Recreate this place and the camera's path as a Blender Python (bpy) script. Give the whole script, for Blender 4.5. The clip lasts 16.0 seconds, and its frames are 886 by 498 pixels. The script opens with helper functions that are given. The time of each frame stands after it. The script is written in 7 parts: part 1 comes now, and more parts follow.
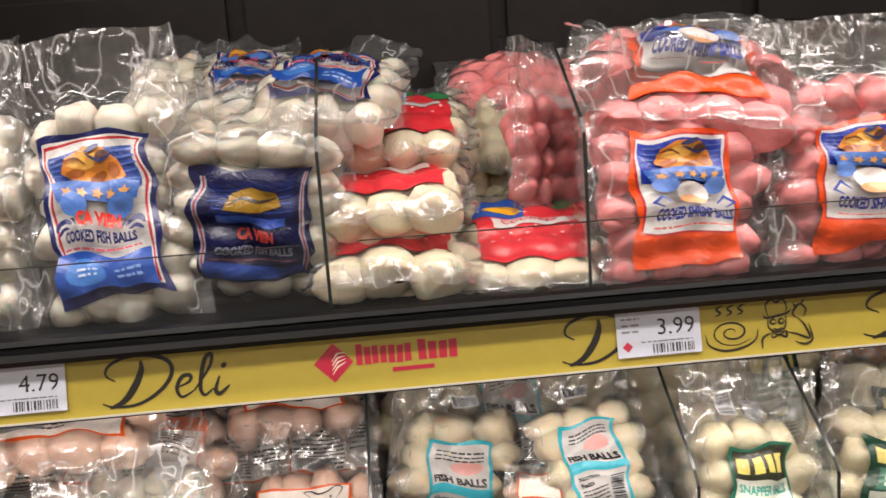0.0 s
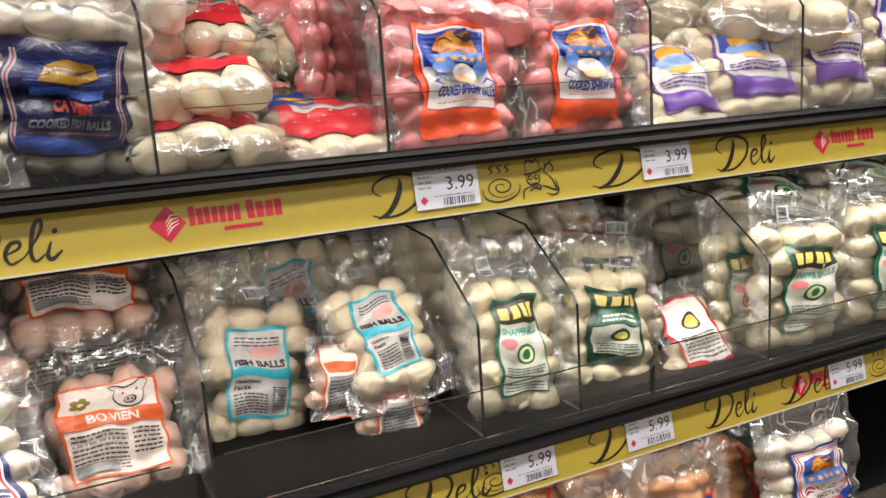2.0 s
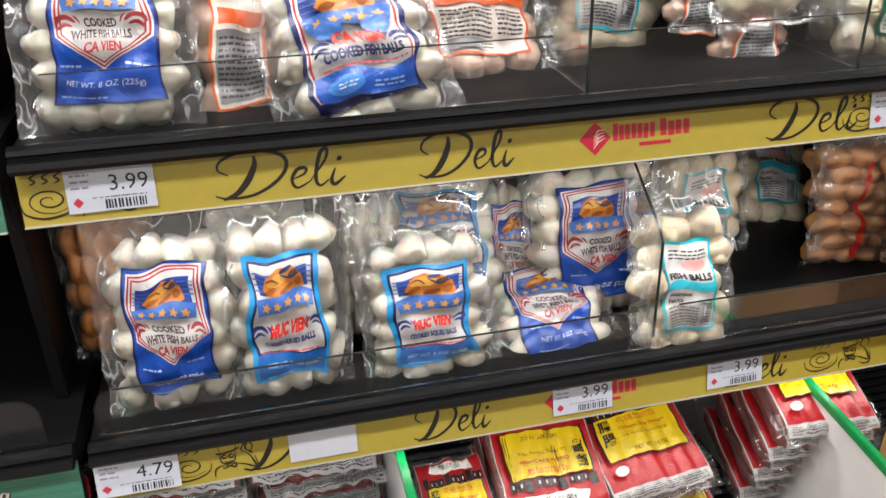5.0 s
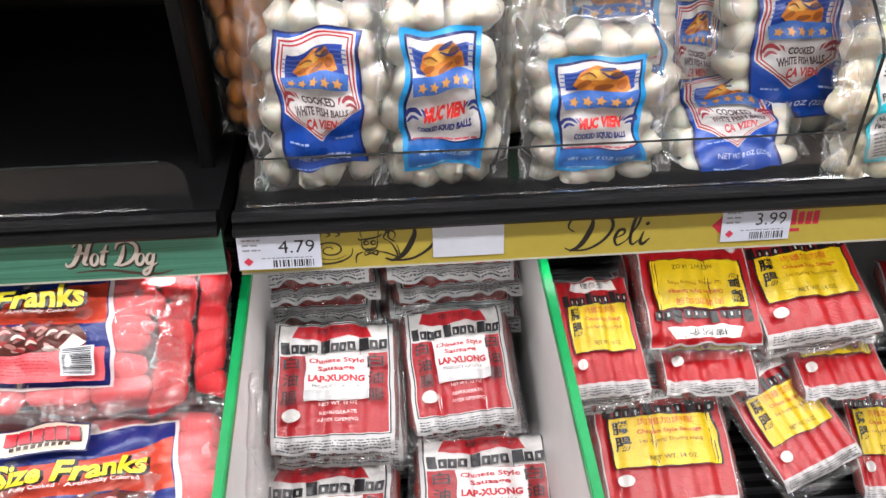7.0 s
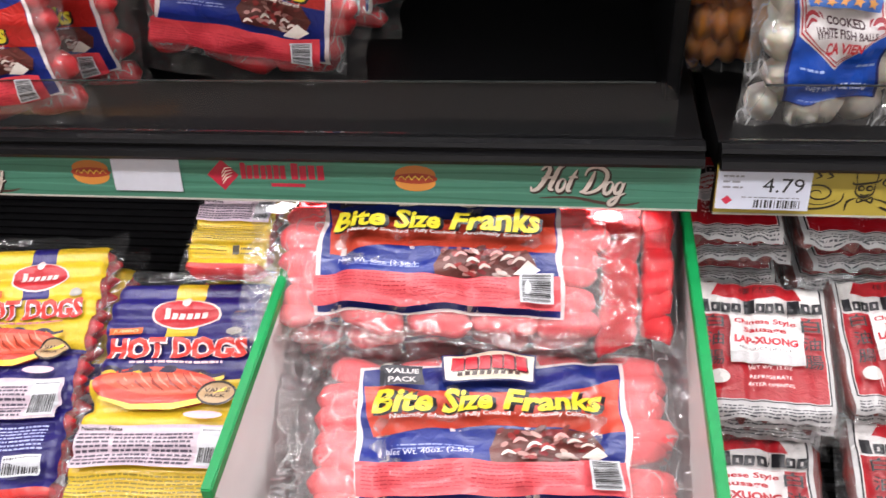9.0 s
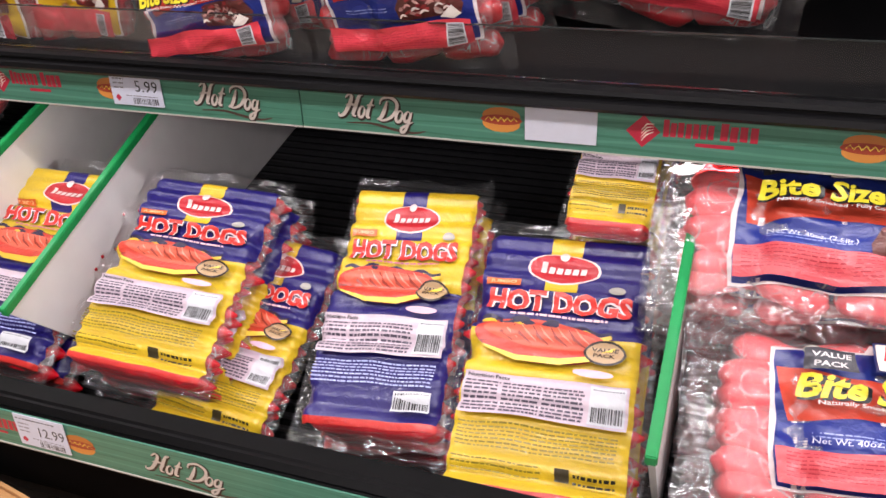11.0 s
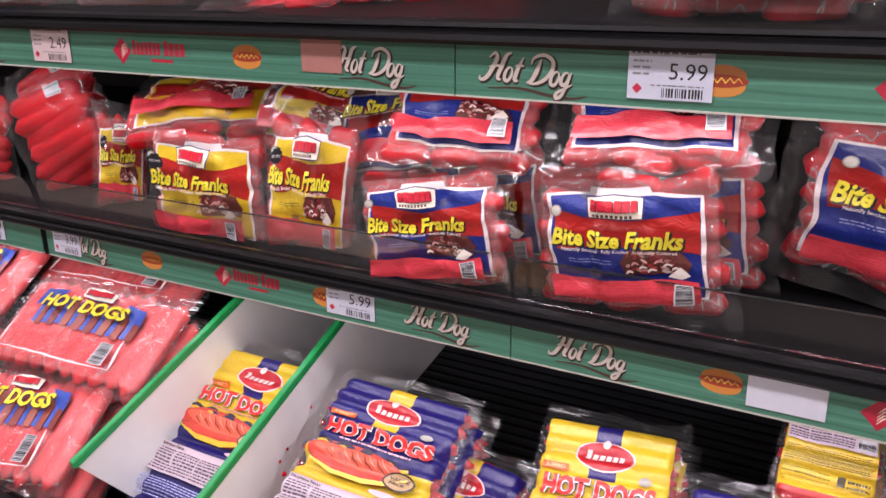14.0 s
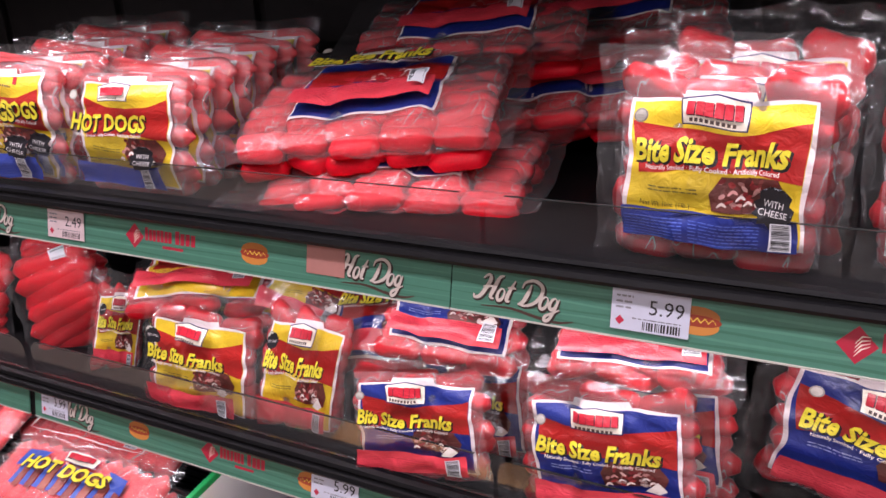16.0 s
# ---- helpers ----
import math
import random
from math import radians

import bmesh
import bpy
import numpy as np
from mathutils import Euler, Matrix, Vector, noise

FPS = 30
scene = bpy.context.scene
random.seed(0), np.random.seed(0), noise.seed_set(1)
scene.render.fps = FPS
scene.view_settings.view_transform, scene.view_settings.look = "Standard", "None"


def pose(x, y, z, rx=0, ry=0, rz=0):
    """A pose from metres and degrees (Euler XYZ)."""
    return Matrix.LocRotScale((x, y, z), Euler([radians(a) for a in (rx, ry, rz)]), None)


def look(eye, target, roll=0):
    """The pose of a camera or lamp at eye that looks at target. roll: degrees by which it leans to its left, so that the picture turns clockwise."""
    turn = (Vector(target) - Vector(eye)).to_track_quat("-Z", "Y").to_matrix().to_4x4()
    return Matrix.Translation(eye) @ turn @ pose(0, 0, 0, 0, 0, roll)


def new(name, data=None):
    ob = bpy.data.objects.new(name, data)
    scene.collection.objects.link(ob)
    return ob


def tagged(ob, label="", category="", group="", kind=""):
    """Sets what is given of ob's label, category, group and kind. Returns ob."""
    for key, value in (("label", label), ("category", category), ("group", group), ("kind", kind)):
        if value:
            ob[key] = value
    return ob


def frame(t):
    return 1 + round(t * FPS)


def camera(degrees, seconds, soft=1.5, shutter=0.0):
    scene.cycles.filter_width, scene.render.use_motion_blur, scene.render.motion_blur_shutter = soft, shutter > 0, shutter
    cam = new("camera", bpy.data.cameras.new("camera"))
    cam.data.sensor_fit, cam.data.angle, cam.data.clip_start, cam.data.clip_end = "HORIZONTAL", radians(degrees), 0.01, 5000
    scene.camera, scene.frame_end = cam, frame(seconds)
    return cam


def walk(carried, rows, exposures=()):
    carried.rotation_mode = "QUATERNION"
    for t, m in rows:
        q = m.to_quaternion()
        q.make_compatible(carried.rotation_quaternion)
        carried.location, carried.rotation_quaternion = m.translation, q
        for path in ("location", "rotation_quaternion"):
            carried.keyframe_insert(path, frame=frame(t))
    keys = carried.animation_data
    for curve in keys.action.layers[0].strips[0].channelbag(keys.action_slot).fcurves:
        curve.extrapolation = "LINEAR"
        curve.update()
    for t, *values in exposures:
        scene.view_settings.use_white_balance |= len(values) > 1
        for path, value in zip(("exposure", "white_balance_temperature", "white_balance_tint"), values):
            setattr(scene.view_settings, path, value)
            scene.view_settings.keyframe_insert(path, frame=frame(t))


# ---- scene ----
cam = camera(55.6, 16.0, 1.5, 0.12)
PATH = [
    (0, (-0.0535, 0.0891, 1.4665), (-0.0170, 0.6760, 1.3469), -4.06),
    (0.5, (-0.0733, 0.0623, 1.4289), (0.0691, 0.6375, 1.3350), -3.70),
    (1, (-0.1055, 0.0351, 1.4236), (0.1205, 0.5809, 1.3188), -3.39),
    (1.5, (-0.1352, 0.0129, 1.4084), (0.1220, 0.5415, 1.2882), -3.04),
    (2, (-0.1849, 0.0172, 1.3904), (0.0720, 0.5423, 1.2555), -2.83),
    (2.5, (-0.2307, 0.0299, 1.3642), (0.0131, 0.5562, 1.2106), -2.28),
    (3, (-0.2845, 0.0458, 1.3449), (-0.0632, 0.5750, 1.1689), -1.57),
    (3.5, (-0.3196, 0.0617, 1.3073), (-0.1294, 0.5900, 1.0957), -1.37),
    (4, (-0.3345, 0.0562, 1.2866), (-0.1627, 0.5784, 1.0461), -1.11),
    (4.5, (-0.3466, 0.0562, 1.2683), (-0.1943, 0.5747, 1.0075), -0.82),
    (7, (-0.3819, 0.0930, 1.1809), (-0.3494, 0.5581, 0.8032), -0.52),
    (7.5, (-0.4324, 0.1019, 1.1641), (-0.4033, 0.5661, 0.7851), -0.12),
    (8, (-0.4793, 0.1041, 1.1527), (-0.4901, 0.5732, 0.7787), -2.42),
    (8.5, (-0.5528, 0.1086, 1.1502), (-0.5994, 0.5711, 0.7707), -3.62),
    (9, (-0.6306, 0.0920, 1.1183), (-0.7122, 0.5549, 0.7454), -4.48),
    (9.5, (-0.7275, 0.0693, 1.1079), (-0.8204, 0.5259, 0.7299), -2.61),
    (10, (-0.7665, 0.0670, 1.1179), (-0.8972, 0.5022, 0.7261), -4.62),
    (12.5, (-0.9237, 0.0699, 1.1276), (-1.1701, 0.4712, 0.7559), -11.67),
    (13, (-0.9348, 0.0669, 1.1421), (-1.2009, 0.4731, 0.7896), -11.26),
    (13.5, (-0.9246, 0.0772, 1.1835), (-1.1969, 0.4996, 0.8558), -9.54),
    (14, (-0.9181, 0.0761, 1.2058), (-1.1976, 0.5187, 0.9127), -7.70),
    (14.5, (-0.9214, 0.0713, 1.2304), (-1.2077, 0.5239, 0.9599), -6.78),
    (15, (-0.9280, 0.0703, 1.2448), (-1.2135, 0.5342, 0.9933), -5.78),
    (15.5, (-0.9257, 0.0580, 1.2662), (-1.2065, 0.5367, 1.0381), -4.30),
    (16, (-0.9201, 0.0638, 1.2829), (-1.1969, 0.5529, 1.0728), -3.76),
]
walk(cam, [(t, look(eye, target, roll)) for t, eye, target, roll in PATH], [(0, -0.18, 7050, 16), (4, -0.02, 6650, 10), (7, 0.10, 6250, 13), (10, 0.05, 6400, 19), (12.5, -0.05, 6450, 26), (16, 0.02, 6250, 33)])

# ---- world and lamps ----
FRONT = 0.6445      # plane of the price rails
JOINT = -0.519      # where the two cases meet
LEFT_END, RIGHT_END = -2.70, 1.75
BACK = 1.10

sky = bpy.data.worlds.new("store_air")
sky.use_nodes = True
sky.node_tree.nodes["Background"].inputs[0].default_value = (0.9, 0.95, 1.0, 1)
sky.node_tree.nodes["Background"].inputs[1].default_value = 0.02
scene.world = sky


def area_lamp(name, m, sx, sy, watts, colour):
    data = bpy.data.lights.new(name, "AREA")
    data.shape, data.size, data.size_y, data.energy, data.color = "RECTANGLE", sx, sy, watts, colour
    ob = new(name, data)
    ob.matrix_world = m
    return ob


CEILING_Z = 3.4
WARM, COOL = (1.0, 0.97, 0.93), (1.0, 0.98, 0.96)
for lx in (-2.4, -0.8, 0.8, 2.4):
    area_lamp("unseen_ceiling_lamp", pose(lx, -0.5, CEILING_Z - 0.09, 0, 0, 0), 1.1, 0.28, 27, COOL)
    # rear row, unseen: added to fill the lower shelves from the front
    area_lamp("unseen_ceiling_lamp", pose(lx, -2.9, CEILING_Z - 0.09, 0, 0, 0), 1.1, 0.28, 19, COOL)
# the lit canopy of the case, over the front of the shelves
area_lamp("canopy_lamp", look((-0.45, 0.50, 1.98), (-0.45, 0.72, 1.0)), 4.2, 0.05, 17.0, WARM)
# light strips under the front edge of each shelf
for lz, watts in ((1.2335, 1.22), (0.9585, 0.76), (0.6955, 0.42)):
    for x0, x1 in ((LEFT_END + 0.05, JOINT - 0.03), (JOINT + 0.03, RIGHT_END - 0.05)):
        area_lamp("shelf_lamp", look(((x0 + x1) / 2, 0.672, lz), ((x0 + x1) / 2, 0.70, lz - 0.3)), x1 - x0, 0.012, watts * (x1 - x0), WARM)

# ---- materials ----
def lin(h):
    c = [int(h[i:i + 2], 16) / 255 for i in (0, 2, 4)]
    return tuple(v / 12.92 if v < 0.04045 else ((v + 0.055) / 1.055) ** 2.4 for v in c) + (1,)


MATS = {}


def principled(name, colour, rough=0.5, metal=0.0, grain=0.0, grain_scale=60.0, bump=0.0, bump_scale=200.0, coat=0.0, sss=0.0, vary=0.0, ior=1.5, spec=0.5, crinkle=False):
    if name in MATS:
        return MATS[name]
    m = bpy.data.materials.new(name)
    m.use_nodes = True
    nt = m.node_tree
    b = nt.nodes["Principled BSDF"]
    b.inputs["Roughness"].default_value, b.inputs["Metallic"].default_value = rough, metal
    b.inputs["Base Color"].default_value, b.inputs["IOR"].default_value = colour, ior
    b.inputs["Specular IOR Level"].default_value = spec
    b.inputs["Coat Weight"].default_value, b.inputs["Coat Roughness"].default_value = coat, 0.12
    if sss:
        b.inputs["Subsurface Weight"].default_value, b.inputs["Subsurface Scale"].default_value = sss, 0.006
        b.inputs["Subsurface Radius"].default_value = (1.0, 0.6, 0.4)
    co = nt.nodes.new("ShaderNodeTexCoord")
    if grain:
        n1, n2 = nt.nodes.new("ShaderNodeTexNoise"), nt.nodes.new("ShaderNodeTexNoise")
        n1.inputs["Scale"].default_value, n2.inputs["Scale"].default_value = grain_scale, grain_scale / 9
        n1.inputs["Detail"].default_value = n2.inputs["Detail"].default_value = 4
        add = nt.nodes.new("ShaderNodeMath")
        add.operation = "ADD"
        ramp = nt.nodes.new("ShaderNodeMapRange")
        ramp.inputs[1].default_value, ramp.inputs[2].default_value = 0.6, 1.4
        ramp.inputs[3].default_value, ramp.inputs[4].default_value = 1 - grain, 1 + grain
        mul = nt.nodes.new("ShaderNodeVectorMath")
        mul.operation = "SCALE"
        mul.inputs[0].default_value = colour[:3]
        nt.links.new(co.outputs["Object"], n1.inputs["Vector"])
        nt.links.new(co.outputs["Object"], n2.inputs["Vector"])
        nt.links.new(n1.outputs[0], add.inputs[0])
        nt.links.new(n2.outputs[0], add.inputs[1])
        nt.links.new(add.outputs[0], ramp.inputs[0])
        nt.links.new(ramp.outputs[0], mul.inputs["Scale"])
        last = mul.outputs[0]
        if vary:
            info, rr, m2 = nt.nodes.new("ShaderNodeObjectInfo"), nt.nodes.new("ShaderNodeMapRange"), nt.nodes.new("ShaderNodeVectorMath")
            m2.operation = "SCALE"
            rr.inputs[3].default_value, rr.inputs[4].default_value = 1 - vary, 1 + vary * 0.6
            nt.links.new(info.outputs["Random"], rr.inputs[0])
            nt.links.new(last, m2.inputs[0])
            nt.links.new(rr.outputs[0], m2.inputs["Scale"])
            last = m2.outputs[0]
        nt.links.new(last, b.inputs["Base Color"])
    if bump:
        nb, bp = nt.nodes.new("ShaderNodeTexNoise"), nt.nodes.new("ShaderNodeBump")
        nb.inputs["Scale"].default_value, nb.inputs["Detail"].default_value = bump_scale, 3
        if crinkle:
            nb.inputs["Distortion"].default_value = 2.0
        bp.inputs["Strength"].default_value, bp.inputs["Distance"].default_value = bump, 0.002
        nt.links.new(co.outputs["Object"], nb.inputs["Vector"])
        nt.links.new(nb.outputs[0], bp.inputs["Height"])
        nt.links.new(bp.outputs[0], b.inputs["Normal"])
        if coat:
            nt.links.new(bp.outputs[0], b.inputs["Coat Normal"])
    MATS[name] = m
    return m


def clear_sheet(name, tint, gloss_rough, haze, bump, bump_scale, ior=1.45, gain=1.0, crease=0.3):
    """Thin clear plastic: see-through, with a Fresnel gloss and a little milky haze."""
    m = bpy.data.materials.new(name)
    m.use_nodes = True
    nt = m.node_tree
    nt.nodes.remove(nt.nodes["Principled BSDF"])
    out = nt.nodes["Material Output"]
    clear, gloss, milk = nt.nodes.new("ShaderNodeBsdfTransparent"), nt.nodes.new("ShaderNodeBsdfGlossy"), nt.nodes.new("ShaderNodeBsdfDiffuse")
    clear.inputs[0].default_value, gloss.inputs["Roughness"].default_value = tint, gloss_rough
    gloss.inputs[0].default_value = (1, 1, 1, 1)
    milk.inputs[0].default_value = (0.85, 0.86, 0.86, 1)
    fres, mix1, mix2 = nt.nodes.new("ShaderNodeFresnel"), nt.nodes.new("ShaderNodeMixShader"), nt.nodes.new("ShaderNodeMixShader")
    fres.inputs[0].default_value = ior
    scale = nt.nodes.new("ShaderNodeMath")
    scale.operation, scale.use_clamp = "MULTIPLY", True
    scale.inputs[1].default_value = gain
    mix1.inputs[0].default_value = haze
    nt.links.new(fres.outputs[0], scale.inputs[0])
    nt.links.new(clear.outputs[0], mix1.inputs[1])
    nt.links.new(milk.outputs[0], mix1.inputs[2])
    nt.links.new(scale.outputs[0], mix2.inputs[0])
    nt.links.new(mix1.outputs[0], mix2.inputs[1])
    nt.links.new(gloss.outputs[0], mix2.inputs[2])
    nt.links.new(mix2.outputs[0], out.inputs[0])
    if bump:
        co, n1, bp = nt.nodes.new("ShaderNodeTexCoord"), nt.nodes.new("ShaderNodeTexNoise"), nt.nodes.new("ShaderNodeBump")
        n1.inputs["Scale"].default_value, n1.inputs["Detail"].default_value, n1.inputs["Distortion"].default_value = bump_scale, 1.8, 1.2
        bp.inputs["Strength"].default_value, bp.inputs["Distance"].default_value = bump, 0.007
        nt.links.new(co.outputs["Object"], n1.inputs["Vector"])
        nt.links.new(n1.outputs[0], bp.inputs["Height"])
        nt.links.new(bp.outputs[0], gloss.inputs["Normal"])
        nt.links.new(bp.outputs[0], fres.inputs["Normal"])
        # white lines along creases, painted in for bright streaks of reflected light
        mp, n2 = nt.nodes.new("ShaderNodeMapping"), nt.nodes.new("ShaderNodeTexNoise")
        mp.inputs["Scale"].default_value = (1.0, 0.5, 1.0)
        n2.inputs["Scale"].default_value, n2.inputs["Detail"].default_value, n2.inputs["Distortion"].default_value = 34, 1.5, 0.8
        off, mag, line, add = (nt.nodes.new("ShaderNodeMath") for _ in range(4))
        off.operation, mag.operation, line.operation, add.operation = "SUBTRACT", "ABSOLUTE", "MULTIPLY_ADD", "ADD"
        off.inputs[1].default_value = 0.5
        line.use_clamp, line.inputs[1].default_value, line.inputs[2].default_value = True, -14.0, crease
        add.inputs[1].default_value = haze
        nt.links.new(co.outputs["Object"], mp.inputs[0])
        nt.links.new(mp.outputs[0], n2.inputs["Vector"])
        nt.links.new(n2.outputs[0], off.inputs[0])
        nt.links.new(off.outputs[0], mag.inputs[0])
        nt.links.new(mag.outputs[0], line.inputs[0])
        nt.links.new(line.outputs[0], add.inputs[0])
        nt.links.new(add.outputs[0], mix1.inputs[0])
    return m


FILM = clear_sheet("clear_bag_film", (0.985, 0.985, 0.985, 1), 0.12, 0.07, 0.9, 20, 1.5, 2.2, 0.36)
TIGHT_FILM = clear_sheet("tight_pack_film", (0.99, 0.985, 0.985, 1), 0.11, 0.022, 0.45, 26, 1.45, 1.2, 0.08)
PALE_FILM = clear_sheet("pale_pack_film", (0.99, 0.98, 0.98, 1), 0.09, 0.05, 0.8, 26, 1.5, 2.0, 0.24)
CLING_FILM = clear_sheet("film_drawn_tight", (0.99, 0.99, 0.99, 1), 0.24, 0.05, 0.6, 34, 1.4, 1.0, 0.16)
CLING_RED = clear_sheet("film_tight_on_sausage", (0.995, 0.985, 0.985, 1), 0.13, 0.10, 0.9, 46, 1.4, 1.0, 0.24)
CLING_PALE = clear_sheet("pale_film_on_sausage", (0.995, 0.985, 0.985, 1), 0.08, 0.13, 1.0, 34, 1.4, 1.6, 0.26)
CLING_CLEAR = clear_sheet("clear_film_on_sausage", (0.995, 0.98, 0.98, 1), 0.16, 0.02, 0.6, 40, 1.4, 0.8, 0.06)
ACRYLIC = clear_sheet("clear_acrylic", (0.965, 0.97, 0.97, 1), 0.06, 0.006, 0.0, 1, 1.45, 0.34)
BLACK = principled("black_enamel", lin("0d0d0e"), 0.5, spec=0.14, grain=0.25, grain_scale=90, bump=0.06, bump_scale=500)
DARK = principled("dark_case_liner", lin("211d1c"), 0.6, spec=0.25, grain=0.3, grain_scale=40, bump=0.05)
RUBBER = principled("black_bumper", lin("0a0a0b"), 0.38, spec=0.16, grain=0.2, grain_scale=120)
WIRE = principled("black_wire", lin("2a2a2c"), 0.35, grain=0.2)
EDGE = principled("smoky_acrylic_edge", lin("242726"), 0.25)
WHITE_BIN = principled("white_bin_plastic", lin("e6e6e4"), 0.35, grain=0.06, grain_scale=30, bump=0.05, bump_scale=90)
GREEN_TRIM = principled("green_edge_trim", lin("0a8f4c"), 0.35, grain=0.1, grain_scale=80)
KRAFT = principled("corrugated_cardboard", lin("b88a56"), 0.8, grain=0.12, grain_scale=120, bump=0.1, bump_scale=300)
FLOOR_M = principled("beige_vinyl_floor", lin("8e8074"), 0.35, grain=0.12, grain_scale=18, bump=0.03)
WALL_M = principled("painted_wall", lin("c8c4bb"), 0.7, grain=0.06, grain_scale=25)
STEEL = principled("painted_steel", lin("6f7275"), 0.4, metal=0.6, grain=0.1)
DIFFUSER = bpy.data.materials.new("lit_diffuser")
DIFFUSER.use_nodes = True
DIFFUSER.node_tree.nodes["Principled BSDF"].inputs["Emission Color"].default_value = (1, 0.96, 0.9, 1)
DIFFUSER.node_tree.nodes["Principled BSDF"].inputs["Emission Strength"].default_value = 4.0


def ink(code, rough=0.3):
    """Printed colour on glossy, slightly crinkled film."""
    return principled("print_" + code, lin(code), rough, grain=0.07, grain_scale=150, bump=0.55, bump_scale=70, coat=0.3, crinkle=True)


def paper(code):
    return principled("paper_" + code, lin(code), 0.42, grain=0.05, grain_scale=110, bump=0.02, coat=0.35)


FLESH = {
    "white": principled("white_fish_paste", lin("ebe5d8"), 0.60, grain=0.07, grain_scale=45, bump=0.4, bump_scale=60, sss=0.5, vary=0.05, spec=0.25),
    "cream": principled("cream_fish_paste", lin("e8dcc2"), 0.58, grain=0.09, grain_scale=70, bump=0.4, bump_scale=90, sss=0.5, vary=0.08, spec=0.25),
    "flecked": principled("flecked_fish_paste", lin("dfd5b4"), 0.45, grain=0.28, grain_scale=130, bump=0.2, bump_scale=120, sss=0.2, vary=0.08, coat=0.2),
    "beige": principled("pale_meat_paste", lin("e3c0ac"), 0.42, grain=0.10, grain_scale=60, bump=0.15, bump_scale=90, sss=0.25, vary=0.08, coat=0.25),
    "pink": principled("pink_shrimp_paste", lin("fb9c9e"), 0.42, grain=0.14, grain_scale=55, bump=0.2, bump_scale=80, sss=0.25, vary=0.10, spec=0.2),
    "tan": principled("fried_tan_paste", lin("cf9458"), 0.45, grain=0.16, grain_scale=70, bump=0.3, bump_scale=140, sss=0.15, vary=0.15, coat=0.2),
    "orange": principled("fried_orange_paste", lin("d68a2c"), 0.45, grain=0.2, grain_scale=70, bump=0.3, bump_scale=140, sss=0.15, vary=0.12, coat=0.2),
    "red": principled("red_sausage_skin", lin("d61020"), 0.42, grain=0.22, grain_scale=60, bump=0.15, bump_scale=90, sss=0.12, vary=0.14, spec=0.2),
    "rose": principled("rosy_sausage_skin", lin("ee4e50"), 0.42, grain=0.22, grain_scale=60, bump=0.15, bump_scale=90, sss=0.2, vary=0.12, spec=0.2),
    "salmon": principled("salmon_sausage_skin", lin("f26468"), 0.45, grain=0.20, grain_scale=60, bump=0.12, bump_scale=90, sss=0.2, vary=0.08, spec=0.2),
    "dark": principled("dark_cured_sausage", lin("7d2a22"), 0.4, grain=0.35, grain_scale=110, bump=0.3, bump_scale=150, vary=0.15, coat=0.3),
}

# ---- building tools ----
def link_mesh(name, data, parent=None, m=None, label=""):
    ob = new(name, data)
    if parent is not None:
        ob.parent = parent
    if m is not None:
        ob.matrix_basis = m
    if label:
        ob["label"] = label
    return ob


def mesh_of(name, bm, mats, smooth=False):
    bmesh.ops.recalc_face_normals(bm, faces=bm.faces)
    data = bpy.data.meshes.new(name)
    bm.to_mesh(data)
    bm.free()
    for mat in mats if isinstance(mats, (list, tuple)) else [mats]:
        data.materials.append(mat)
    if smooth:
        data.shade_smooth()
    return data


def part(name, bm, material, parent, label="", smooth=False):
    return link_mesh(name, mesh_of(name, bm, material, smooth), parent, None, label)


def box(x0, x1, y0, y1, z0, z1, bevel=0.0, segments=2):
    bm = bmesh.new()
    bmesh.ops.create_cube(bm, size=1, matrix=Matrix.Translation(((x0 + x1) / 2, (y0 + y1) / 2, (z0 + z1) / 2)) @ Matrix.Diagonal((x1 - x0, y1 - y0, z1 - z0, 1)))
    if bevel:
        bmesh.ops.bevel(bm, geom=bm.edges[:], offset=bevel, segments=segments, affect="EDGES", profile=0.6)
    return bm


def prism_x(profile, x0, x1, bevel=0.0):
    """A (y, z) outline drawn out along x."""
    bm = bmesh.new()
    ring = [[bm.verts.new((x, y, z)) for y, z in profile] for x in (x0, x1)]
    bm.faces.new(ring[0])
    bm.faces.new(ring[1][::-1])
    n = len(profile)
    for i in range(n):
        bm.faces.new((ring[0][i], ring[1][i], ring[1][(i + 1) % n], ring[0][(i + 1) % n]))
    if bevel:
        bmesh.ops.bevel(bm, geom=bm.edges[:], offset=bevel, segments=2, affect="EDGES")
    return bm


def thing(name, label, category, group="", kind="", m=None):
    root = new(name)
    root.empty_display_size = 0.02
    if m is not None:
        root.matrix_basis = m
    return tagged(root, label, category, group, kind)


GLYPHS = {}


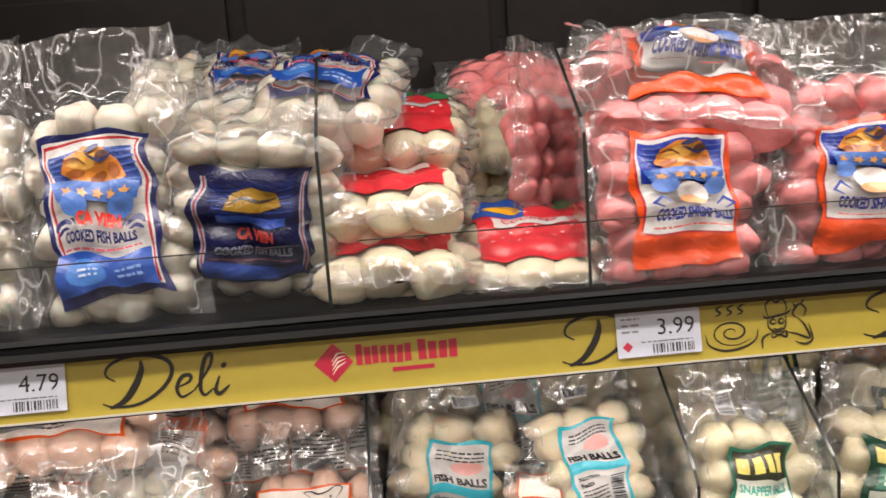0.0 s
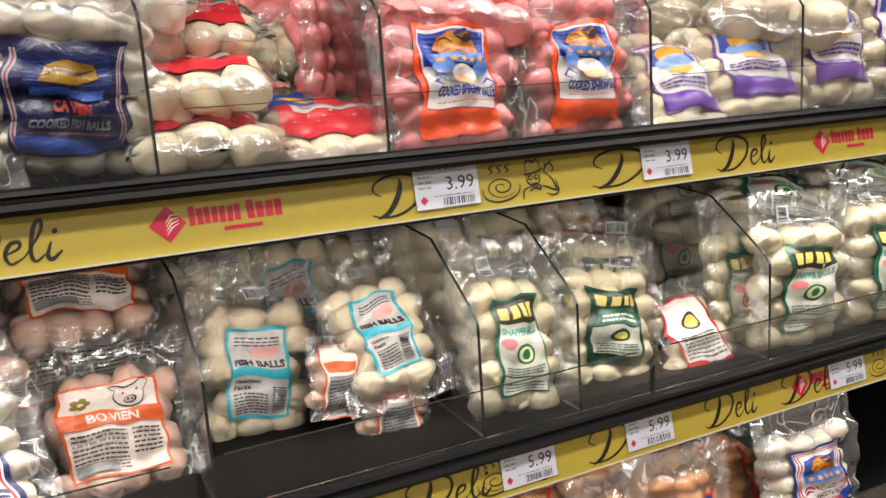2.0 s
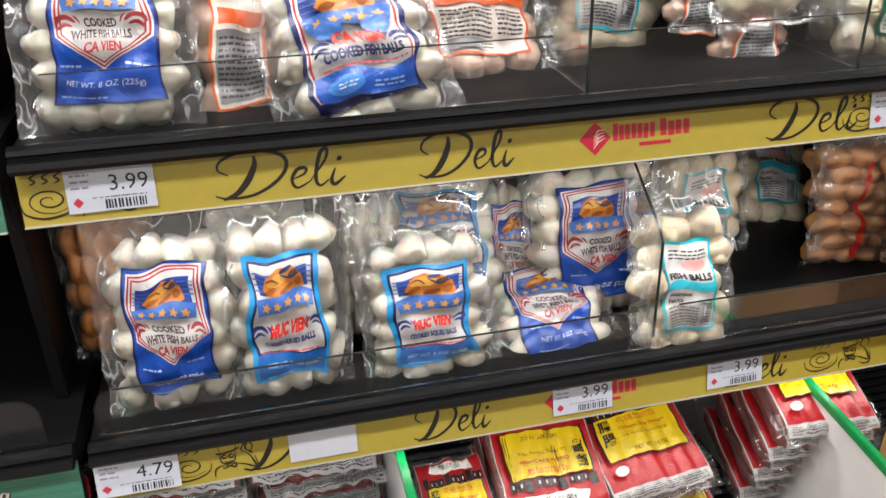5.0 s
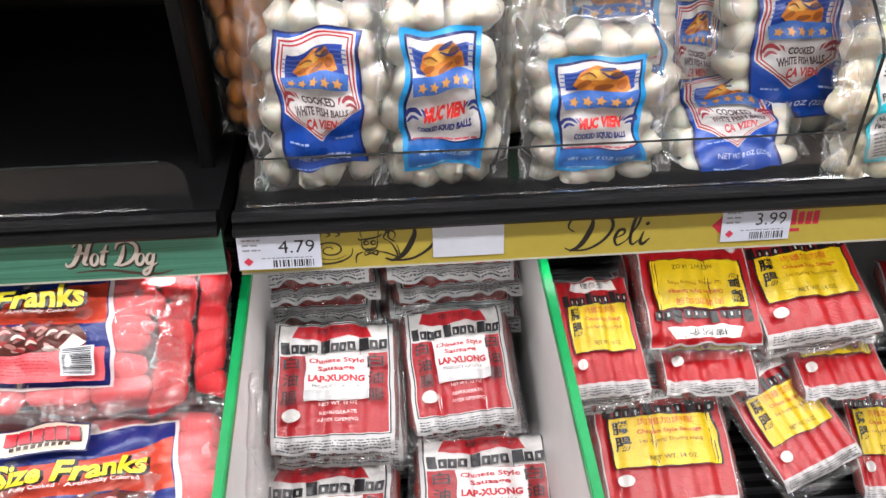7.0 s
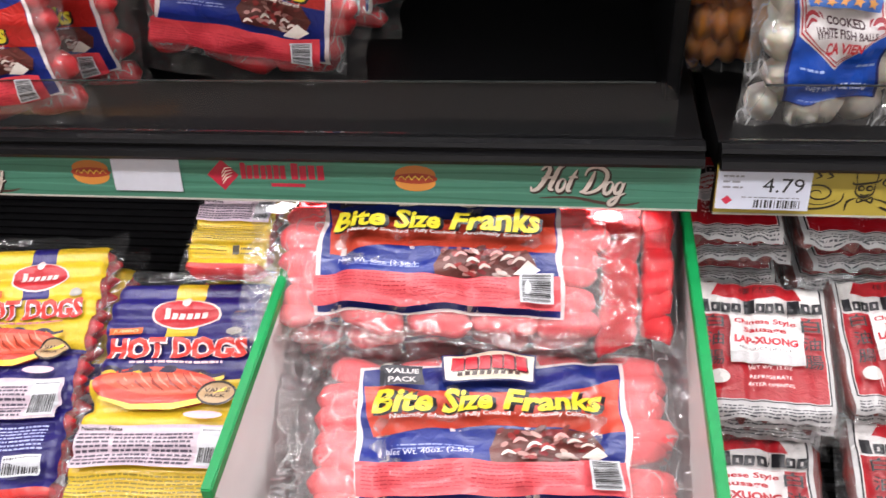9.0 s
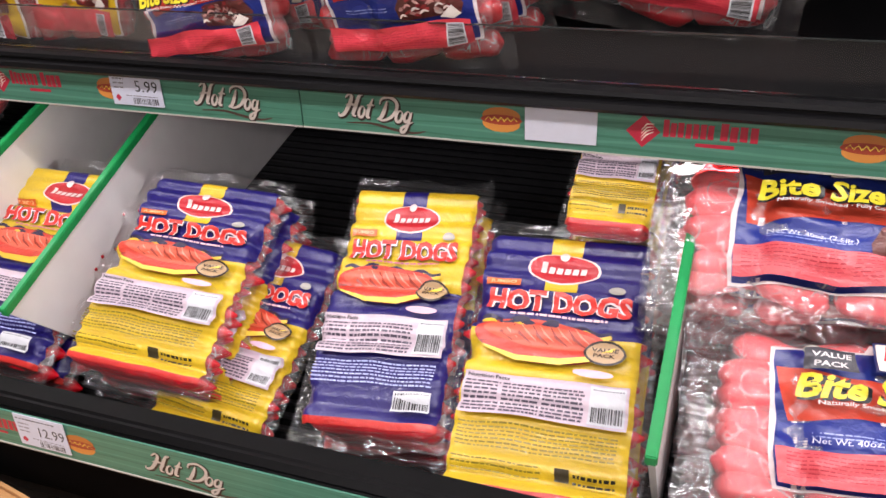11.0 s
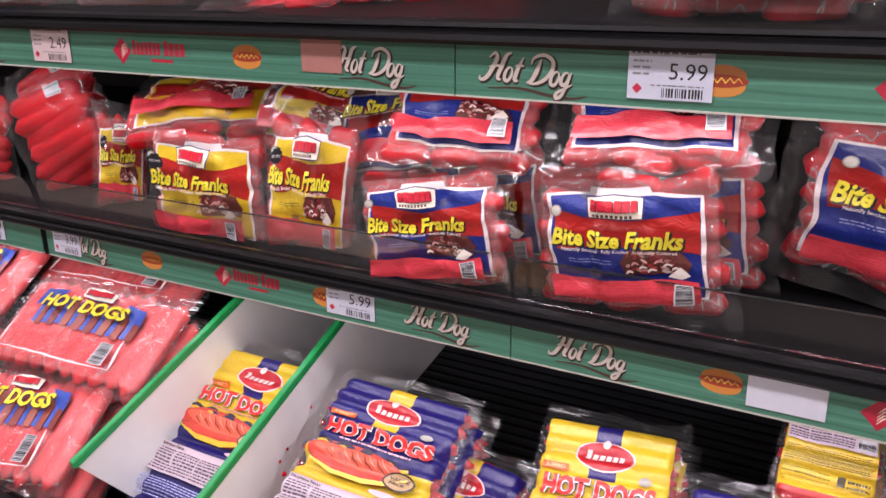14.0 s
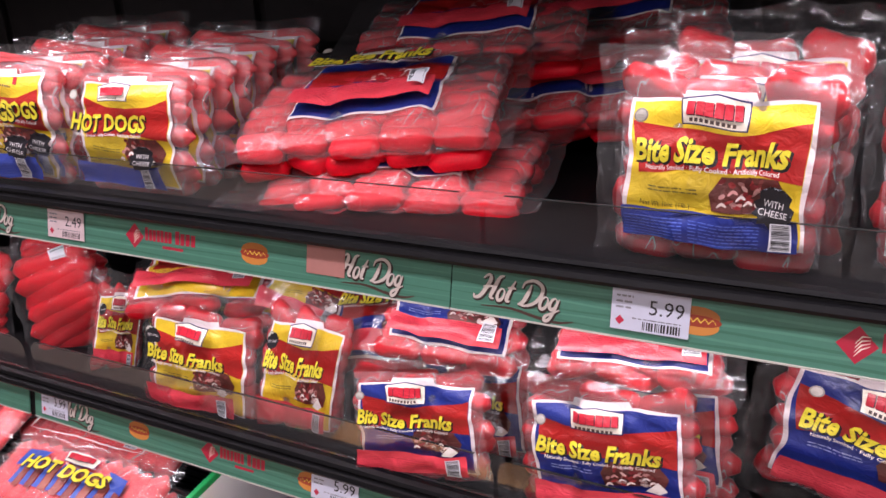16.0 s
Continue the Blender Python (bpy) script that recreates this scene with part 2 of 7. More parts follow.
def glyphs(text, bold=0.0):
    """The outline of a line of text as flat triangles, one unit high, centred."""
    if (text, bold) in GLYPHS:
        return GLYPHS[text, bold]
    curve = bpy.data.curves.new("line", "FONT")
    curve.body, curve.align_x, curve.align_y, curve.resolution_u, curve.offset = text, "CENTER", "CENTER", 2, bold
    ob = new("line", curve)
    bpy.context.view_layer.update()
    data = bpy.data.meshes.new_from_object(ob.evaluated_get(bpy.context.evaluated_depsgraph_get()))
    pts = [tuple(v.co[:2]) for v in data.vertices]
    tris = [tuple(p.vertices) for p in data.polygons]
    bpy.data.objects.remove(ob)
    bpy.data.meshes.remove(data)
    if pts:
        xs, ys = [p[0] for p in pts], [p[1] for p in pts]
        cx, cy = (min(xs) + max(xs)) / 2, (min(ys) + max(ys)) / 2
        pts = [(x - cx, y - cy) for x, y in pts]
        size = (max(xs) - min(xs), max(ys) - min(ys))
    else:
        size = (1, 1)
    GLYPHS[text, bold] = pts, tris, size
    return GLYPHS[text, bold]


class Art:
    """Printed shapes laid over a surface of height z(u, v), one thin layer over the other."""

    def __init__(self, height=None, lift=0.0004, step=0.005, coat=ink, gap=0.00022, warp=None, scale=(1.0, 1.0), wobble=0.0042):
        self.wobble = wobble
        self.gap, self.warp, self.scale, self.rise = gap, warp, scale, 0.0
        self.v, self.f, self.mi, self.mats, self.keys = [], [], [], [], {}
        self.height, self.lift, self.step, self.layer, self.coat = height, lift, step, 0, coat

    def _mat(self, code):
        if code not in self.keys:
            self.keys[code] = len(self.mats)
            self.mats.append(self.coat(code))
        return self.keys[code]

    def _put(self, pts, faces, code):
        self.layer += 1
        base, k = len(self.v), self._mat(code)
        for u, v in pts:
            u, v = u * self.scale[0], v * self.scale[1] + self.rise
            if self.warp is not None:      # crinkled print
                u, v = u + self.wobble * noise.noise((u * 26, v * 26, self.warp)), v + self.wobble * noise.noise((u * 26, v * 26, self.warp + 40))
            z = self.height(u, v) if self.height else 0.0
            self.v.append((u, v, z + self.lift + self.gap * self.layer))
        for f in faces:
            self.f.append(tuple(base + i for i in f))
            self.mi.append(k)
        return self

    def rect(self, x0, y0, x1, y1, code, wave=0.0, seed=0.0):
        nu, nv = max(1, round((x1 - x0) / self.step)), max(1, round((y1 - y0) / self.step))
        pts = []
        for j in range(nv + 1):
            for i in range(nu + 1):
                u, v = x0 + (x1 - x0) * i / nu, y0 + (y1 - y0) * j / nv
                if wave:
                    u += wave * noise.noise((u * 45 + seed, v * 45, 3.1))
                    v += wave * noise.noise((u * 45 + seed, v * 45, 8.7))
                pts.append((u, v))
        w = nu + 1
        return self._put(pts, [(j * w + i, j * w + i + 1, (j + 1) * w + i + 1, (j + 1) * w + i) for j in range(nv) for i in range(nu)], code)

    def oval(self, cx, cy, rx, ry, code, n=20, tilt=0.0):
        c, s = math.cos(tilt), math.sin(tilt)
        rings = max(2, round(max(rx, ry) / self.step))
        pts = [(cx, cy)]
        for k in range(1, rings + 1):
            for i in range(n):
                a = 2 * math.pi * i / n
                x, y = rx * k / rings * math.cos(a), ry * k / rings * math.sin(a)
                pts.append((cx + c * x - s * y, cy + s * x + c * y))
        f = [(0, 1 + i, 1 + (i + 1) % n) for i in range(n)]
        for k in range(rings - 1):
            f += [(1 + k * n + i, 1 + (k + 1) * n + i, 1 + (k + 1) * n + (i + 1) % n, 1 + k * n + (i + 1) % n) for i in range(n)]
        return self._put(pts, f, code)

    def star(self, cx, cy, r0, r1, spikes, code):
        ends = [((r1 if i % 2 else r0), math.pi * i / spikes) for i in range(2 * spikes)]
        return self.poly([(cx + r * math.cos(t), cy + r * math.sin(t)) for r, t in ends], code)

    def poly(self, outline, code):
        bm = bmesh.new()
        bm.faces.new([bm.verts.new((x, y, 0)) for x, y in outline])
        bmesh.ops.triangulate(bm, faces=bm.faces[:])
        for _ in range(5):
            long = [e for e in bm.edges if e.calc_length() > self.step * 1.3]
            if not long:
                break
            bmesh.ops.subdivide_edges(bm, edges=long, cuts=1)
            bmesh.ops.triangulate(bm, faces=[f for f in bm.faces if len(f.verts) > 3])
        bm.verts.index_update()
        pts, f = [tuple(v.co[:2]) for v in bm.verts], [tuple(v.index for v in p.verts) for p in bm.faces]
        bm.free()
        return self._put(pts, f, code)

    def stroke(self, points, width, code):
        """A pen stroke, thin at both ends."""
        pts, n = [], len(points)
        for i, (x, y) in enumerate(points):
            a, b = points[max(0, i - 1)], points[min(n - 1, i + 1)]
            d = math.hypot(b[0] - a[0], b[1] - a[1]) or 1
            k = width * (0.3 + 0.7 * math.sin(math.pi * i / (n - 1))) / 2 / d
            pts += [(x - (b[1] - a[1]) * k, y + (b[0] - a[0]) * k), (x + (b[1] - a[1]) * k, y - (b[0] - a[0]) * k)]
        return self._put(pts, [(2 * i, 2 * i + 1, 2 * i + 3, 2 * i + 2) for i in range(n - 1)], code)

    def text(self, words, cx, cy, width, code, height=None, slant=0.0, bold=0.0, turn=0.0, rim=None):
        pts, tris, (w, h) = glyphs(words, bold)
        sx = width / w
        sy = height / h if height else sx
        c, s = math.cos(turn), math.sin(turn)

        def laid(points):
            return [(cx + c * (x * sx + slant * y * sy) - s * y * sy, cy + s * (x * sx + slant * y * sy) + c * y * sy) for x, y in points]

        if rim:
            fat, ftris, _ = glyphs(words, bold + 0.045)
            self._put(*self._fine(laid(fat), ftris), rim)
        return self._put(*self._fine(laid(pts), tris), code)

    def _fine(self, pts, faces):
        """Splits long edges, so that print follows a lumpy surface."""
        if self.height is None:
            return pts, faces
        bm = bmesh.new()
        vs = [bm.verts.new((x, y, 0)) for x, y in pts]
        for f in faces:
            if len(set(f)) == len(f):
                try:
                    bm.faces.new([vs[i] for i in f])
                except ValueError:
                    pass
        for _ in range(3):
            long = [e for e in bm.edges if abs(e.verts[0].co.y - e.verts[1].co.y) > self.step * 1.1 or e.calc_length() > self.step * 2.5]
            if not long:
                break
            bmesh.ops.subdivide_edges(bm, edges=long, cuts=1)
            bmesh.ops.triangulate(bm, faces=[f for f in bm.faces if len(f.verts) > 3])
        bm.verts.index_update()
        out = [tuple(v.co[:2]) for v in bm.verts], [tuple(v.index for v in p.verts) for p in bm.faces]
        bm.free()
        return out

    def lines(self, x0, y0, x1, y1, rows, code, seed=1, fill=0.45):
        """Print too small to read: rows of broken bars."""
        rng = random.Random(seed)
        pts, f = [], []
        dy = (y1 - y0) / rows
        for r in range(rows):
            x, y = x0, y0 + r * dy
            while x < x1 - 0.001:
                w = min(rng.uniform(0.002, 0.007), x1 - x)
                b = len(pts)
                pts += [(x, y), (x + w, y), (x + w, y + dy * fill), (x, y + dy * fill)]
                f.append((b, b + 1, b + 2, b + 3))
                x += w + rng.uniform(0.0007, 0.0016)
        return self._put(pts, f, code)

    def barcode(self, x0, y0, x1, y1, seed=1, back="c6c8cc", upright=True):
        rng = random.Random(seed)
        self.rect(x0, y0, x1, y1, back)
        m = min((x1 - x0) * 0.08, (y1 - y0) * 0.12)
        pts, f = [], []
        lo, hi = (x0 + m, x1 - m) if upright else (y0 + m, y1 - m)
        a = lo
        while a < hi:
            w = rng.choice((0.0004, 0.0007, 0.0010)) * ((hi - lo) / 0.02)
            b = len(pts)
            if upright:
                pts += [(a, y0 + m), (a + w, y0 + m), (a + w, y1 - m), (a, y1 - m)]
            else:
                pts += [(x0 + m, a), (x1 - m, a), (x1 - m, a + w), (x0 + m, a + w)]
            f.append((b, b + 1, b + 2, b + 3))
            a += w + rng.choice((0.0004, 0.0006, 0.0009)) * ((hi - lo) / 0.02)
        return self._put(pts, f, "1a1a1a")

    def mesh(self, name="label"):
        data = bpy.data.meshes.new(name)
        data.from_pydata(self.v, [], self.f)
        for m in self.mats:
            data.materials.append(m)
        data.polygons.foreach_set("material_index", self.mi)
        data.shade_smooth()
        data.update()
        return data

# ---- the store around the case ----
def structure(name, bm, material, label, category):
    return tagged(link_mesh(name, mesh_of(name, bm, material)), label, category, kind="structure")


structure("floor", box(-6, 6, -4.5, 1.6, -0.1, 0.0), FLOOR_M, "grey-beige polished vinyl supermarket floor", "floor")
structure("ceiling", box(-6, 6, -4.5, 1.6, CEILING_Z, CEILING_Z + 0.1), WALL_M, "pale suspended store ceiling", "ceiling")
structure("wall_south", box(-6, 6, -4.6, -4.5, 0, CEILING_Z), WALL_M, "plain painted wall across the aisle", "wall")
structure("wall_north", box(-6, 6, 1.5, 1.6, 0, CEILING_Z), WALL_M, "plain painted wall behind the case", "wall")
structure("wall_west", box(-6.1, -6, -4.5, 1.5, 0, CEILING_Z), WALL_M, "plain painted side wall", "wall")
structure("wall_east", box(6, 6.1, -4.5, 1.5, 0, CEILING_Z), WALL_M, "plain painted side wall", "wall")
# fixtures out of view; the rear row goes with the added fill lamps
for lx, ly in [(x, y) for y in (-0.5, -2.9) for x in (-2.4, -0.8, 0.8, 2.4)]:
    fixture = thing("ceiling_light", "long white fluorescent ceiling light, unseen, switched on", "light", "ceiling lights", m=pose(lx, ly, CEILING_Z - 0.07))
    part("frame", box(-0.6, 0.6, -0.17, 0.17, 0.0, 0.07, 0.008), STEEL, fixture)
    part("diffuser", box(-0.56, 0.56, -0.14, 0.14, -0.006, -0.001), DIFFUSER, fixture, "lit white diffuser")

# ---- the two open refrigerated cases ----
SHELF_A, SHELF_B, SHELF_C = 1.300, 1.0245, 0.7630      # upper edges of the price rails
RISE = 0.011                                            # shelf plate over the rail's upper edge
DECK_Z = 0.435


def case(name, x0, x1, label):
    body = thing(name, label, "refrigerated case", "refrigerated cases", "structure")
    part("back_panel", box(x0, x1, BACK, BACK + 0.06, 0.1, 2.08), DARK, body)
    part("base", box(x0, x1, 0.46, BACK + 0.06, 0.0, 0.40), BLACK, body)
    part("canopy", prism_x([(0.36, 2.0), (0.36, 2.14), (BACK + 0.06, 2.14), (BACK + 0.06, 2.0)], x0, x1, 0.004), BLACK, body)
    part("front_bumper", prism_x([(0.402, 0.36), (0.394, 0.40), (0.394, 0.538), (0.404, 0.547), (0.424, 0.545), (0.43, 0.535), (0.43, 0.36)], x0, x1, 0.003), RUBBER, body)
    part("deck", box(x0, x1, 0.432, BACK - 0.002, 0.402, DECK_Z), BLACK, body)
    for k in range(34):      # wires of the deck rack
        y = 0.50 + k * 0.0165
        part("deck_wire", box(x0 + 0.01, x1 - 0.01, y, y + 0.004, DECK_Z - 0.001, DECK_Z + 0.007), WIRE, body)
    for z in (0.28, 0.32, 0.36):
        part("kick_slat", box(x0, x1, 0.445, 0.462, z, z + 0.018, 0.003), BLACK, body)
    n = int((x1 - x0) / 0.30)
    for k in range(n):       # slotted air panel between the uprights
        for z0 in (0.80, 1.07, 1.345):
            part("air_panel", box(x0 + 0.02 + k * 0.3, x0 + 0.30 + k * 0.3, BACK - 0.012, BACK, z0, z0 + 0.235, 0.003), DARK, body)
    return body


case("deli_case", JOINT + 0.001, RIGHT_END, "black open refrigerated deli case with yellow price rails")
case("hot_dog_case", LEFT_END, JOINT - 0.001, "black open refrigerated case with green price rails")
structure("side_wall", box(LEFT_END - 0.03, LEFT_END, 0.40, BACK, 0.0, 2.1, 0.004), BLACK, "black end panel of the case", "end panel")
structure("side_wall", box(RIGHT_END, RIGHT_END + 0.03, 0.40, BACK, 0.0, 2.1, 0.004), BLACK, "black end panel of the case", "end panel")
structure("upright", box(JOINT - 0.030, JOINT - 0.018, 0.72, BACK - 0.002, 0.72, 2.0, 0.003), BLACK, "narrow black partition between the two cases", "partition")


def shelf(top, x0, x1, label):
    """A black shelf: plate with a rounded nose, clear lip and a light strip under its edge."""
    s = thing("shelf", label, "shelf", "case shelves")
    z = top + RISE
    part("plate", prism_x([(0.652, z - 0.004), (0.655, z), (BACK - 0.015, z), (BACK - 0.015, z - 0.022), (0.70, z - 0.03), (0.652, z - 0.022)], x0, x1), BLACK, s)
    part("nose", prism_x([(0.641, z - 0.0125), (0.636, z - 0.0115), (0.6335, z - 0.0075), (0.636, z - 0.0035), (0.6415, z - 0.0025), (0.6420, z - 0.0008), (0.6400, z + 0.0012), (0.6420, z + 0.0042), (0.6480, z + 0.0056), (0.656, z + 0.002), (0.656, z - 0.0125)], x0, x1), RUBBER, s)
    part("rail_backing", prism_x([(0.650, top), (0.655, top + 0.002), (0.655, top - 0.048), (0.642, top - 0.044)], x0, x1), BLACK, s)
    part("light_strip", box(x0 + 0.02, x1 - 0.02, 0.662, 0.682, z - 0.053, z - 0.039, 0.003), STEEL, s)
    for k in range(max(1, round((x1 - x0) / 0.6))):
        bx = x0 + 0.3 + k * 0.6
        part("bracket", prism_x([(0.72, z - 0.03), (1.08, z - 0.03), (1.08, z - 0.09), (1.02, z - 0.08)], bx - 0.003, bx + 0.003), BLACK, s)
    return s


for top in (SHELF_A, SHELF_B, SHELF_C):
    shelf(top, JOINT + 0.006, RIGHT_END - 0.004, "black steel shelf with a yellow price rail")
for top in (SHELF_A, SHELF_B, SHELF_C + 0.002):
    shelf(top, LEFT_END + 0.004, JOINT - 0.006, "black steel shelf with a green price rail")


def lip(top, x0, x1, high=0.062):
    """Clear acrylic guard along a shelf's front, with rounded upper corners."""
    z, r = top + RISE + 0.002, 0.018
    outline = [(x0, z), (x1, z)]
    for k in range(5):
        a = math.pi / 2 * k / 4
        outline.append((x1 - r + r * math.cos(a), z + high - r + r * math.sin(a)))
    for k in range(5):
        a = math.pi / 2 * k / 4
        outline.append((x0 + r - r * math.sin(a), z + high - r + r * math.cos(a)))
    bm = bmesh.new()
    face = bm.faces.new([bm.verts.new((x, 0.6585, zz)) for x, zz in outline])
    ext = bmesh.ops.extrude_face_region(bm, geom=[face])
    bmesh.ops.translate(bm, verts=[v for v in ext["geom"] if isinstance(v, bmesh.types.BMVert)], vec=(0, 0.0022, 0))
    ob = thing("shelf_guard", "low clear acrylic guard along the shelf front", "shelf guard", "acrylic shelf guards")
    part("sheet", bm, ACRYLIC, ob)
    part("edge", box(x0 + r, x1 - r, 0.6584, 0.6608, z + high - 0.0002, z + high + 0.0004), EDGE, ob, "darker polished edge")
    return ob


def divider(x, top, high=0.12, lean=0.004):
    """Clear acrylic divider from the shelf front to the back, its top rising to the rear."""
    z = top + RISE + 0.001
    prof = [(0.664, z), (0.664 + lean, z + high * 0.92), (0.672 + lean, z + high), (0.76, z + high + 0.055), (1.05, z + high + 0.075), (1.05, z)]
    ob = thing("shelf_divider", "clear acrylic shelf divider with dark edges", "divider", "acrylic dividers")
    part("sheet", prism_x(prof, x - 0.001, x + 0.001), ACRYLIC, ob)
    for (ya, za), (yb, zb) in zip(prof[:4], prof[1:5]):
        d = math.hypot(yb - ya, zb - za)
        ny, nz = -(zb - za) / d * 0.0012, (yb - ya) / d * 0.0012
        part("edge", prism_x([(ya, za), (yb, zb), (yb + ny, zb + nz), (ya + ny, za + nz)], x - 0.0012, x + 0.0012), EDGE, ob)
    return ob


def bin_divider(x, front, top, rise):
    """White bin wall on the lower deck with green edge trim."""
    rear = top + (1.04 - front) * rise
    prof = [(front + 0.085, 0.445), (front, top), (1.04, min(rear, 0.70)), (1.04, 0.445)]
    ob = thing("bin_divider", "white plastic bin divider with a green top edge", "divider", "bin dividers")
    part("panel", prism_x(prof, x - 0.0025, x + 0.0025), WHITE_BIN, ob)
    (ya, za), (yb, zb) = prof[1], prof[2]
    part("trim", prism_x([(ya - 0.001, za - 0.006), (ya - 0.001, za + 0.004), (yb, zb + 0.004), (yb, zb - 0.006)], x - 0.0042, x + 0.0042, 0.001), GREEN_TRIM, ob, "green edge trim")
    return ob

# ---- price rails and tags ----
RAIL_H = 0.042
TILT_BACK = 13.0        # the rails face slightly upwards


def rail_matrix(x, top, y=FRONT):
    """A frame on the rail's face, from its upper edge down; u along the rail, v up."""
    return Matrix.Translation((x, y + 0.0045, top)) @ Matrix.Rotation(radians(90 - TILT_BACK), 4, "X")


def smooth(points, n=5):
    """A soft curve through the points."""
    out = []
    for k in range(len(points) - 1):
        p0, p1, p2, p3 = points[max(0, k - 1)], points[k], points[k + 1], points[min(len(points) - 1, k + 2)]
        for s in range(n):
            t = s / n
            out.append(tuple(0.5 * (2 * b + (c - a) * t + (2 * a - 5 * b + 4 * c - d) * t * t + (3 * b - a - 3 * c + d) * t ** 3) for a, b, c, d in zip(p0, p1, p2, p3)))
    return out + [points[-1]]


def sign_word(a, cx, cy, w, code="1a1712"):
    """The word Deli in a pen script."""
    def pen(points, width):
        a.stroke(smooth([(cx + (x - 0.5) * w, cy + (y - 0.5) * 0.034) for x, y in points]), width, code)

    pen([(0.30, 0.90), (0.30, 0.70), (0.24, 0.40), (0.14, 0.12), (0.02, 0.00)], 0.0050)
    pen([(0.08, 0.52), (0.00, 0.66), (0.04, 0.86), (0.20, 1.0), (0.40, 0.98), (0.54, 0.82), (0.55, 0.55), (0.44, 0.25), (0.26, 0.04), (0.06, 0.02), (-0.04, 0.10)], 0.0030)
    pen([(0.60, 0.30), (0.70, 0.40), (0.71, 0.52), (0.64, 0.50), (0.59, 0.28), (0.63, 0.10), (0.74, 0.22)], 0.0029)
    pen([(0.74, 0.22), (0.88, 0.66), (0.90, 0.90), (0.84, 0.80), (0.79, 0.30), (0.82, 0.10), (0.90, 0.22)], 0.0031)
    pen([(0.96, 0.46), (0.92, 0.20), (0.95, 0.10), (1.04, 0.26)], 0.0032)
    pen([(0.98, 0.62), (1.0, 0.66), (1.02, 0.70)], 0.0034)


def sign_mark(a, cx, cy, w, code="c01f3e"):
    """The store's mark: a diamond and plain bars in its red."""
    d = 0.0135
    a.poly([(cx - w / 2, cy), (cx - w / 2 + d, cy + d), (cx - w / 2 + 2 * d, cy), (cx - w / 2 + d, cy - d)], code)
    for k in range(4):
        a.stroke([(cx - w / 2 + d * 0.9, cy - d * 0.6 + k * 0.003), (cx - w / 2 + d * 1.2, cy - d * 0.2 + k * 0.003), (cx - w / 2 + d * 1.6, cy + k * 0.0022)], 0.0012, "efe3d0")


def mark_bars(cx, cy, w, code):
    """Plain bars that stand for the letters of the store's name, one print each."""
    d = 0.0135
    x, out = cx - w / 2 + 2 * d + 0.002, []
    for k, u in enumerate((0.075,) * 7 + (0.0,) + (0.095,) * 4):
        ww = u * (w - 2 * d) * 0.98
        if ww:
            out.append(Art(None, 0.00015, 0.004, paper, 0.00002).rect(x, cy - 0.003, x + ww * 0.78, cy + 0.009 + 0.002 * (k in (0, 8)), code, 0.0008, k * 3.7))
        x += ww if ww else 0.004
    out.append(Art(None, 0.00015, 0.02, paper, 0.00002).rect(cx + w * 0.02, cy - 0.0095, cx + w * 0.30, cy - 0.0065, code, 0.0004))
    return out


def sign_bowl(a, cx, cy):
    """Pen drawing: a steaming bowl of noodles and a waving cook in a hat."""
    pen = "2c2712"

    def line(points, width=0.0017):
        a.stroke(smooth([(cx + x, cy + y) for x, y in points], 4), width, pen)

    line([((0.0022 + 0.00085 * k) * math.cos(k * 0.75), -0.004 + 0.62 * (0.0022 + 0.00085 * k) * math.sin(k * 0.75)) for k in range(17)], 0.0014)
    line([(-0.019, -0.004), (-0.017, -0.012), (-0.006, -0.0165), (0.008, -0.0150), (0.017, -0.010), (0.019, -0.003)], 0.0018)
    for k in (-0.011, -0.003, 0.005):
        line([(k, 0.008), (k + 0.004, 0.010), (k + 0.001, 0.013), (k + 0.006, 0.0155)])
    line([(0.024, 0.006), (0.026, 0.004), (0.040, 0.006), (0.044, 0.009)], 0.0018)
    line([(0.027, 0.005), (0.026, 0.013), (0.030, 0.0165), (0.034, 0.0145), (0.038, 0.0165), (0.041, 0.012), (0.040, 0.006)])
    line([(0.027, 0.004), (0.027, -0.003), (0.033, -0.0065), (0.039, -0.003), (0.040, 0.005)])
    for x in (0.0305, 0.0365):
        line([(x + 0.0021 * math.cos(k), 0.001 + 0.0018 * math.sin(k)) for k in (0, 1.3, 2.6, 3.9, 5.2, 6.4)])
    line([(0.030, -0.0035), (0.033, -0.0050), (0.037, -0.0034)])
    line([(0.029, -0.0065), (0.034, -0.0085), (0.039, -0.0062), (0.039, -0.0105), (0.034, -0.0085), (0.029, -0.0105), (0.029, -0.0065)], 0.0016)
    line([(0.028, -0.007), (0.022, -0.010), (0.021, -0.0175)])
    line([(0.040, -0.007), (0.047, -0.009), (0.056, -0.0125), (0.053, -0.003), (0.049, 0.002)])
    line([(0.045, -0.014), (0.052, -0.0165), (0.058, -0.0135), (0.056, -0.002)])
    line([(0.049, 0.002), (0.045, 0.005), (0.047, 0.009), (0.051, 0.012), (0.055, 0.008), (0.053, 0.003)])
    line([(0.048, 0.009), (0.046, 0.013)])
    line([(0.052, 0.012), (0.054, 0.015)])


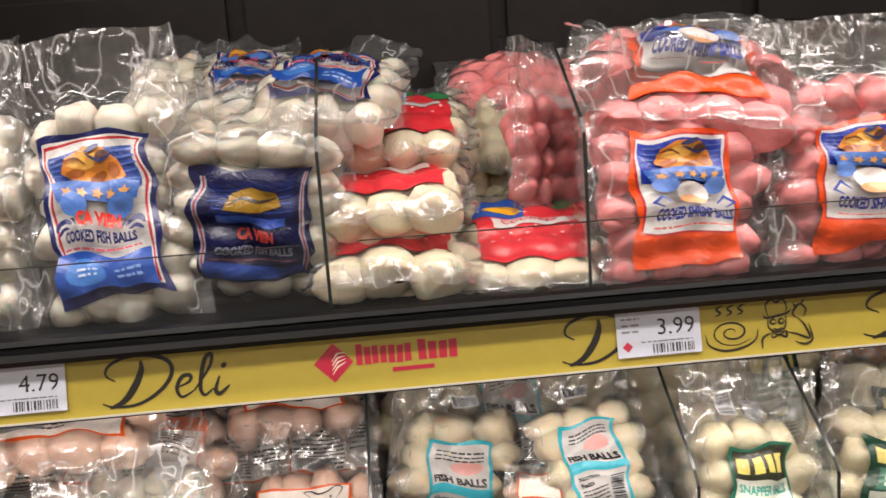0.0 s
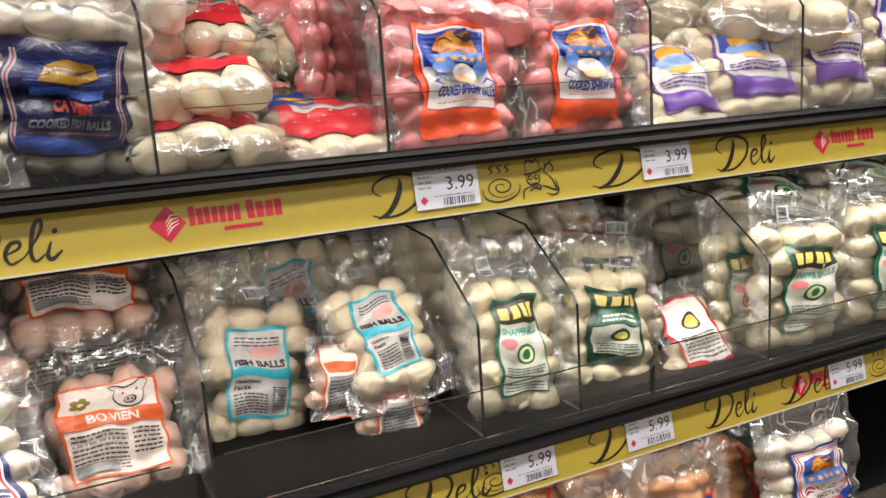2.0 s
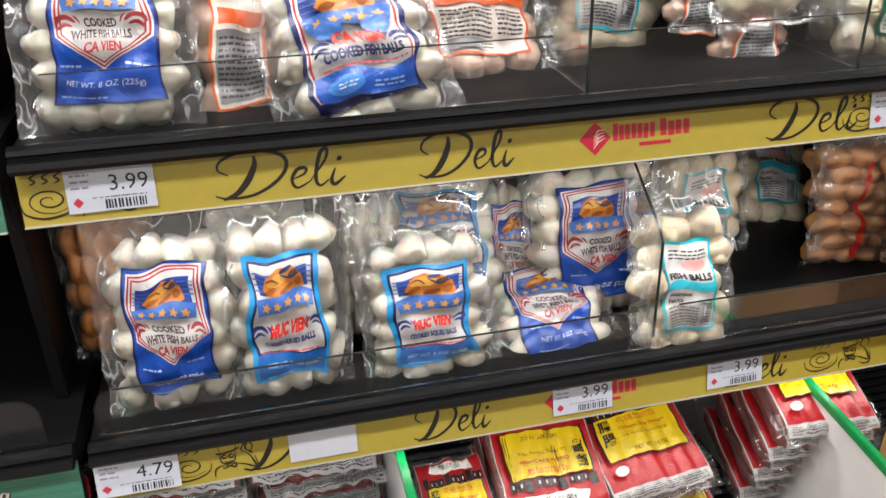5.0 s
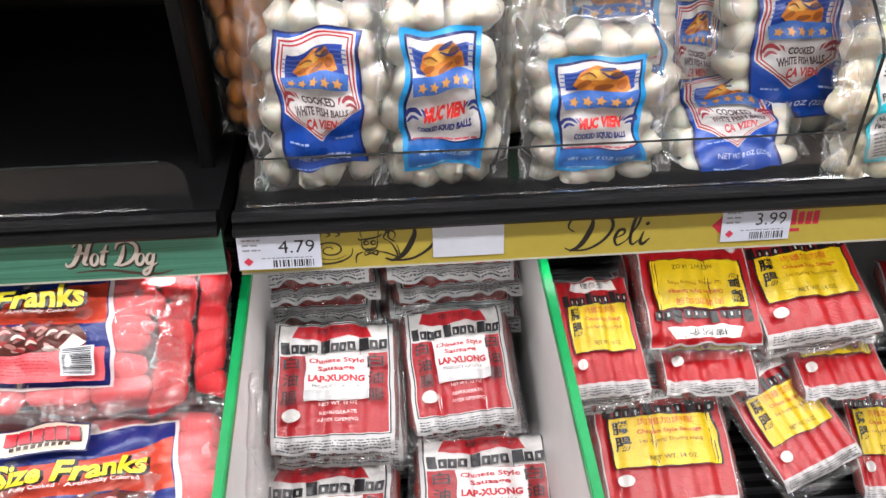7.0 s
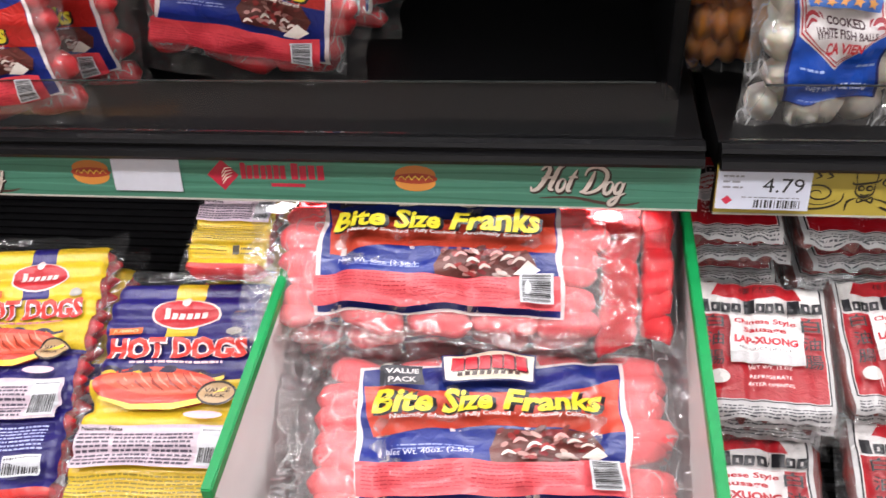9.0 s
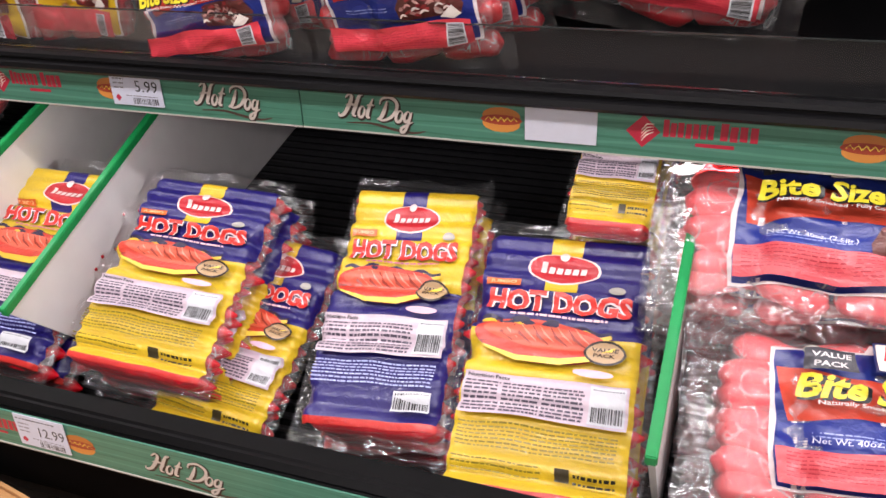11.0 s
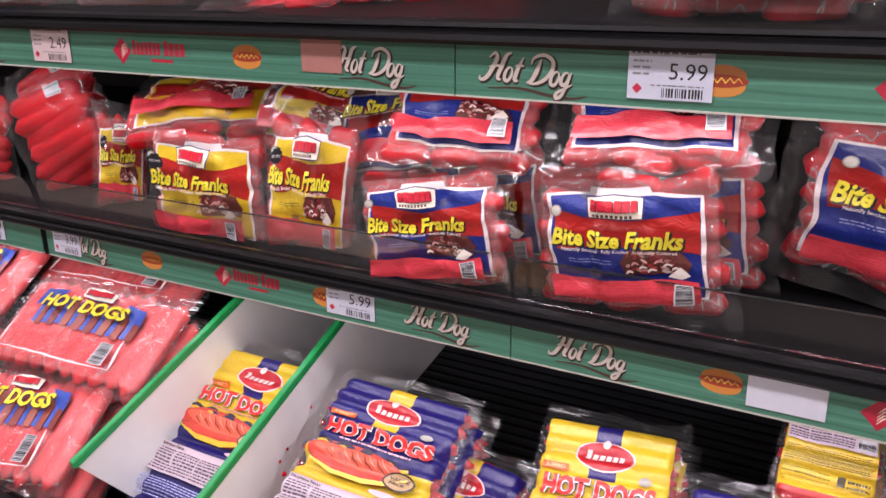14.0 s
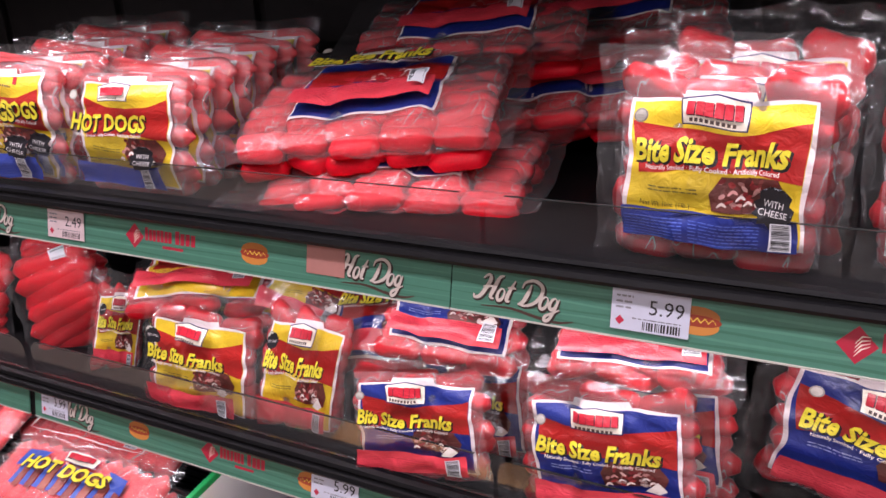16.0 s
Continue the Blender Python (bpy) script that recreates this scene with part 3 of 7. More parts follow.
def sign_hot_dog(a, cx, cy, w):
    """The words Hot Dog in a brush script: pale strokes with a dark edge, and a swash under them."""
    def ring(x, y, rx, ry):
        return [(x + rx * math.cos(1.2 + 2 * math.pi * k / 9), y + ry * math.sin(1.2 + 2 * math.pi * k / 9)) for k in range(10)]

    pens = [
        ([(0.01, 0.78), (0.06, 0.96), (0.10, 0.80), (0.08, 0.40), (0.04, 0.06), (-0.02, -0.02), (-0.04, 0.12)], 0.0042),
        ([(0.04, 0.46), (0.12, 0.52), (0.20, 0.50)], 0.0026),
        ([(0.25, 1.00), (0.20, 0.90), (0.18, 0.45), (0.17, 0.10), (0.22, 0.04)], 0.0042),
        (ring(0.285, 0.26, 0.040, 0.24), 0.0034),
        ([(0.40, 0.88), (0.375, 0.45), (0.375, 0.08), (0.42, 0.06)], 0.0040),
        ([(0.335, 0.56), (0.39, 0.60), (0.44, 0.58)], 0.0026),
        ([(0.60, 0.86), (0.595, 0.50), (0.57, 0.12), (0.52, 0.02)], 0.0042),
        ([(0.51, 0.66), (0.52, 0.90), (0.62, 1.02), (0.73, 0.84), (0.755, 0.50), (0.70, 0.16), (0.60, 0.00), (0.52, 0.06)], 0.0038),
        (ring(0.815, 0.26, 0.042, 0.24), 0.0034),
        (ring(0.925, 0.28, 0.038, 0.22), 0.0034),
        ([(0.972, 0.50), (0.968, 0.10), (0.945, -0.30), (0.90, -0.40), (0.885, -0.24), (0.95, -0.06), (1.02, 0.10)], 0.0034),
    ]

    def laid(points, dx=0.0, dy=0.0):
        return smooth([(cx + (x - 0.5 + 0.10 * y - 0.05) * w * 0.94 + dx, cy + (y - 0.42) * 0.0215 - (x - 0.5) * 0.0030 + dy) for x, y in points], 4)

    a.stroke(laid([(0.10, -0.30), (0.45, -0.20), (0.80, -0.34), (1.06, -0.38), (1.22, -0.24)]), 0.0026, "4a332b")
    for points, width in pens:
        a.stroke(laid(points, 0.0006, -0.0008), width * 0.84 + 0.0026, "2d211b")
    for points, width in pens:
        a.stroke(laid(points), width * 0.84, "c9bfb4")


def sign_bun(a, cx, cy):
    a.oval(cx, cy + 0.0035, 0.0165, 0.0075, "b9702c")
    a.oval(cx, cy - 0.0035, 0.0165, 0.0075, "d08a3c")
    a.oval(cx, cy, 0.0180, 0.0045, "9c3a22")
    a.stroke([(cx - 0.014 + 0.0028 * k, cy + (0.0022 if k % 2 else -0.0012)) for k in range(11)], 0.0012, "f0cf4a")


def strip(x0, x1, top, colour, items, y=FRONT, label="yellow printed price strip with black script"):
    """One printed insert of a rail, with its words and pictures."""
    ob = thing("price_strip", label, "price strip", "printed price strips", m=rail_matrix(0, top, y))
    body = box(x0, x1, -RAIL_H, 0.0, -0.0022, -0.0002, 0.0004)
    part("insert", body, paper(colour), ob)
    part("lower_edge", box(x0, x1, -RAIL_H - 0.0012, -RAIL_H + 0.0003, -0.003, 0.0008, 0.0003), paper("b4b1a6"), ob, "clear white lower edge of the rail")
    if colour == "45806a":
        a = Art(None, 0.0, 0.02, paper, 0.00001)
        for k in range(7):
            a.stroke([(x0 + (x1 - x0) * t / 24, -0.005 - 0.0054 * k + 0.0012 * math.sin(t * 0.9 + k * 2)) for t in range(25)], 0.0022, "518f77" if k % 2 else "3a745d")
        link_mesh("wave_pattern", a.mesh("wave_pattern"), ob)
    for word, cx, cv, w in items:
        a = Art(None, 0.00015, 0.02, paper, 0.00002)
        if word == "deli":
            sign_word(a, cx, cv, w)
        elif word == "mark":
            sign_mark(a, cx, cv, w, "b5223a" if colour == "45806a" else "c01f3e")
        elif word == "bowl":
            sign_bowl(a, cx, cv)
        elif word == "dog":
            sign_hot_dog(a, cx, cv, w)
        else:
            sign_bun(a, cx, cv)
        name = {"deli": "lettering", "dog": "lettering", "mark": "store_mark", "bowl": "bowl_drawing"}.get(word, "bun_picture")
        printed = link_mesh(name, a.mesh(name), ob, None, "printed " + name.replace("_", " "))
        if word == "mark":
            for bar in mark_bars(cx, cv, w, "b5223a" if colour == "45806a" else "c01f3e"):
                link_mesh("letter_bar", bar.mesh("letter_bar"), printed)
    return ob


def price_tag(price, x, top, y=FRONT, w=0.060, h=0.037, turn=0.0, blank=False, tint="cdd2e0"):
    """A paper shelf tag, slipped into the rail."""
    ob = thing("price_tag", "blank pale paper shelf tag in the rail" if blank else "white paper shelf tag reading " + price, "price tag", "price tags",
               m=rail_matrix(x, top, y) @ Matrix.Translation((w / 2, -h / 2 + 0.0015, 0.0018)) @ Matrix.Rotation(radians(turn), 4, "Z"))
    part("card", box(-w / 2, w / 2, -h / 2, h / 2, -0.0006, 0.0002), paper(tint), ob)
    if not blank:
        a = Art(None, 0.0003, 0.02, paper, 0.00003)
        a.text(price, w * 0.21, 0.0015, w * (0.44 if len(price) < 5 else 0.50), "222226", h * 0.31)
        a.lines(-w * 0.46, h * 0.36, w * 0.34, h * 0.45, 1, "55555a", int(x * 100) % 50 + 3)
        for k in range(3):
            a.lines(-w * 0.44, h * (0.20 - 0.12 * k), -w * 0.22, h * (0.26 - 0.12 * k), 1, "8a8a90", k + 4, 0.7)
        a.poly([(-w * 0.44, -h * 0.30), (-w * 0.38, -h * 0.20), (-w * 0.32, -h * 0.30), (-w * 0.38, -h * 0.40)], "c8304a")
        a.lines(-w * 0.22, -h * 0.24, w * 0.40, -h * 0.19, 1, "77777c", 8)
        a.barcode(-w * 0.10, -h * 0.48, w * 0.42, -h * 0.25, int(abs(x) * 1000) % 90 + 1, tint)
        link_mesh("print", a.mesh("print"), ob, None, "black printed price and bar code")
    return ob

# ---- packed food ----
import numpy as np

def lump_mesh(name, seed, material):
    """A slightly dented ball, one unit in radius."""
    bm = bmesh.new()
    bmesh.ops.create_icosphere(bm, subdivisions=3, radius=1)
    for v in bm.verts:
        d = v.co.normalized()
        k = 1 + 0.15 * noise.noise(d * 1.2 + Vector((seed, 0, 0))) + 0.10 * noise.noise(d * 2.6 + Vector((0, seed, 0))) + 0.03 * noise.noise(d * 6 + Vector((0, 0, seed)))
        v.co = d * k
        for n in range(3):      # pressed flat against its neighbours
            a = seed * 1.7 + n * 2.1
            side = Vector((math.cos(a), math.sin(a), 0.2 * math.sin(3 * a)))
            over = v.co.dot(side) - (0.72 + 0.08 * math.sin(a * 5))
            if over > 0:
                v.co -= side * over * 0.85
    return mesh_of(name, bm, material, True)


def sausage_mesh(name, seed, material, ratio):
    """A plump sausage along x, one unit in radius, with pinched ends."""
    bm = bmesh.new()
    rings, n = 11, 12
    rows = []
    for i in range(rings):
        t = -1 + 2 * i / (rings - 1)
        x = t * ratio
        end = ratio - abs(x)
        r = math.sqrt(max(0.03, 1 - (1 - min(1, end)) ** 2)) * (1 + 0.08 * noise.noise((x * 0.9 + seed, seed, 0)))
        bend = 0.25 * noise.noise((x * 0.35, seed, 4))
        rows.append([bm.verts.new((x, r * math.cos(2 * math.pi * k / n) + bend, r * math.sin(2 * math.pi * k / n))) for k in range(n)])
    for a, b in zip(rows, rows[1:]):
        for k in range(n):
            bm.faces.new((a[k], a[(k + 1) % n], b[(k + 1) % n], b[k]))
    bm.faces.new(rows[0])
    bm.faces.new(rows[-1])
    return mesh_of(name, bm, material, True)


PIECES = {}


def piece(kind, flesh, variant, ratio=0):
    key = (kind, flesh, variant, ratio)
    if key not in PIECES:
        seed = variant * 7.3 + len(flesh)
        PIECES[key] = lump_mesh(kind, seed, FLESH[flesh]) if not ratio else sausage_mesh(kind, seed, FLESH[flesh], ratio)
    return PIECES[key]


def film_mesh(height, w, h, top, bottom, side, deep, seed, crease=1.0, skin=FILM, cling=None):
    """The clear bag: drawn over its content, with wrinkled empty flaps round it."""
    nu, nv = 48, 62
    x0, x1, y0, y1 = -w / 2 - side, w / 2 + side, -h / 2 - bottom, h / 2 + top
    pts, f = [], []
    for j in range(nv + 1):
        for i in range(nu + 1):
            u, v = x0 + (x1 - x0) * i / nu, y0 + (y1 - y0) * j / nv
            out = max(abs(u) - w / 2, 0) / max(side, 0.004) + (max(v - h / 2, 0) / max(top, 0.004)) + max(-v - h / 2, 0) / max(bottom, 0.004)
            far = min(1, out)
            fold = 1 - 2.2 * abs(noise.noise((u * 26 + 2 * noise.noise((v * 20, seed, 2)), v * 11, seed)))      # sharp drawn folds
            cross = 1 - 2.2 * abs(noise.noise((u * 9, v * 30, seed + 9)))
            z = height(u, v) + 0.0005 + crease * (0.0011 * noise.noise((u * 75, v * 60, seed)) + 0.0006 * noise.noise((u * 130, v * 130, seed)) + far * (0.006 * fold + 0.004 * cross + 0.0025 * noise.noise((u * 150, v * 110, seed + 3))))
            if v > h / 2:      # the empty top curls over
                z += 0.45 * (v - h / 2) * noise.noise((u * 14, seed, 1))
            u += 0.004 * out * noise.noise((u * 30, v * 30, seed + 5))
            v += 0.006 * min(1, out) * noise.noise((u * 24, v * 24, seed + 7))
            pts.append((u, v, z))
    n = nu + 1
    for j in range(nv):
        for i in range(nu):
            f.append((j * n + i, j * n + i + 1, (j + 1) * n + i + 1, (j + 1) * n + i))
    data = bpy.data.meshes.new("film")
    data.from_pydata(pts, [], f)
    data.materials.append(skin)
    if cling:      # drawn tight over the content, loose on the flaps
        data.materials.append(cling)
        data.polygons.foreach_set("material_index", [int(abs(pts[q[0]][0]) < w / 2 and abs(pts[q[0]][1]) < h / 2) for q in f])
    data.shade_smooth()
    data.update()
    return data


# -- printed faces; u to the right, v up, in metres from the pack's middle --
BLUE, NAVY, SKY, TEAL, RED, ORANGE, YELLOW, GOLD = "0f46a6", "141c58", "1f90d0", "1a98ab", "cc2028", "e0702c", "d6b528", "d89a34"
WHITE, INK, GREY, PURPLE, DKGREEN, GREEN, PINKW, CRIMSON = "cbc8c6", "17171c", "6d6d72", "5b2f92", "1b4a38", "26836a", "eed3d6", "c31a2a"


def sea_picture(a, cy, s, sea="3c66ae", sun="c87a2a"):
    """Small printed picture: dark striped sky, a golden fish and a starred blue ribbon."""
    for k in range(4):
        for d in (-1, 1):
            a.rect(min(d * 0.014, d * 0.028) * s, cy + (0.004 + 0.0042 * k) * s, max(d * 0.014, d * 0.028) * s, cy + (0.0052 + 0.0042 * k) * s, "4a64ac")
    a.poly([(-0.020 * s, cy + 0.006 * s), (-0.015 * s, cy + 0.016 * s), (-0.004 * s, cy + 0.021 * s), (0.010 * s, cy + 0.020 * s), (0.018 * s, cy + 0.012 * s), (0.021 * s, cy + 0.002 * s), (0.010 * s, cy - 0.002 * s), (-0.012 * s, cy - 0.001 * s)], sun)
    a.poly([(-0.016 * s, cy + 0.011 * s), (-0.006 * s, cy + 0.0175 * s), (0.007 * s, cy + 0.017 * s), (0.001 * s, cy + 0.010 * s), (-0.008 * s, cy + 0.008 * s)], "d9a24a")
    for u, v, ru, rv, code in ((-0.012, 0.006, 0.006, 0.0024, "9a5420"), (0.002, 0.0045, 0.007, 0.0022, "8a4a1e"), (0.014, 0.007, 0.004, 0.0040, "9a5420"), (0.009, 0.0150, 0.005, 0.0030, "5a3a30"), (0.003, 0.0195, 0.006, 0.0016, "2a3060")):
        a.oval(u * s, cy + v * s, ru * s, rv * s, code, 12, 0.3)
    a.stroke(smooth([(-0.002 * s, cy + 0.0165 * s), (0.007 * s, cy + 0.0125 * s), (0.016 * s, cy + 0.0155 * s)], 3), 0.0020 * s, "2a3060")
    a.stroke(smooth([(-0.016 * s, cy + 0.0135 * s), (-0.009 * s, cy + 0.0150 * s), (-0.004 * s, cy + 0.0110 * s)], 3), 0.0016 * s, "6a3c20")
    ribbon = [(-0.029 * s, cy - 0.001 * s), (-0.012 * s, cy + 0.002 * s), (0.012 * s, cy + 0.002 * s), (0.029 * s, cy - 0.001 * s), (0.026 * s, cy - 0.013 * s), (0.0, cy - 0.0105 * s), (-0.026 * s, cy - 0.013 * s)]
    a.poly(ribbon, sea)
    for k in (-2, -1, 0, 1, 2):
        a.star(k * 0.0098 * s, cy - 0.0052 * s - abs(k) * 0.0008 * s, 0.0042 * s, 0.0020 * s, 5, "c99050")


def claw(a, x, y, s, code):
    """A small curled printed crab claw."""
    a.stroke(smooth([(x, y), (x + s * 0.005, y + 0.004), (x + s * 0.010, y + 0.003), (x + s * 0.012, y - 0.002)], 3), 0.0040, code)
    a.stroke(smooth([(x + s * 0.002, y - 0.003), (x + s * 0.007, y - 0.0015), (x + s * 0.011, y - 0.006)], 3), 0.0030, code)
    a.stroke([(x - s * 0.003, y - 0.001), (x - s * 0.001, y + 0.0035), (x + s * 0.001, y + 0.005)], 0.0018, code)


def face_hex(a, w, h):
    """Blue and white label with a red-lined shield and a deep blue foot."""
    x, y = 0.036, 0.060
    a.rect(-x - 0.001, -y, x + 0.001, y, NAVY, 0.003)
    a.rect(-x + 0.0012, -y + 0.001, x - 0.0012, y - 0.0014, BLUE, 0.003)
    for g, code in ((0.0028, WHITE), (0.0042, "a81c2a"), (0.0056, WHITE), (0.0070, "a81c2a"), (0.0082, WHITE)):
        a.poly([(-x + g, y - g), (-x + g, -0.008 + g * 0.4), (-0.016, -0.024 + g * 0.8), (0, -0.037 + g), (0.016, -0.024 + g * 0.8), (x - g, -0.008 + g * 0.4), (x - g, y - g)], code)
    a.rect(-0.025, 0.022, 0.025, 0.046, "1f3f96", 0.002)
    sea_picture(a, 0.025, 0.98)
    a.text("COOKED", 0, 0.0035, 0.025, "3a2026", 0.0075, bold=0.035)
    a.text("WHITE FISH BALLS", 0, -0.0065, 0.042, "3a2026", 0.0078, bold=0.035)
    a.text("CA VIEN", 0, -0.0175, 0.026, "a8242c", 0.0085, bold=0.04)
    for s in (-1, 1):
        claw(a, s * 0.018, 0.004, s, "8e2a34")
    a.text("NET WT. 8 OZ (225g)", 0, -0.0450, 0.050, "c9d3ea", 0.0058, bold=0.01)
    a.lines(-0.030, -0.0315, -0.014, -0.0275, 1, "9db2de", 4)
    a.lines(0.014, -0.0315, 0.030, -0.0275, 1, "9db2de", 7)
    a.lines(-0.028, -0.0555, 0.004, -0.0525, 1, "8aa3d8", 9)


def face_squid(a, w, h):
    """White label in a sky-blue frame, red and navy words, a blue foot."""
    x, y = 0.038, 0.058
    a.rect(-x, -y, x, y, SKY, 0.003)
    a.rect(-x + 0.004, -y + 0.003, x - 0.004, -0.033, "1f68ba", 0.004)
    a.rect(-x + 0.0045, -0.034, x - 0.0045, y - 0.0045, NAVY, 0.002)
    a.rect(-x + 0.0068, -0.0325, x - 0.0068, y - 0.0068, WHITE, 0.002)
    a.rect(-0.027, 0.026, 0.027, 0.045, "2a4aa2", 0.002)
    sea_picture(a, 0.025, 1.1)
    a.text("MUC VIEN", 0, -0.0035, 0.036, "d3261e", 0.0125, bold=0.06)
    a.text("COOKED SQUID BALLS", 0, -0.0175, 0.046, "1d2a70", 0.0075, bold=0.05)
    for s in (-1, 1):
        claw(a, s * 0.020, -0.003, s, "27357c")
    a.lines(-0.029, -0.0295, 0.029, -0.0255, 1, "d25a6a", 3)
    a.text("NET WT. 8 OZ (225g)", 0, -0.042, 0.050, "b9d6f0", 0.0055, bold=0.01)
    a.lines(-0.026, -0.052, 0.000, -0.049, 1, "9ccbee", 9)


def face_cooked(a, w, h):
    """Navy-framed label with a red line, orange picture and blue foot."""
    x, y = 0.039, 0.058
    a.rect(-x, -y, x, y, NAVY, 0.006)
    a.rect(-x + 0.0036, -y + 0.006, x - 0.0036, y - 0.0040, "d9d5d3", 0.005)
    a.rect(-x + 0.0050, -y + 0.007, x - 0.0050, y - 0.0055, "b8242e", 0.004)
    a.rect(-x + 0.0066, -y + 0.009, x - 0.0066, y - 0.0072, WHITE, 0.003)
    a.rect(-x + 0.0085, 0.016, x - 0.0085, y - 0.012, "23418f", 0.003)
    sea_picture(a, 0.024, 1.1)
    for s in (-1, 1):
        a.oval(s * 0.017, 0.008, 0.010, 0.009, "4a76c0")
    a.text("CA VIEN", 0, -0.0035, 0.034, "d2301e", 0.0115, bold=0.06)
    for s in (-1, 1):
        claw(a, s * 0.020, -0.007, s, NAVY)
    a.text("COOKED FISH BALLS", 0, -0.0165, 0.052, NAVY, 0.0088, bold=0.045)
    a.lines(-0.028, -0.026, 0.028, -0.0225, 1, "d25a6a", 5)
    a.rect(-x + 0.0045, -y + 0.005, x - 0.0045, -0.029, "1a4aa0", 0.005)
    a.oval(-0.014, -0.041, 0.013, 0.009, "3c78c4")
    a.lines(-0.020, -0.044, -0.006, -0.037, 2, "b9cbe8", 5)
    a.lines(0.006, -0.046, 0.026, -0.038, 2, "7fa4dc", 6)


def face_navy(a, w, h):
    """Dark navy label with a thin red and white edge, a dull gold picture and pale words. Its dark inks also hold the
    shade of the forward lean.
    """
    x, y = 0.041, 0.058
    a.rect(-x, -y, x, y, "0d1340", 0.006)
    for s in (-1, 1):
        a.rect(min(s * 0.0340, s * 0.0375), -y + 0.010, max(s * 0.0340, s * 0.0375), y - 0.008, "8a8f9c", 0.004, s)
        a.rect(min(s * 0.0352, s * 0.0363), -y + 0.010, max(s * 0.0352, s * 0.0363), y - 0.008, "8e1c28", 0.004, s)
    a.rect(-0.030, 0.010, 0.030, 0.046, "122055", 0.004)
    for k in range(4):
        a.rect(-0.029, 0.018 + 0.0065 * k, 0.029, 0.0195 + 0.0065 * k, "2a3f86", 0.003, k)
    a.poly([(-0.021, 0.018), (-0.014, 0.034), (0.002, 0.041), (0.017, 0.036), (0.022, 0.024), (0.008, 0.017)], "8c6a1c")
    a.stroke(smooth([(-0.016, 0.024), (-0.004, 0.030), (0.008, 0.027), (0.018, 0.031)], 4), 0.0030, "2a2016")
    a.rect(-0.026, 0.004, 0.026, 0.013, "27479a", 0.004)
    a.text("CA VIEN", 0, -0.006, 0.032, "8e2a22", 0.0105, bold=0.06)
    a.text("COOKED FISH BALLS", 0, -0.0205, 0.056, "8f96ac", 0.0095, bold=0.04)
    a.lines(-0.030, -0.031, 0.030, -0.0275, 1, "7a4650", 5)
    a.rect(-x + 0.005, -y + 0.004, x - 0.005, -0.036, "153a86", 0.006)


def face_pink(a, w, h):
    """Orange-framed white and blue shrimp ball label."""
    x, y = 0.036, 0.050
    a.rect(-x, -y - 0.012, x, y, "ea4e14", 0.007)
    a.rect(-x + 0.003, -y + 0.014, x - 0.003, y - 0.003, "b5232c", 0.002)
    a.rect(-x + 0.0045, -y + 0.0155, x - 0.0045, y - 0.0045, WHITE, 0.002)
    a.rect(-x + 0.006, 0.010, x - 0.006, y - 0.007, "2338a0", 0.003)
    sea_picture(a, 0.022, 0.98)
    for s in (-1, 1):
        a.oval(s * 0.019, 0.006, 0.008, 0.007, "5d83cc")
    a.oval(0, -0.001, 0.014, 0.010, "e3dcda")
    a.oval(0, -0.008, 0.011, 0.004, "e8a878")
    for s in (-1, 1):
        a.stroke([(s * 0.018, -0.010), (s * 0.024, -0.004), (s * 0.029, -0.010), (s * 0.023, -0.014)], 0.003, "2f4a9a")
    a.text("COOKED SHRIMP BALLS", 0, -0.0205, 0.054, "1b2c86", 0.0100, bold=0.05)
    a.lines(-0.026, -0.031, 0.026, -0.028, 1, "d8605a", 9)


def face_purple(a, w, h):
    """White and blue label with a violet foot."""
    x, y = 0.037, 0.055
    a.rect(-x, -y, x, y, PURPLE, 0.003)
    a.rect(-x + 0.003, -0.030, x - 0.003, y - 0.003, WHITE, 0.002)
    a.rect(-x + 0.006, 0.020, x - 0.006, y - 0.007, "3b4fa6", 0.002)
    a.oval(0, 0.036, 0.020, 0.012, GOLD)
    a.oval(0, 0.022, 0.024, 0.009, "7da4dc")
    a.oval(0, 0.006, 0.014, 0.008, "f0b45a")
    a.lines(-0.028, -0.020, 0.028, -0.004, 3, PURPLE, 4)
    a.rect(-x + 0.002, -y + 0.002, x - 0.002, -0.032, "6a3aa6", 0.003)


def face_red(a, w, h):
    """Red band with blue and yellow corner."""
    x, y = 0.044, 0.060
    a.rect(-x, -y, x, y, "d5303a", 0.004)
    a.rect(-x, 0.018, -0.004, y, "2350a8", 0.003)
    a.oval(-0.022, 0.038, 0.014, 0.012, "f0b01c")
    a.rect(-0.004, 0.040, x, y, "2c7a4a", 0.003)
    a.rect(-0.032, -0.008, 0.034, 0.012, WHITE, 0.002)
    a.text("COOKED", 0, 0.003, 0.052, RED, 0.010, bold=0.02)
    for k in range(9):
        a.oval(-0.034 + 0.0085 * k, -0.030 + 0.008 * (k % 3), 0.0016, 0.0016, "f4b7b0", 8)


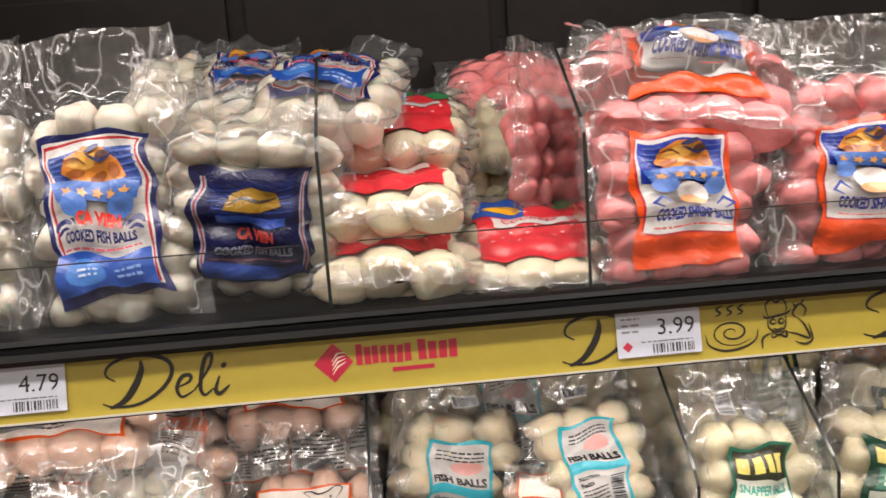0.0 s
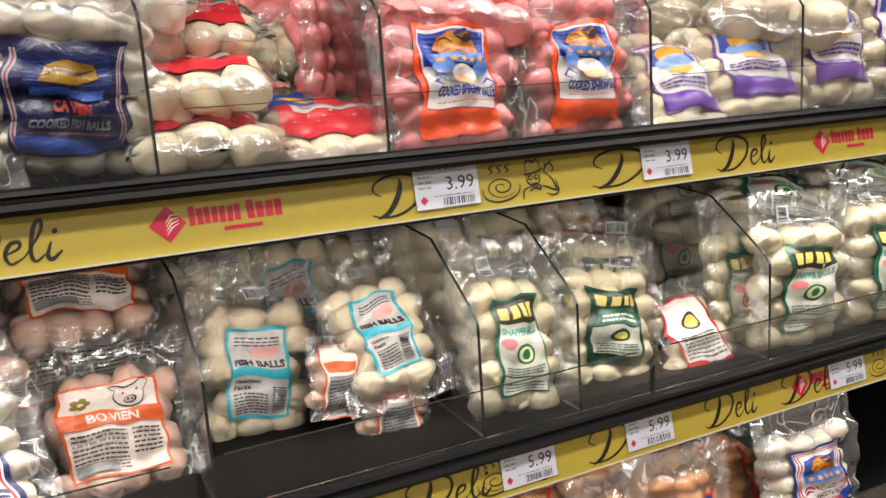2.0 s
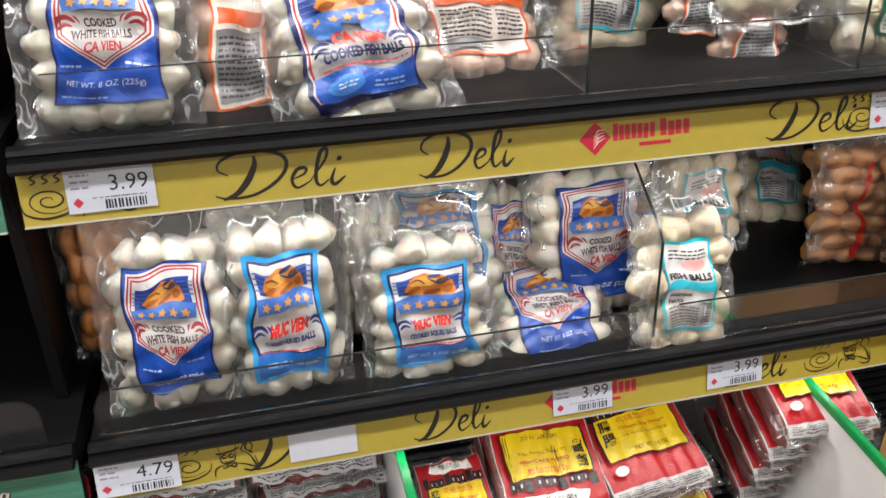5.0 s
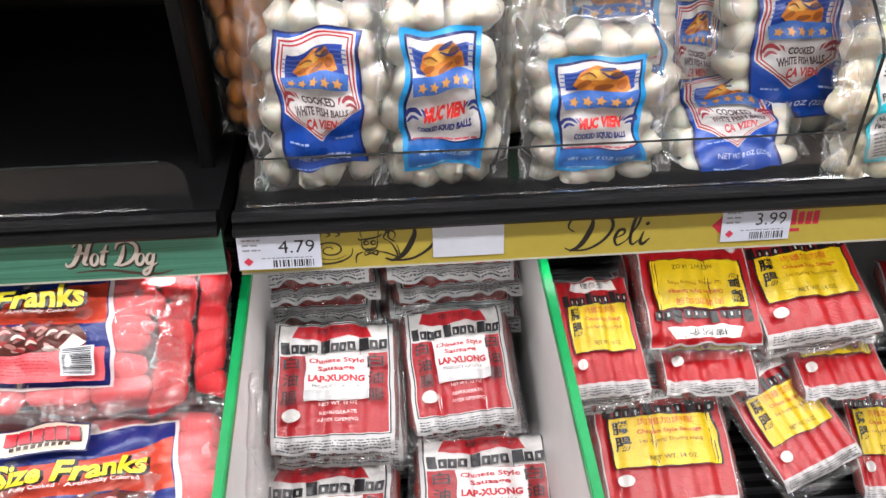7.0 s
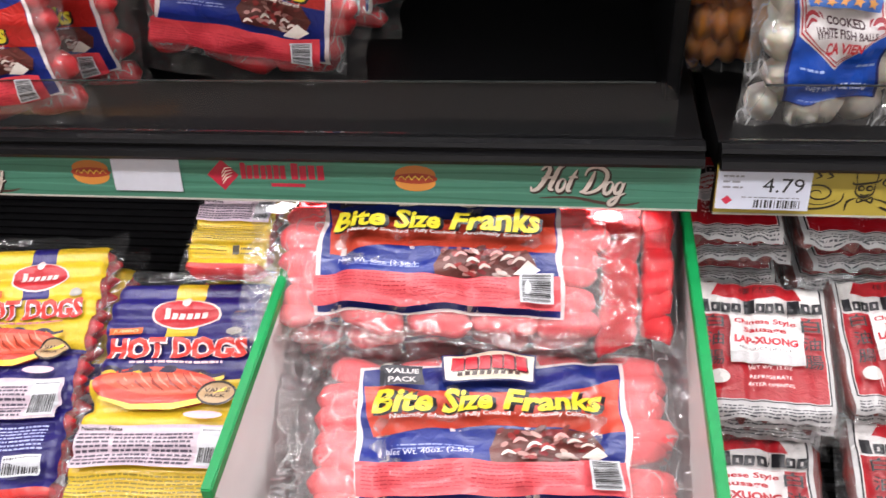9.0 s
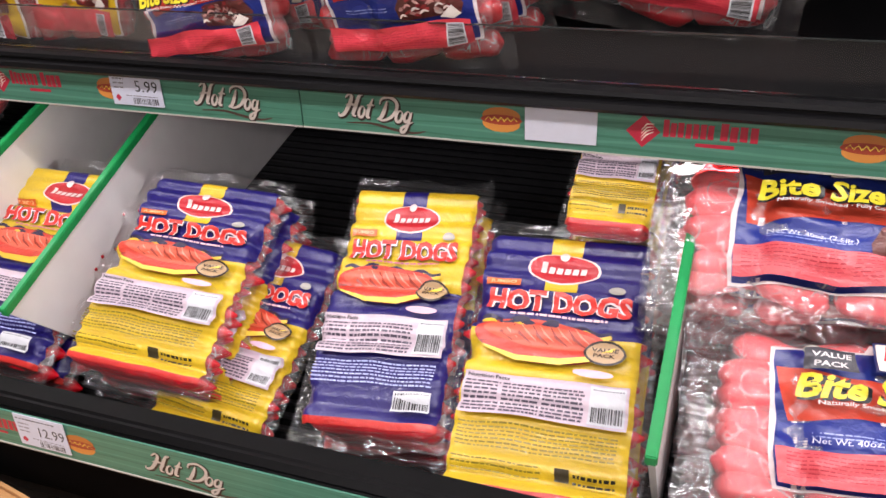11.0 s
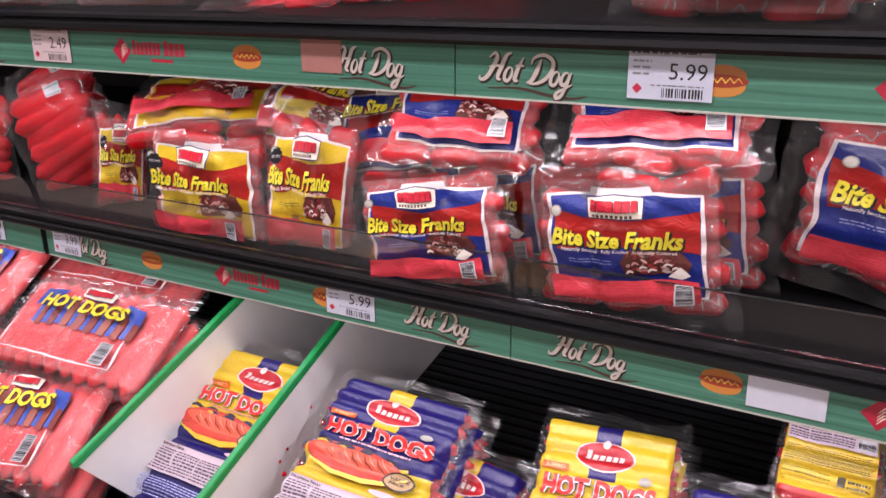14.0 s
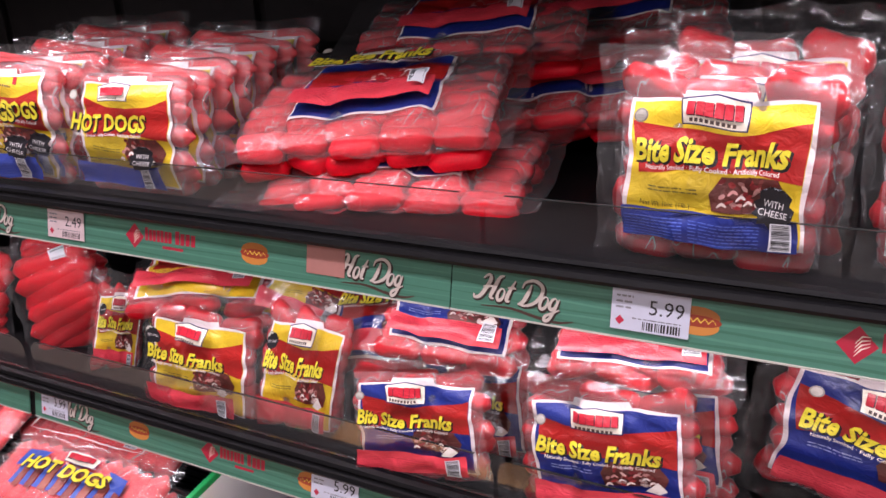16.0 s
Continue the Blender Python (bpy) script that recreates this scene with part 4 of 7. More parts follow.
def face_teal(a, w, h):
    """White paper label in a turquoise frame."""
    x, y = 0.031, 0.056
    a.rect(-x, -y, x, y, "18aebf", 0.004)
    a.rect(-x + 0.0035, -y + 0.0035, x - 0.0035, y - 0.0035, WHITE, 0.003)
    a.lines(-0.022, 0.034, 0.022, 0.048, 3, "3a3a3f", 2)
    a.oval(0.008, 0.026, 0.014, 0.008, "e9a9a4")
    a.text("FISH BALLS", 0, 0.010, 0.050, INK, 0.009, bold=0.05)
    a.rect(-x + 0.0035, -0.008, x - 0.0035, 0.004, "2cb6cc", 0.002)
    a.text("Nutrition", -0.012, -0.014, 0.022, INK, 0.005, bold=0.02)
    a.text("Facts", -0.016, -0.021, 0.014, INK, 0.005, bold=0.02)
    a.lines(-0.024, -0.050, 0.006, -0.025, 7, "4a4a50", 6)
    a.barcode(0.009, -0.050, 0.026, -0.016, 4, upright=False)
    a.barcode(-0.012, h / 2 + 0.010, 0.016, h / 2 + 0.026, 6)


def face_beef(a, w, h):
    """Clear bag with an orange band and black print on white."""
    x, y = 0.050, 0.055
    a.rect(-x, -y, x, y, "e9612a", 0.004)
    a.rect(-x + 0.0025, -y + 0.0025, x - 0.0025, y - 0.0025, "f0e3da", 0.003)
    for k in range(5):
        a.oval(-0.032 + 0.006 * math.cos(k * 1.257), 0.034 + 0.006 * math.sin(k * 1.257), 0.0038, 0.0038, "8f7a2c", 10)
    for pts in ([(0.006, 0.044), (0.004, 0.034), (0.010, 0.024), (0.022, 0.021), (0.033, 0.026), (0.035, 0.038)],
                [(0.006, 0.044), (0.000, 0.049), (0.007, 0.050), (0.014, 0.046), (0.024, 0.047), (0.030, 0.051), (0.040, 0.048), (0.035, 0.038)],
                [(0.014, 0.030), (0.020, 0.034), (0.026, 0.031), (0.023, 0.026), (0.016, 0.026), (0.014, 0.030)]):
        a.stroke(smooth(pts, 4), 0.0017, INK)
    for u, v in ((0.013, 0.039), (0.027, 0.040), (0.018, 0.0295), (0.022, 0.0295)):
        a.oval(u, v, 0.0013, 0.0016, INK, 8)
    a.rect(-x + 0.001, 0.002, x - 0.001, 0.019, "ee6b33", 0.003)
    a.text("BO VIEN", 0, 0.0105, 0.056, "f8e6da", 0.010, bold=0.03)
    a.lines(-0.044, -0.048, 0.012, -0.002, 10, "3c3c40", 8)
    a.lines(0.018, -0.030, 0.044, -0.002, 6, "3c3c40", 9)
    a.rect(-0.044, -0.049, -0.004, -0.036, "8e8e90", 0.001)


def face_beef_narrow(a, w, h):
    x, y = 0.026, 0.064
    a.rect(-x, -y, x, y, "e9703a", 0.003)
    a.rect(-x + 0.0025, -y + 0.0025, x - 0.0025, y - 0.0025, "eee0d6", 0.003)
    a.rect(-0.020, 0.014, 0.020, 0.030, "ec6a35", 0.002)
    a.oval(0, 0.044, 0.016, 0.010, "f3efe8")
    a.rect(-0.021, -0.058, 0.021, 0.008, "8b8a8c", 0.002)
    a.lines(-0.019, -0.054, 0.019, 0.004, 11, "3d3d41", 12)


def face_snapper(a, w, h):
    """Green-edged label with a gold top and a round green mark."""
    x, y = 0.033, 0.058
    a.rect(-x, -y, x, y, "12654e", 0.004)
    a.rect(-x + 0.003, 0.028, x - 0.003, y - 0.003, "2c2f22", 0.002)
    for k in range(4):
        a.rect(-0.026 + 0.0135 * k, 0.034, -0.0165 + 0.0135 * k, 0.048, "d8c866", 0.002)
    a.rect(-x + 0.003, -0.034, x - 0.003, 0.028, "bcbfb2", 0.003)
    a.text("SNAPPER BALLS", 0, 0.020, 0.054, "1d8f80", 0.009, bold=0.03)
    a.oval(0.002, -0.006, 0.014, 0.012, "1a5a40")
    a.oval(0.002, -0.006, 0.011, 0.009, "d9dfb0")
    a.oval(0.002, -0.006, 0.006, 0.006, "2a7a4c")
    a.oval(-0.020, 0.006, 0.009, 0.006, "d8707a")
    a.lines(-0.026, -0.032, 0.026, -0.021, 3, "4a5a52", 3)
    a.rect(-x + 0.003, -y + 0.003, x - 0.003, -0.036, "b4bcb0", 0.003)
    a.lines(-0.026, -0.052, 0.026, -0.040, 3, "33443c", 5)
    a.barcode(-0.030, h / 2 + 0.012, -0.014, h / 2 + 0.036, 7, upright=False)


def face_dark_green(a, w, h):
    x, y = 0.034, 0.055
    a.rect(-x, -y, x, y, "0f3b2b", 0.003)
    for k in range(4):
        a.rect(-0.028 + 0.0145 * k, 0.030, -0.018 + 0.0145 * k, 0.045, "d9c878", 0.002)
    a.rect(-0.026, 0.006, 0.026, 0.026, "2d6a54", 0.002)
    a.lines(-0.022, 0.010, 0.022, 0.022, 2, "e4e6d8", 4)
    a.rect(-0.028, -0.042, 0.028, 0.004, "aeb2a6", 0.003)
    a.oval(0, -0.010, 0.012, 0.010, "12402e")
    a.oval(0, -0.010, 0.008, 0.006, "c9b85c")
    a.lines(-0.024, -0.040, 0.024, -0.023, 4, "3a4a42", 7)
    a.barcode(0.006, h / 2 + 0.014, 0.036, h / 2 + 0.030, 5)


def face_red_small(a, w, h):
    x, y = 0.030, 0.050
    a.rect(-x, -y, x, y, "c9242c", 0.003)
    a.rect(-x + 0.003, -0.032, x - 0.003, y - 0.003, "e9e6e0", 0.003)
    a.oval(0, 0.020, 0.012, 0.010, "2c2a22")
    a.oval(0, 0.020, 0.009, 0.007, "dcc45a")
    a.lines(-0.024, -0.028, 0.024, 0.004, 7, "3a3a3c", 3)


def face_tan(a, w, h):
    """Two thin red bands down a clear bag."""
    for u in (-0.020, 0.024):
        a.rect(u, -0.070, u + 0.005, 0.070, "b82a22", 0.005, u * 90)


def face_tan_blue(a, w, h):
    x, y = 0.034, 0.050
    a.rect(-x, -y, x, y, "c8322c", 0.003)
    a.rect(-x + 0.004, -y + 0.004, x - 0.004, y - 0.004, "24408e", 0.002)
    sea_picture(a, 0.020, 1.0)
    a.rect(-0.026, -0.026, 0.026, -0.004, PINKW)
    a.lines(-0.022, -0.022, 0.022, -0.006, 2, NAVY, 4)


def brand_plate(a, cx, cy, s, field="c02433", back="f0e8d4"):
    """The maker's plate: a pale arched board with plain red and dark bars for its letters."""
    for g, code in ((0.0, "232a5c"), (0.0012, back)):
        a.poly([(cx - (0.025 - g) * s, cy + (0.010 - g) * s), (cx, cy + (0.0145 - g) * s), (cx + (0.025 - g) * s, cy + (0.010 - g) * s), (cx + (0.023 - g) * s, cy - (0.011 - g) * s), (cx - (0.023 - g) * s, cy - (0.011 - g) * s)], code)
    for k in range(6):
        u = cx + (-0.0200 + 0.0067 * k) * s
        a.rect(u + 0.0008 * s, cy - 0.0036 * s, u + 0.0066 * s, cy + 0.0072 * s, "3a1c26", 0.0008, k)
        a.rect(u, cy - 0.0028 * s, u + 0.0058 * s, cy + 0.0080 * s, field, 0.0008, k)
    for k in range(9):
        u = cx + (-0.0165 + 0.0037 * k) * s
        a.rect(u, cy - 0.0078 * s, u + 0.0024 * s, cy - 0.0050 * s, "4a3a34")


def meat_picture(a, x0, y0, x1, y1):
    a.poly([(x0, y0), (x1, y0), (x1 + 0.004, y0 + (y1 - y0) * 0.45), (x1 - 0.004, y1), (x0 + 0.004, y1), (x0 - 0.003, y0 + (y1 - y0) * 0.5)], "6b3a34")
    rng = random.Random(5)
    for k in range(44):
        u, v = rng.uniform(x0 + 0.003, x1 - 0.003), rng.uniform(y0 + 0.002, y1 - 0.002)
        a.oval(u, v, (x1 - x0) * rng.uniform(0.03, 0.08), (y1 - y0) * rng.uniform(0.03, 0.09), rng.choice(("8e2228", "a33a38", "c99a90", "7c2226", "9a3030", "b4807a", "c3ada4", "5a2a28", "82403a")), 9, rng.uniform(-1, 1))
    for k in range(7):
        u, v = x0 + (x1 - x0) * (0.10 + 0.12 * k), y0 + (y1 - y0) * (0.22 + 0.5 * ((k * 5) % 7) / 7)
        a.stroke(smooth([(u, v), (u + (x1 - x0) * 0.06, v + (y1 - y0) * 0.12), (u + (x1 - x0) * 0.13, v + (y1 - y0) * 0.04)], 3), (y1 - y0) * 0.09, ("d6c4ba", "c98e88", "d9cfc6")[k % 3])
    a.poly([(x1 - 0.001, y0), (x1 + 0.006, y0 + 0.005), (x1 - 0.002, y0 + 0.013), (x1 - 0.012, y0 + 0.002)], "d9d2c8")


def franks_face(top, low, foot, cheese=False, hot=False, value=False, words="Bite Size Franks", w2=0.062, h2=0.050):
    def draw(a, w, h):
        x, y = w2, h2
        edge = [(-x, y), (-x * 0.38, y), (-x * 0.34, y * 1.12), (x * 0.34, y * 1.12), (x * 0.38, y), (x, y), (x * 1.02, 0), (x, -y), (-x, -y), (-x * 1.02, 0)]
        a.poly([(u + math.copysign(0.0026, u), v + math.copysign(0.0026, v)) for u, v in edge], "e4d6d4")
        a.rect(-x, -y, x, y, top, 0.0015)
        a.poly([(-x * 0.99, y * 0.74), (-x * 0.5, y * 0.60), (0, y * 0.56), (x * 0.5, y * 0.60), (x * 0.99, y * 0.74), (x * 0.99, -y * 0.06), (x * 0.4, y * 0.02), (0, y * 0.03), (-x * 0.4, y * 0.02), (-x * 0.92, -y * 0.08)], "a8241f" if not value else "cf4a34")
        a.poly([(-x + 0.001, -y * 0.50), (-x * 0.02, -y * 0.50), (x * 0.04, -y * 0.02), (-x * 0.5, -y * 0.02), (-x + 0.001, -y * 0.12)], low)
        a.lines(-x * 0.78, -y * 0.30, -x * 0.14, -y * 0.20, 2, "77703a" if low != "24358a" else "9aa8dc", 4, 0.35)
        meat_picture(a, x * 0.02, -y * 0.51, x * 0.80, -y * 0.02)
        a.rect(-x, -y, x, -y * 0.52, foot, 0.0012)
        brand_plate(a, 0, y * 0.88, 0.95 * x / 0.062)
        a.text(words, x * 0.02, y * 0.31, x * 1.74, INK, y * 0.37, slant=0.14, bold=0.075)
        a.text(words, 0, y * 0.335, x * 1.72, "d8cb30", y * 0.35, slant=0.14, bold=0.035)
        a.text("Naturally Smoked \u00b7 Fully Cooked \u00b7 Artificially Colored", x * 0.02, y * 0.09, x * 1.52, "ded6d0", y * 0.085, bold=0.01)
        a.oval(-x * 0.80, y * 0.84, 0.0052, 0.0052, "8d897f", 14)
        a.oval(-x * 0.80, y * 0.84, 0.0040, 0.0040, "b4afa5", 14)
        if cheese:
            a.text("Net Wt. 16oz. (1lb.)", -x * 0.46, -y * 0.42, x * 0.62, INK, y * 0.10)
            a.star(x * 0.74, -y * 0.34, 0.015, 0.0115, 11, INK)
            a.text("WITH", x * 0.74, -y * 0.27, 0.014, WHITE, 0.0046, turn=-0.12)
            a.text("CHEESE", x * 0.74, -y * 0.40, 0.020, WHITE, 0.0048, turn=-0.12)
        elif value:
            a.text("Net Wt. 40oz. (2.5lb.)", -x * 0.46, -y * 0.43, x * 0.66, "dfe2f2", y * 0.09)
        if hot:
            a.star(-x * 0.72, y * 0.72, 0.010, 0.0085, 12, INK)
            a.text("RED HOT", -x * 0.72, y * 0.72, 0.014, WHITE, 0.0032)
        if value:
            a.rect(-x * 0.84, y * 0.56, -x * 0.50, y * 0.86, "2c2c34", 0.002)
            a.text("VALUE", -x * 0.67, y * 0.77, x * 0.27, WHITE, 0.0052, bold=0.02)
            a.text("PACK", -x * 0.67, y * 0.64, x * 0.22, WHITE, 0.0052, bold=0.02)
        rng = random.Random(3)
        code = "4c62b4" if foot not in ("d0404a", "dc5a60") else "b8283a"
        a.lines(-x * 0.94, -y * 0.93, -x * 0.20, -y * 0.58, 7, code, rng.randint(1, 99), 0.28)
        a.lines(-x * 0.14, -y * 0.93, x * 0.62, -y * 0.58, 7, code, rng.randint(1, 99), 0.28)
        a.barcode(x * 0.72, -y * 0.95, x * 0.95, -y * 0.54, 8, upright=False)
    return draw


def face_long_dogs(a, w, h):
    """Print straight on the clear film: blue and brown bars between the dogs, yellow words, a white-lined foot."""
    x, y = w * 0.34, h * 0.42
    for k in range(8):
        u = -x * 0.98 + k * x * 0.255
        a.rect(u, -y * 0.10, u + x * 0.09, y * 0.66, "4a5fae", 0.001)
        a.rect(u + x * 0.10, -y * 0.16 + y * 0.02 * (k % 3), u + x * 0.23, y * 0.62, ("9c5348", "8a463e", "ad6a5a")[k % 3], 0.001)
    a.poly([(-x, y * 0.80), (-x * 0.55, y * 0.86), (-x * 0.70, y * 0.50), (-x * 1.04, y * 0.30)], "3a52a6")
    a.poly([(x, y * 0.72), (x * 0.62, y * 0.80), (x * 0.80, y * 0.42), (x * 1.04, y * 0.30)], "3a52a6")
    brand_plate(a, x * 0.05, y * 0.86, 0.85)
    a.text("HOT DOGS", x * 0.01, y * 0.42, x * 1.62, "3a2a20", y * 0.40, slant=0.1, bold=0.07)
    a.text("HOT DOGS", 0, y * 0.435, x * 1.60, "e8d636", y * 0.38, slant=0.1, bold=0.04)
    for pts in ([(-x * 1.05, -y * 0.20), (-x * 1.08, -y * 0.98)], [(-x * 1.08, -y * 0.98), (x * 1.08, -y * 0.98)], [(x * 1.08, -y * 0.98), (x * 1.05, -y * 0.20)]):
        (ua, va), (ub, vb) = pts
        a.stroke([(ua + (ub - ua) * k / 24, va + (vb - va) * k / 24) for k in range(25)], 0.0028, "e6d2d0")
    a.lines(-x * 0.95, -y * 0.88, x * 0.6, -y * 0.34, 7, "c8444a", 4, 0.28)
    a.barcode(x * 0.72, -y * 0.92, x * 0.94, -y * 0.36, 8, upright=False)


def ribbed_face(upper, lower, name_code="d8382e", flip=False, words="HOT DOGS"):
    """The ribbed hot dog pack: a yellow and a violet half, red words, a frank on waves and a nutrition panel."""
    def draw(a, w, h):
        x, y = w / 2 * 0.97, h / 2 * 0.98
        violet_top = upper != YELLOW
        split = 0.17 if flip else 0.10
        a.rect(-x, -y, x, -y * 0.95, "c9342e")
        a.rect(-x, -y * 0.95, x, y * split, lower)
        a.rect(-x, y * split, x, y, upper)
        a.rect(-x * 0.20, y * 0.52, x * 0.20, y, YELLOW if violet_top else "231c66")
        a.oval(0, y * 0.72, x * 0.46, y * 0.13, "ead2cc")
        a.oval(0, y * 0.72, x * 0.43, y * 0.118, "b8232a")
        for k in range(6):      # the maker's name as plain slanting bars
            u, tall = x * (-0.29 + 0.10 * k), y * (0.050 if k == 0 else 0.022)
            a.poly([(u, y * 0.685), (u + x * 0.070, y * 0.685), (u + x * 0.085, y * 0.712 + tall), (u + x * 0.015, y * 0.712 + tall)], "ecd2cc")
        a.oval(0, y * 0.82, x * 0.06, y * 0.04, "ecd2cc")
        a.rect(-x * 0.94, y * 0.545, -x * 0.50, y * 0.60, "d2601e")
        a.text("JUMBO", -x * 0.72, y * 0.572, x * 0.34, "f0c08a", y * 0.034, bold=0.02)
        a.oval(x * 0.66, y * 0.56, x * 0.10, y * 0.035, "a9a59c", 14)
        for t, code in ((0.12, "2a2030"), (0.09, "eee0e2")):
            a.text(words, 0, y * 0.415, x * 1.72, code, y * 0.17, bold=t, slant=0.05)
        a.text(words, 0, y * 0.415, x * 1.72, name_code, y * 0.17, bold=0.05, slant=0.05)
        a.lines(-x * 0.55, y * 0.295, x * 0.60, y * 0.315, 1, "e6b6c0" if violet_top else "c06a7a", 5, 0.8)
        span = [k / 30 for k in range(31)]
        crest = [(-x * 0.88 + x * 1.55 * t, y * 0.245 + y * 0.018 * math.sin(t * 26) - y * 0.05 * t) for t in span]
        for d, code, wd in ((0.0, "2b2440", 0.011), (-0.004, "e2b93a", 0.011)):
            a.stroke([(u, v + d) for u, v in crest], wd, code)
        for cy, ry, code in ((0.10, 0.165, "8d2a22"), (0.105, 0.155, "c8402f"), (0.135, 0.085, "dc6248")):
            a.oval(-x * 0.14, y * cy, x * (0.80 if ry > 0.1 else 0.70), y * ry, code, 26, -0.05)
        for k in range(5):
            a.stroke([(-x * 0.70 + k * x * 0.22, y * 0.20), (-x * 0.62 + k * x * 0.22, y * 0.13), (-x * 0.48 + k * x * 0.22, y * 0.08)], 0.0026, "93301f")
            a.stroke([(-x * 0.62 + k * x * 0.22, y * 0.21), (-x * 0.54 + k * x * 0.22, y * 0.15), (-x * 0.42 + k * x * 0.22, y * 0.10)], 0.0018, "e8947c")
        a.stroke([(-x * 0.80, y * 0.01), (-x * 0.4, -y * 0.045), (x * 0.1, -y * 0.05), (x * 0.5, y * 0.0), (x * 0.75, y * 0.10)], 0.006, "e9c63a" if lower != YELLOW else "f0d24a")
        a.oval(x * 0.62, y * 0.05, x * 0.24, y * 0.09, "2a2220")
        a.oval(x * 0.62, y * 0.05, x * 0.21, y * 0.076, "b99a72")
        a.text("VALUE", x * 0.62, y * 0.075, x * 0.30, "2a1a14", y * 0.036, bold=0.02)
        a.text("PACK", x * 0.62, y * 0.027, x * 0.24, "2a1a14", y * 0.03, bold=0.02)
        a.oval(x * 0.52, -y * 0.115, x * 0.24, y * 0.03, "e0b6c4", 14)
        a.rect(-x * 0.95, -y * 0.49, x * 0.95, -y * 0.185, "c6b4be")
        for u0, u1, sd in ((-0.92, -0.50, 3), (-0.47, -0.02, 7), (0.01, 0.46, 11)):
            a.lines(x * u0, -y * 0.47, x * u1, -y * 0.235, 8, "4a4452", sd, 0.50)
        a.text("Nutrition Facts", -x * 0.66, -y * 0.212, x * 0.50, INK, y * 0.028, bold=0.02)
        a.barcode(x * 0.52, -y * 0.475, x * 0.92, -y * 0.20, 6)
        dots = "aab0e0" if lower != YELLOW else "857524"
        a.lines(-x * 0.92, -y * 0.72, x * 0.88, -y * 0.53, 7, dots, 7, 0.42)
        if lower == YELLOW:
            a.rect(x * 0.24, -y * 0.88, x * 0.40, -y * 0.80, "3c3420")
            a.lines(x * 0.44, -y * 0.88, x * 0.90, -y * 0.80, 2, INK, 8)
            a.lines(-x * 0.92, -y * 0.88, x * 0.1, -y * 0.78, 3, dots, 9, 0.3)
        else:
            a.barcode(x * 0.36, -y * 0.90, x * 0.90, -y * 0.76, 9)
    return draw


def name_bars(a, x, y0, y1, code):
    """The maker's name as plain heavy bars, one a letter, in three words."""
    u, tall = -x * 0.88, (1, 0, 0, 2, 1, 0, 0, 2, 1, 0, 0)
    for k, high in enumerate(tall):
        wide = x * (0.155 if high == 1 else 0.135)
        lift = (y1 - y0) * (0.0 if high == 1 else 0.26)
        a.rect(u, y0, u + wide, y1 - lift, code, 0.0016, k * 2.3)
        if high != 1:      # an open counter lets the ground show
            a.rect(u + wide * 0.36, y0 + (y1 - y0) * 0.18, u + wide * 0.62, y0 + (y1 - y0) * 0.50, "b9b4b2")
        u += wide + x * (0.055 if high == 2 else 0.016)


def lap_white(a, w, h):
    """Red and white sausage packet with black headline bars."""
    x, y = w / 2 * 0.93, h / 2 * 0.97
    a.rect(-x, -y, x, y, "bdbbba", 0.001)
    a.lines(-x * 0.92, -y * 0.97, x * 0.92, -y * 0.82, 4, "4a4b50", 4, 0.45)
    a.rect(-x * 0.94, -y * 0.78, x * 0.94, y * 0.97, INK, 0.001)
    a.rect(-x * 0.915, -y * 0.765, x * 0.915, y * 0.955, "dad7d4", 0.001)
    a.rect(-x * 0.90, -y * 0.755, x * 0.90, y * 0.46, "a51620", 0.001)
    a.poly([(-x * 0.62, y * 0.94), (x * 0.55, y * 0.94), (x * 0.66, y * 0.70), (x * 0.25, y * 0.76), (-x * 0.2, y * 0.70), (-x * 0.7, y * 0.76)], "b81d27")
    a.text("\u6a13\u7136\u91d1", 0, y * 0.86, x * 0.62, "5a0e14", y * 0.10)
    name_bars(a, x, y * 0.49, y * 0.68, INK)
    a.rect(-x * 0.46, -y * 0.28, x * 0.60, y * 0.43, "e6e1df", 0.002)
    a.text("Chinese Style", x * 0.06, y * 0.33, x * 0.92, "c0202a", y * 0.10, bold=0.03)
    a.text("Sausage", x * 0.06, y * 0.21, x * 0.62, "c0202a", y * 0.10, bold=0.03)
    a.text("LAP-XUONG", x * 0.06, y * 0.06, x * 0.92, "c0202a", y * 0.11, bold=0.05)
    a.text("PRODUCT OF U.S.A.", x * 0.06, -y * 0.06, x * 0.78, "5a5a5e", y * 0.045)
    a.rect(-x * 0.46, -y * 0.27, x * 0.58, -y * 0.12, "c4c2c2", 0.002)
    a.text("NET WT. 12 OZ", x * 0.08, -y * 0.33, x * 0.62, "f4d9d6", y * 0.05)
    a.text("REFRIGERATE", x * 0.08, -y * 0.47, x * 0.60, "f4d9d6", y * 0.05)
    a.text("AFTER OPENING", x * 0.08, -y * 0.58, x * 0.66, "f4d9d6", y * 0.05)
    for k, ch in enumerate("\u767d\u6cb9\u8178"):
        for s in (-1, 1):
            a.text(ch, s * x * 0.70 + (x * 0.0), y * (0.30 - 0.27 * k), x * 0.26, INK, y * 0.20, bold=0.01)
    a.oval(-x * 0.66, -y * 0.50, x * 0.15, y * 0.10, "c9c7c2", 16)


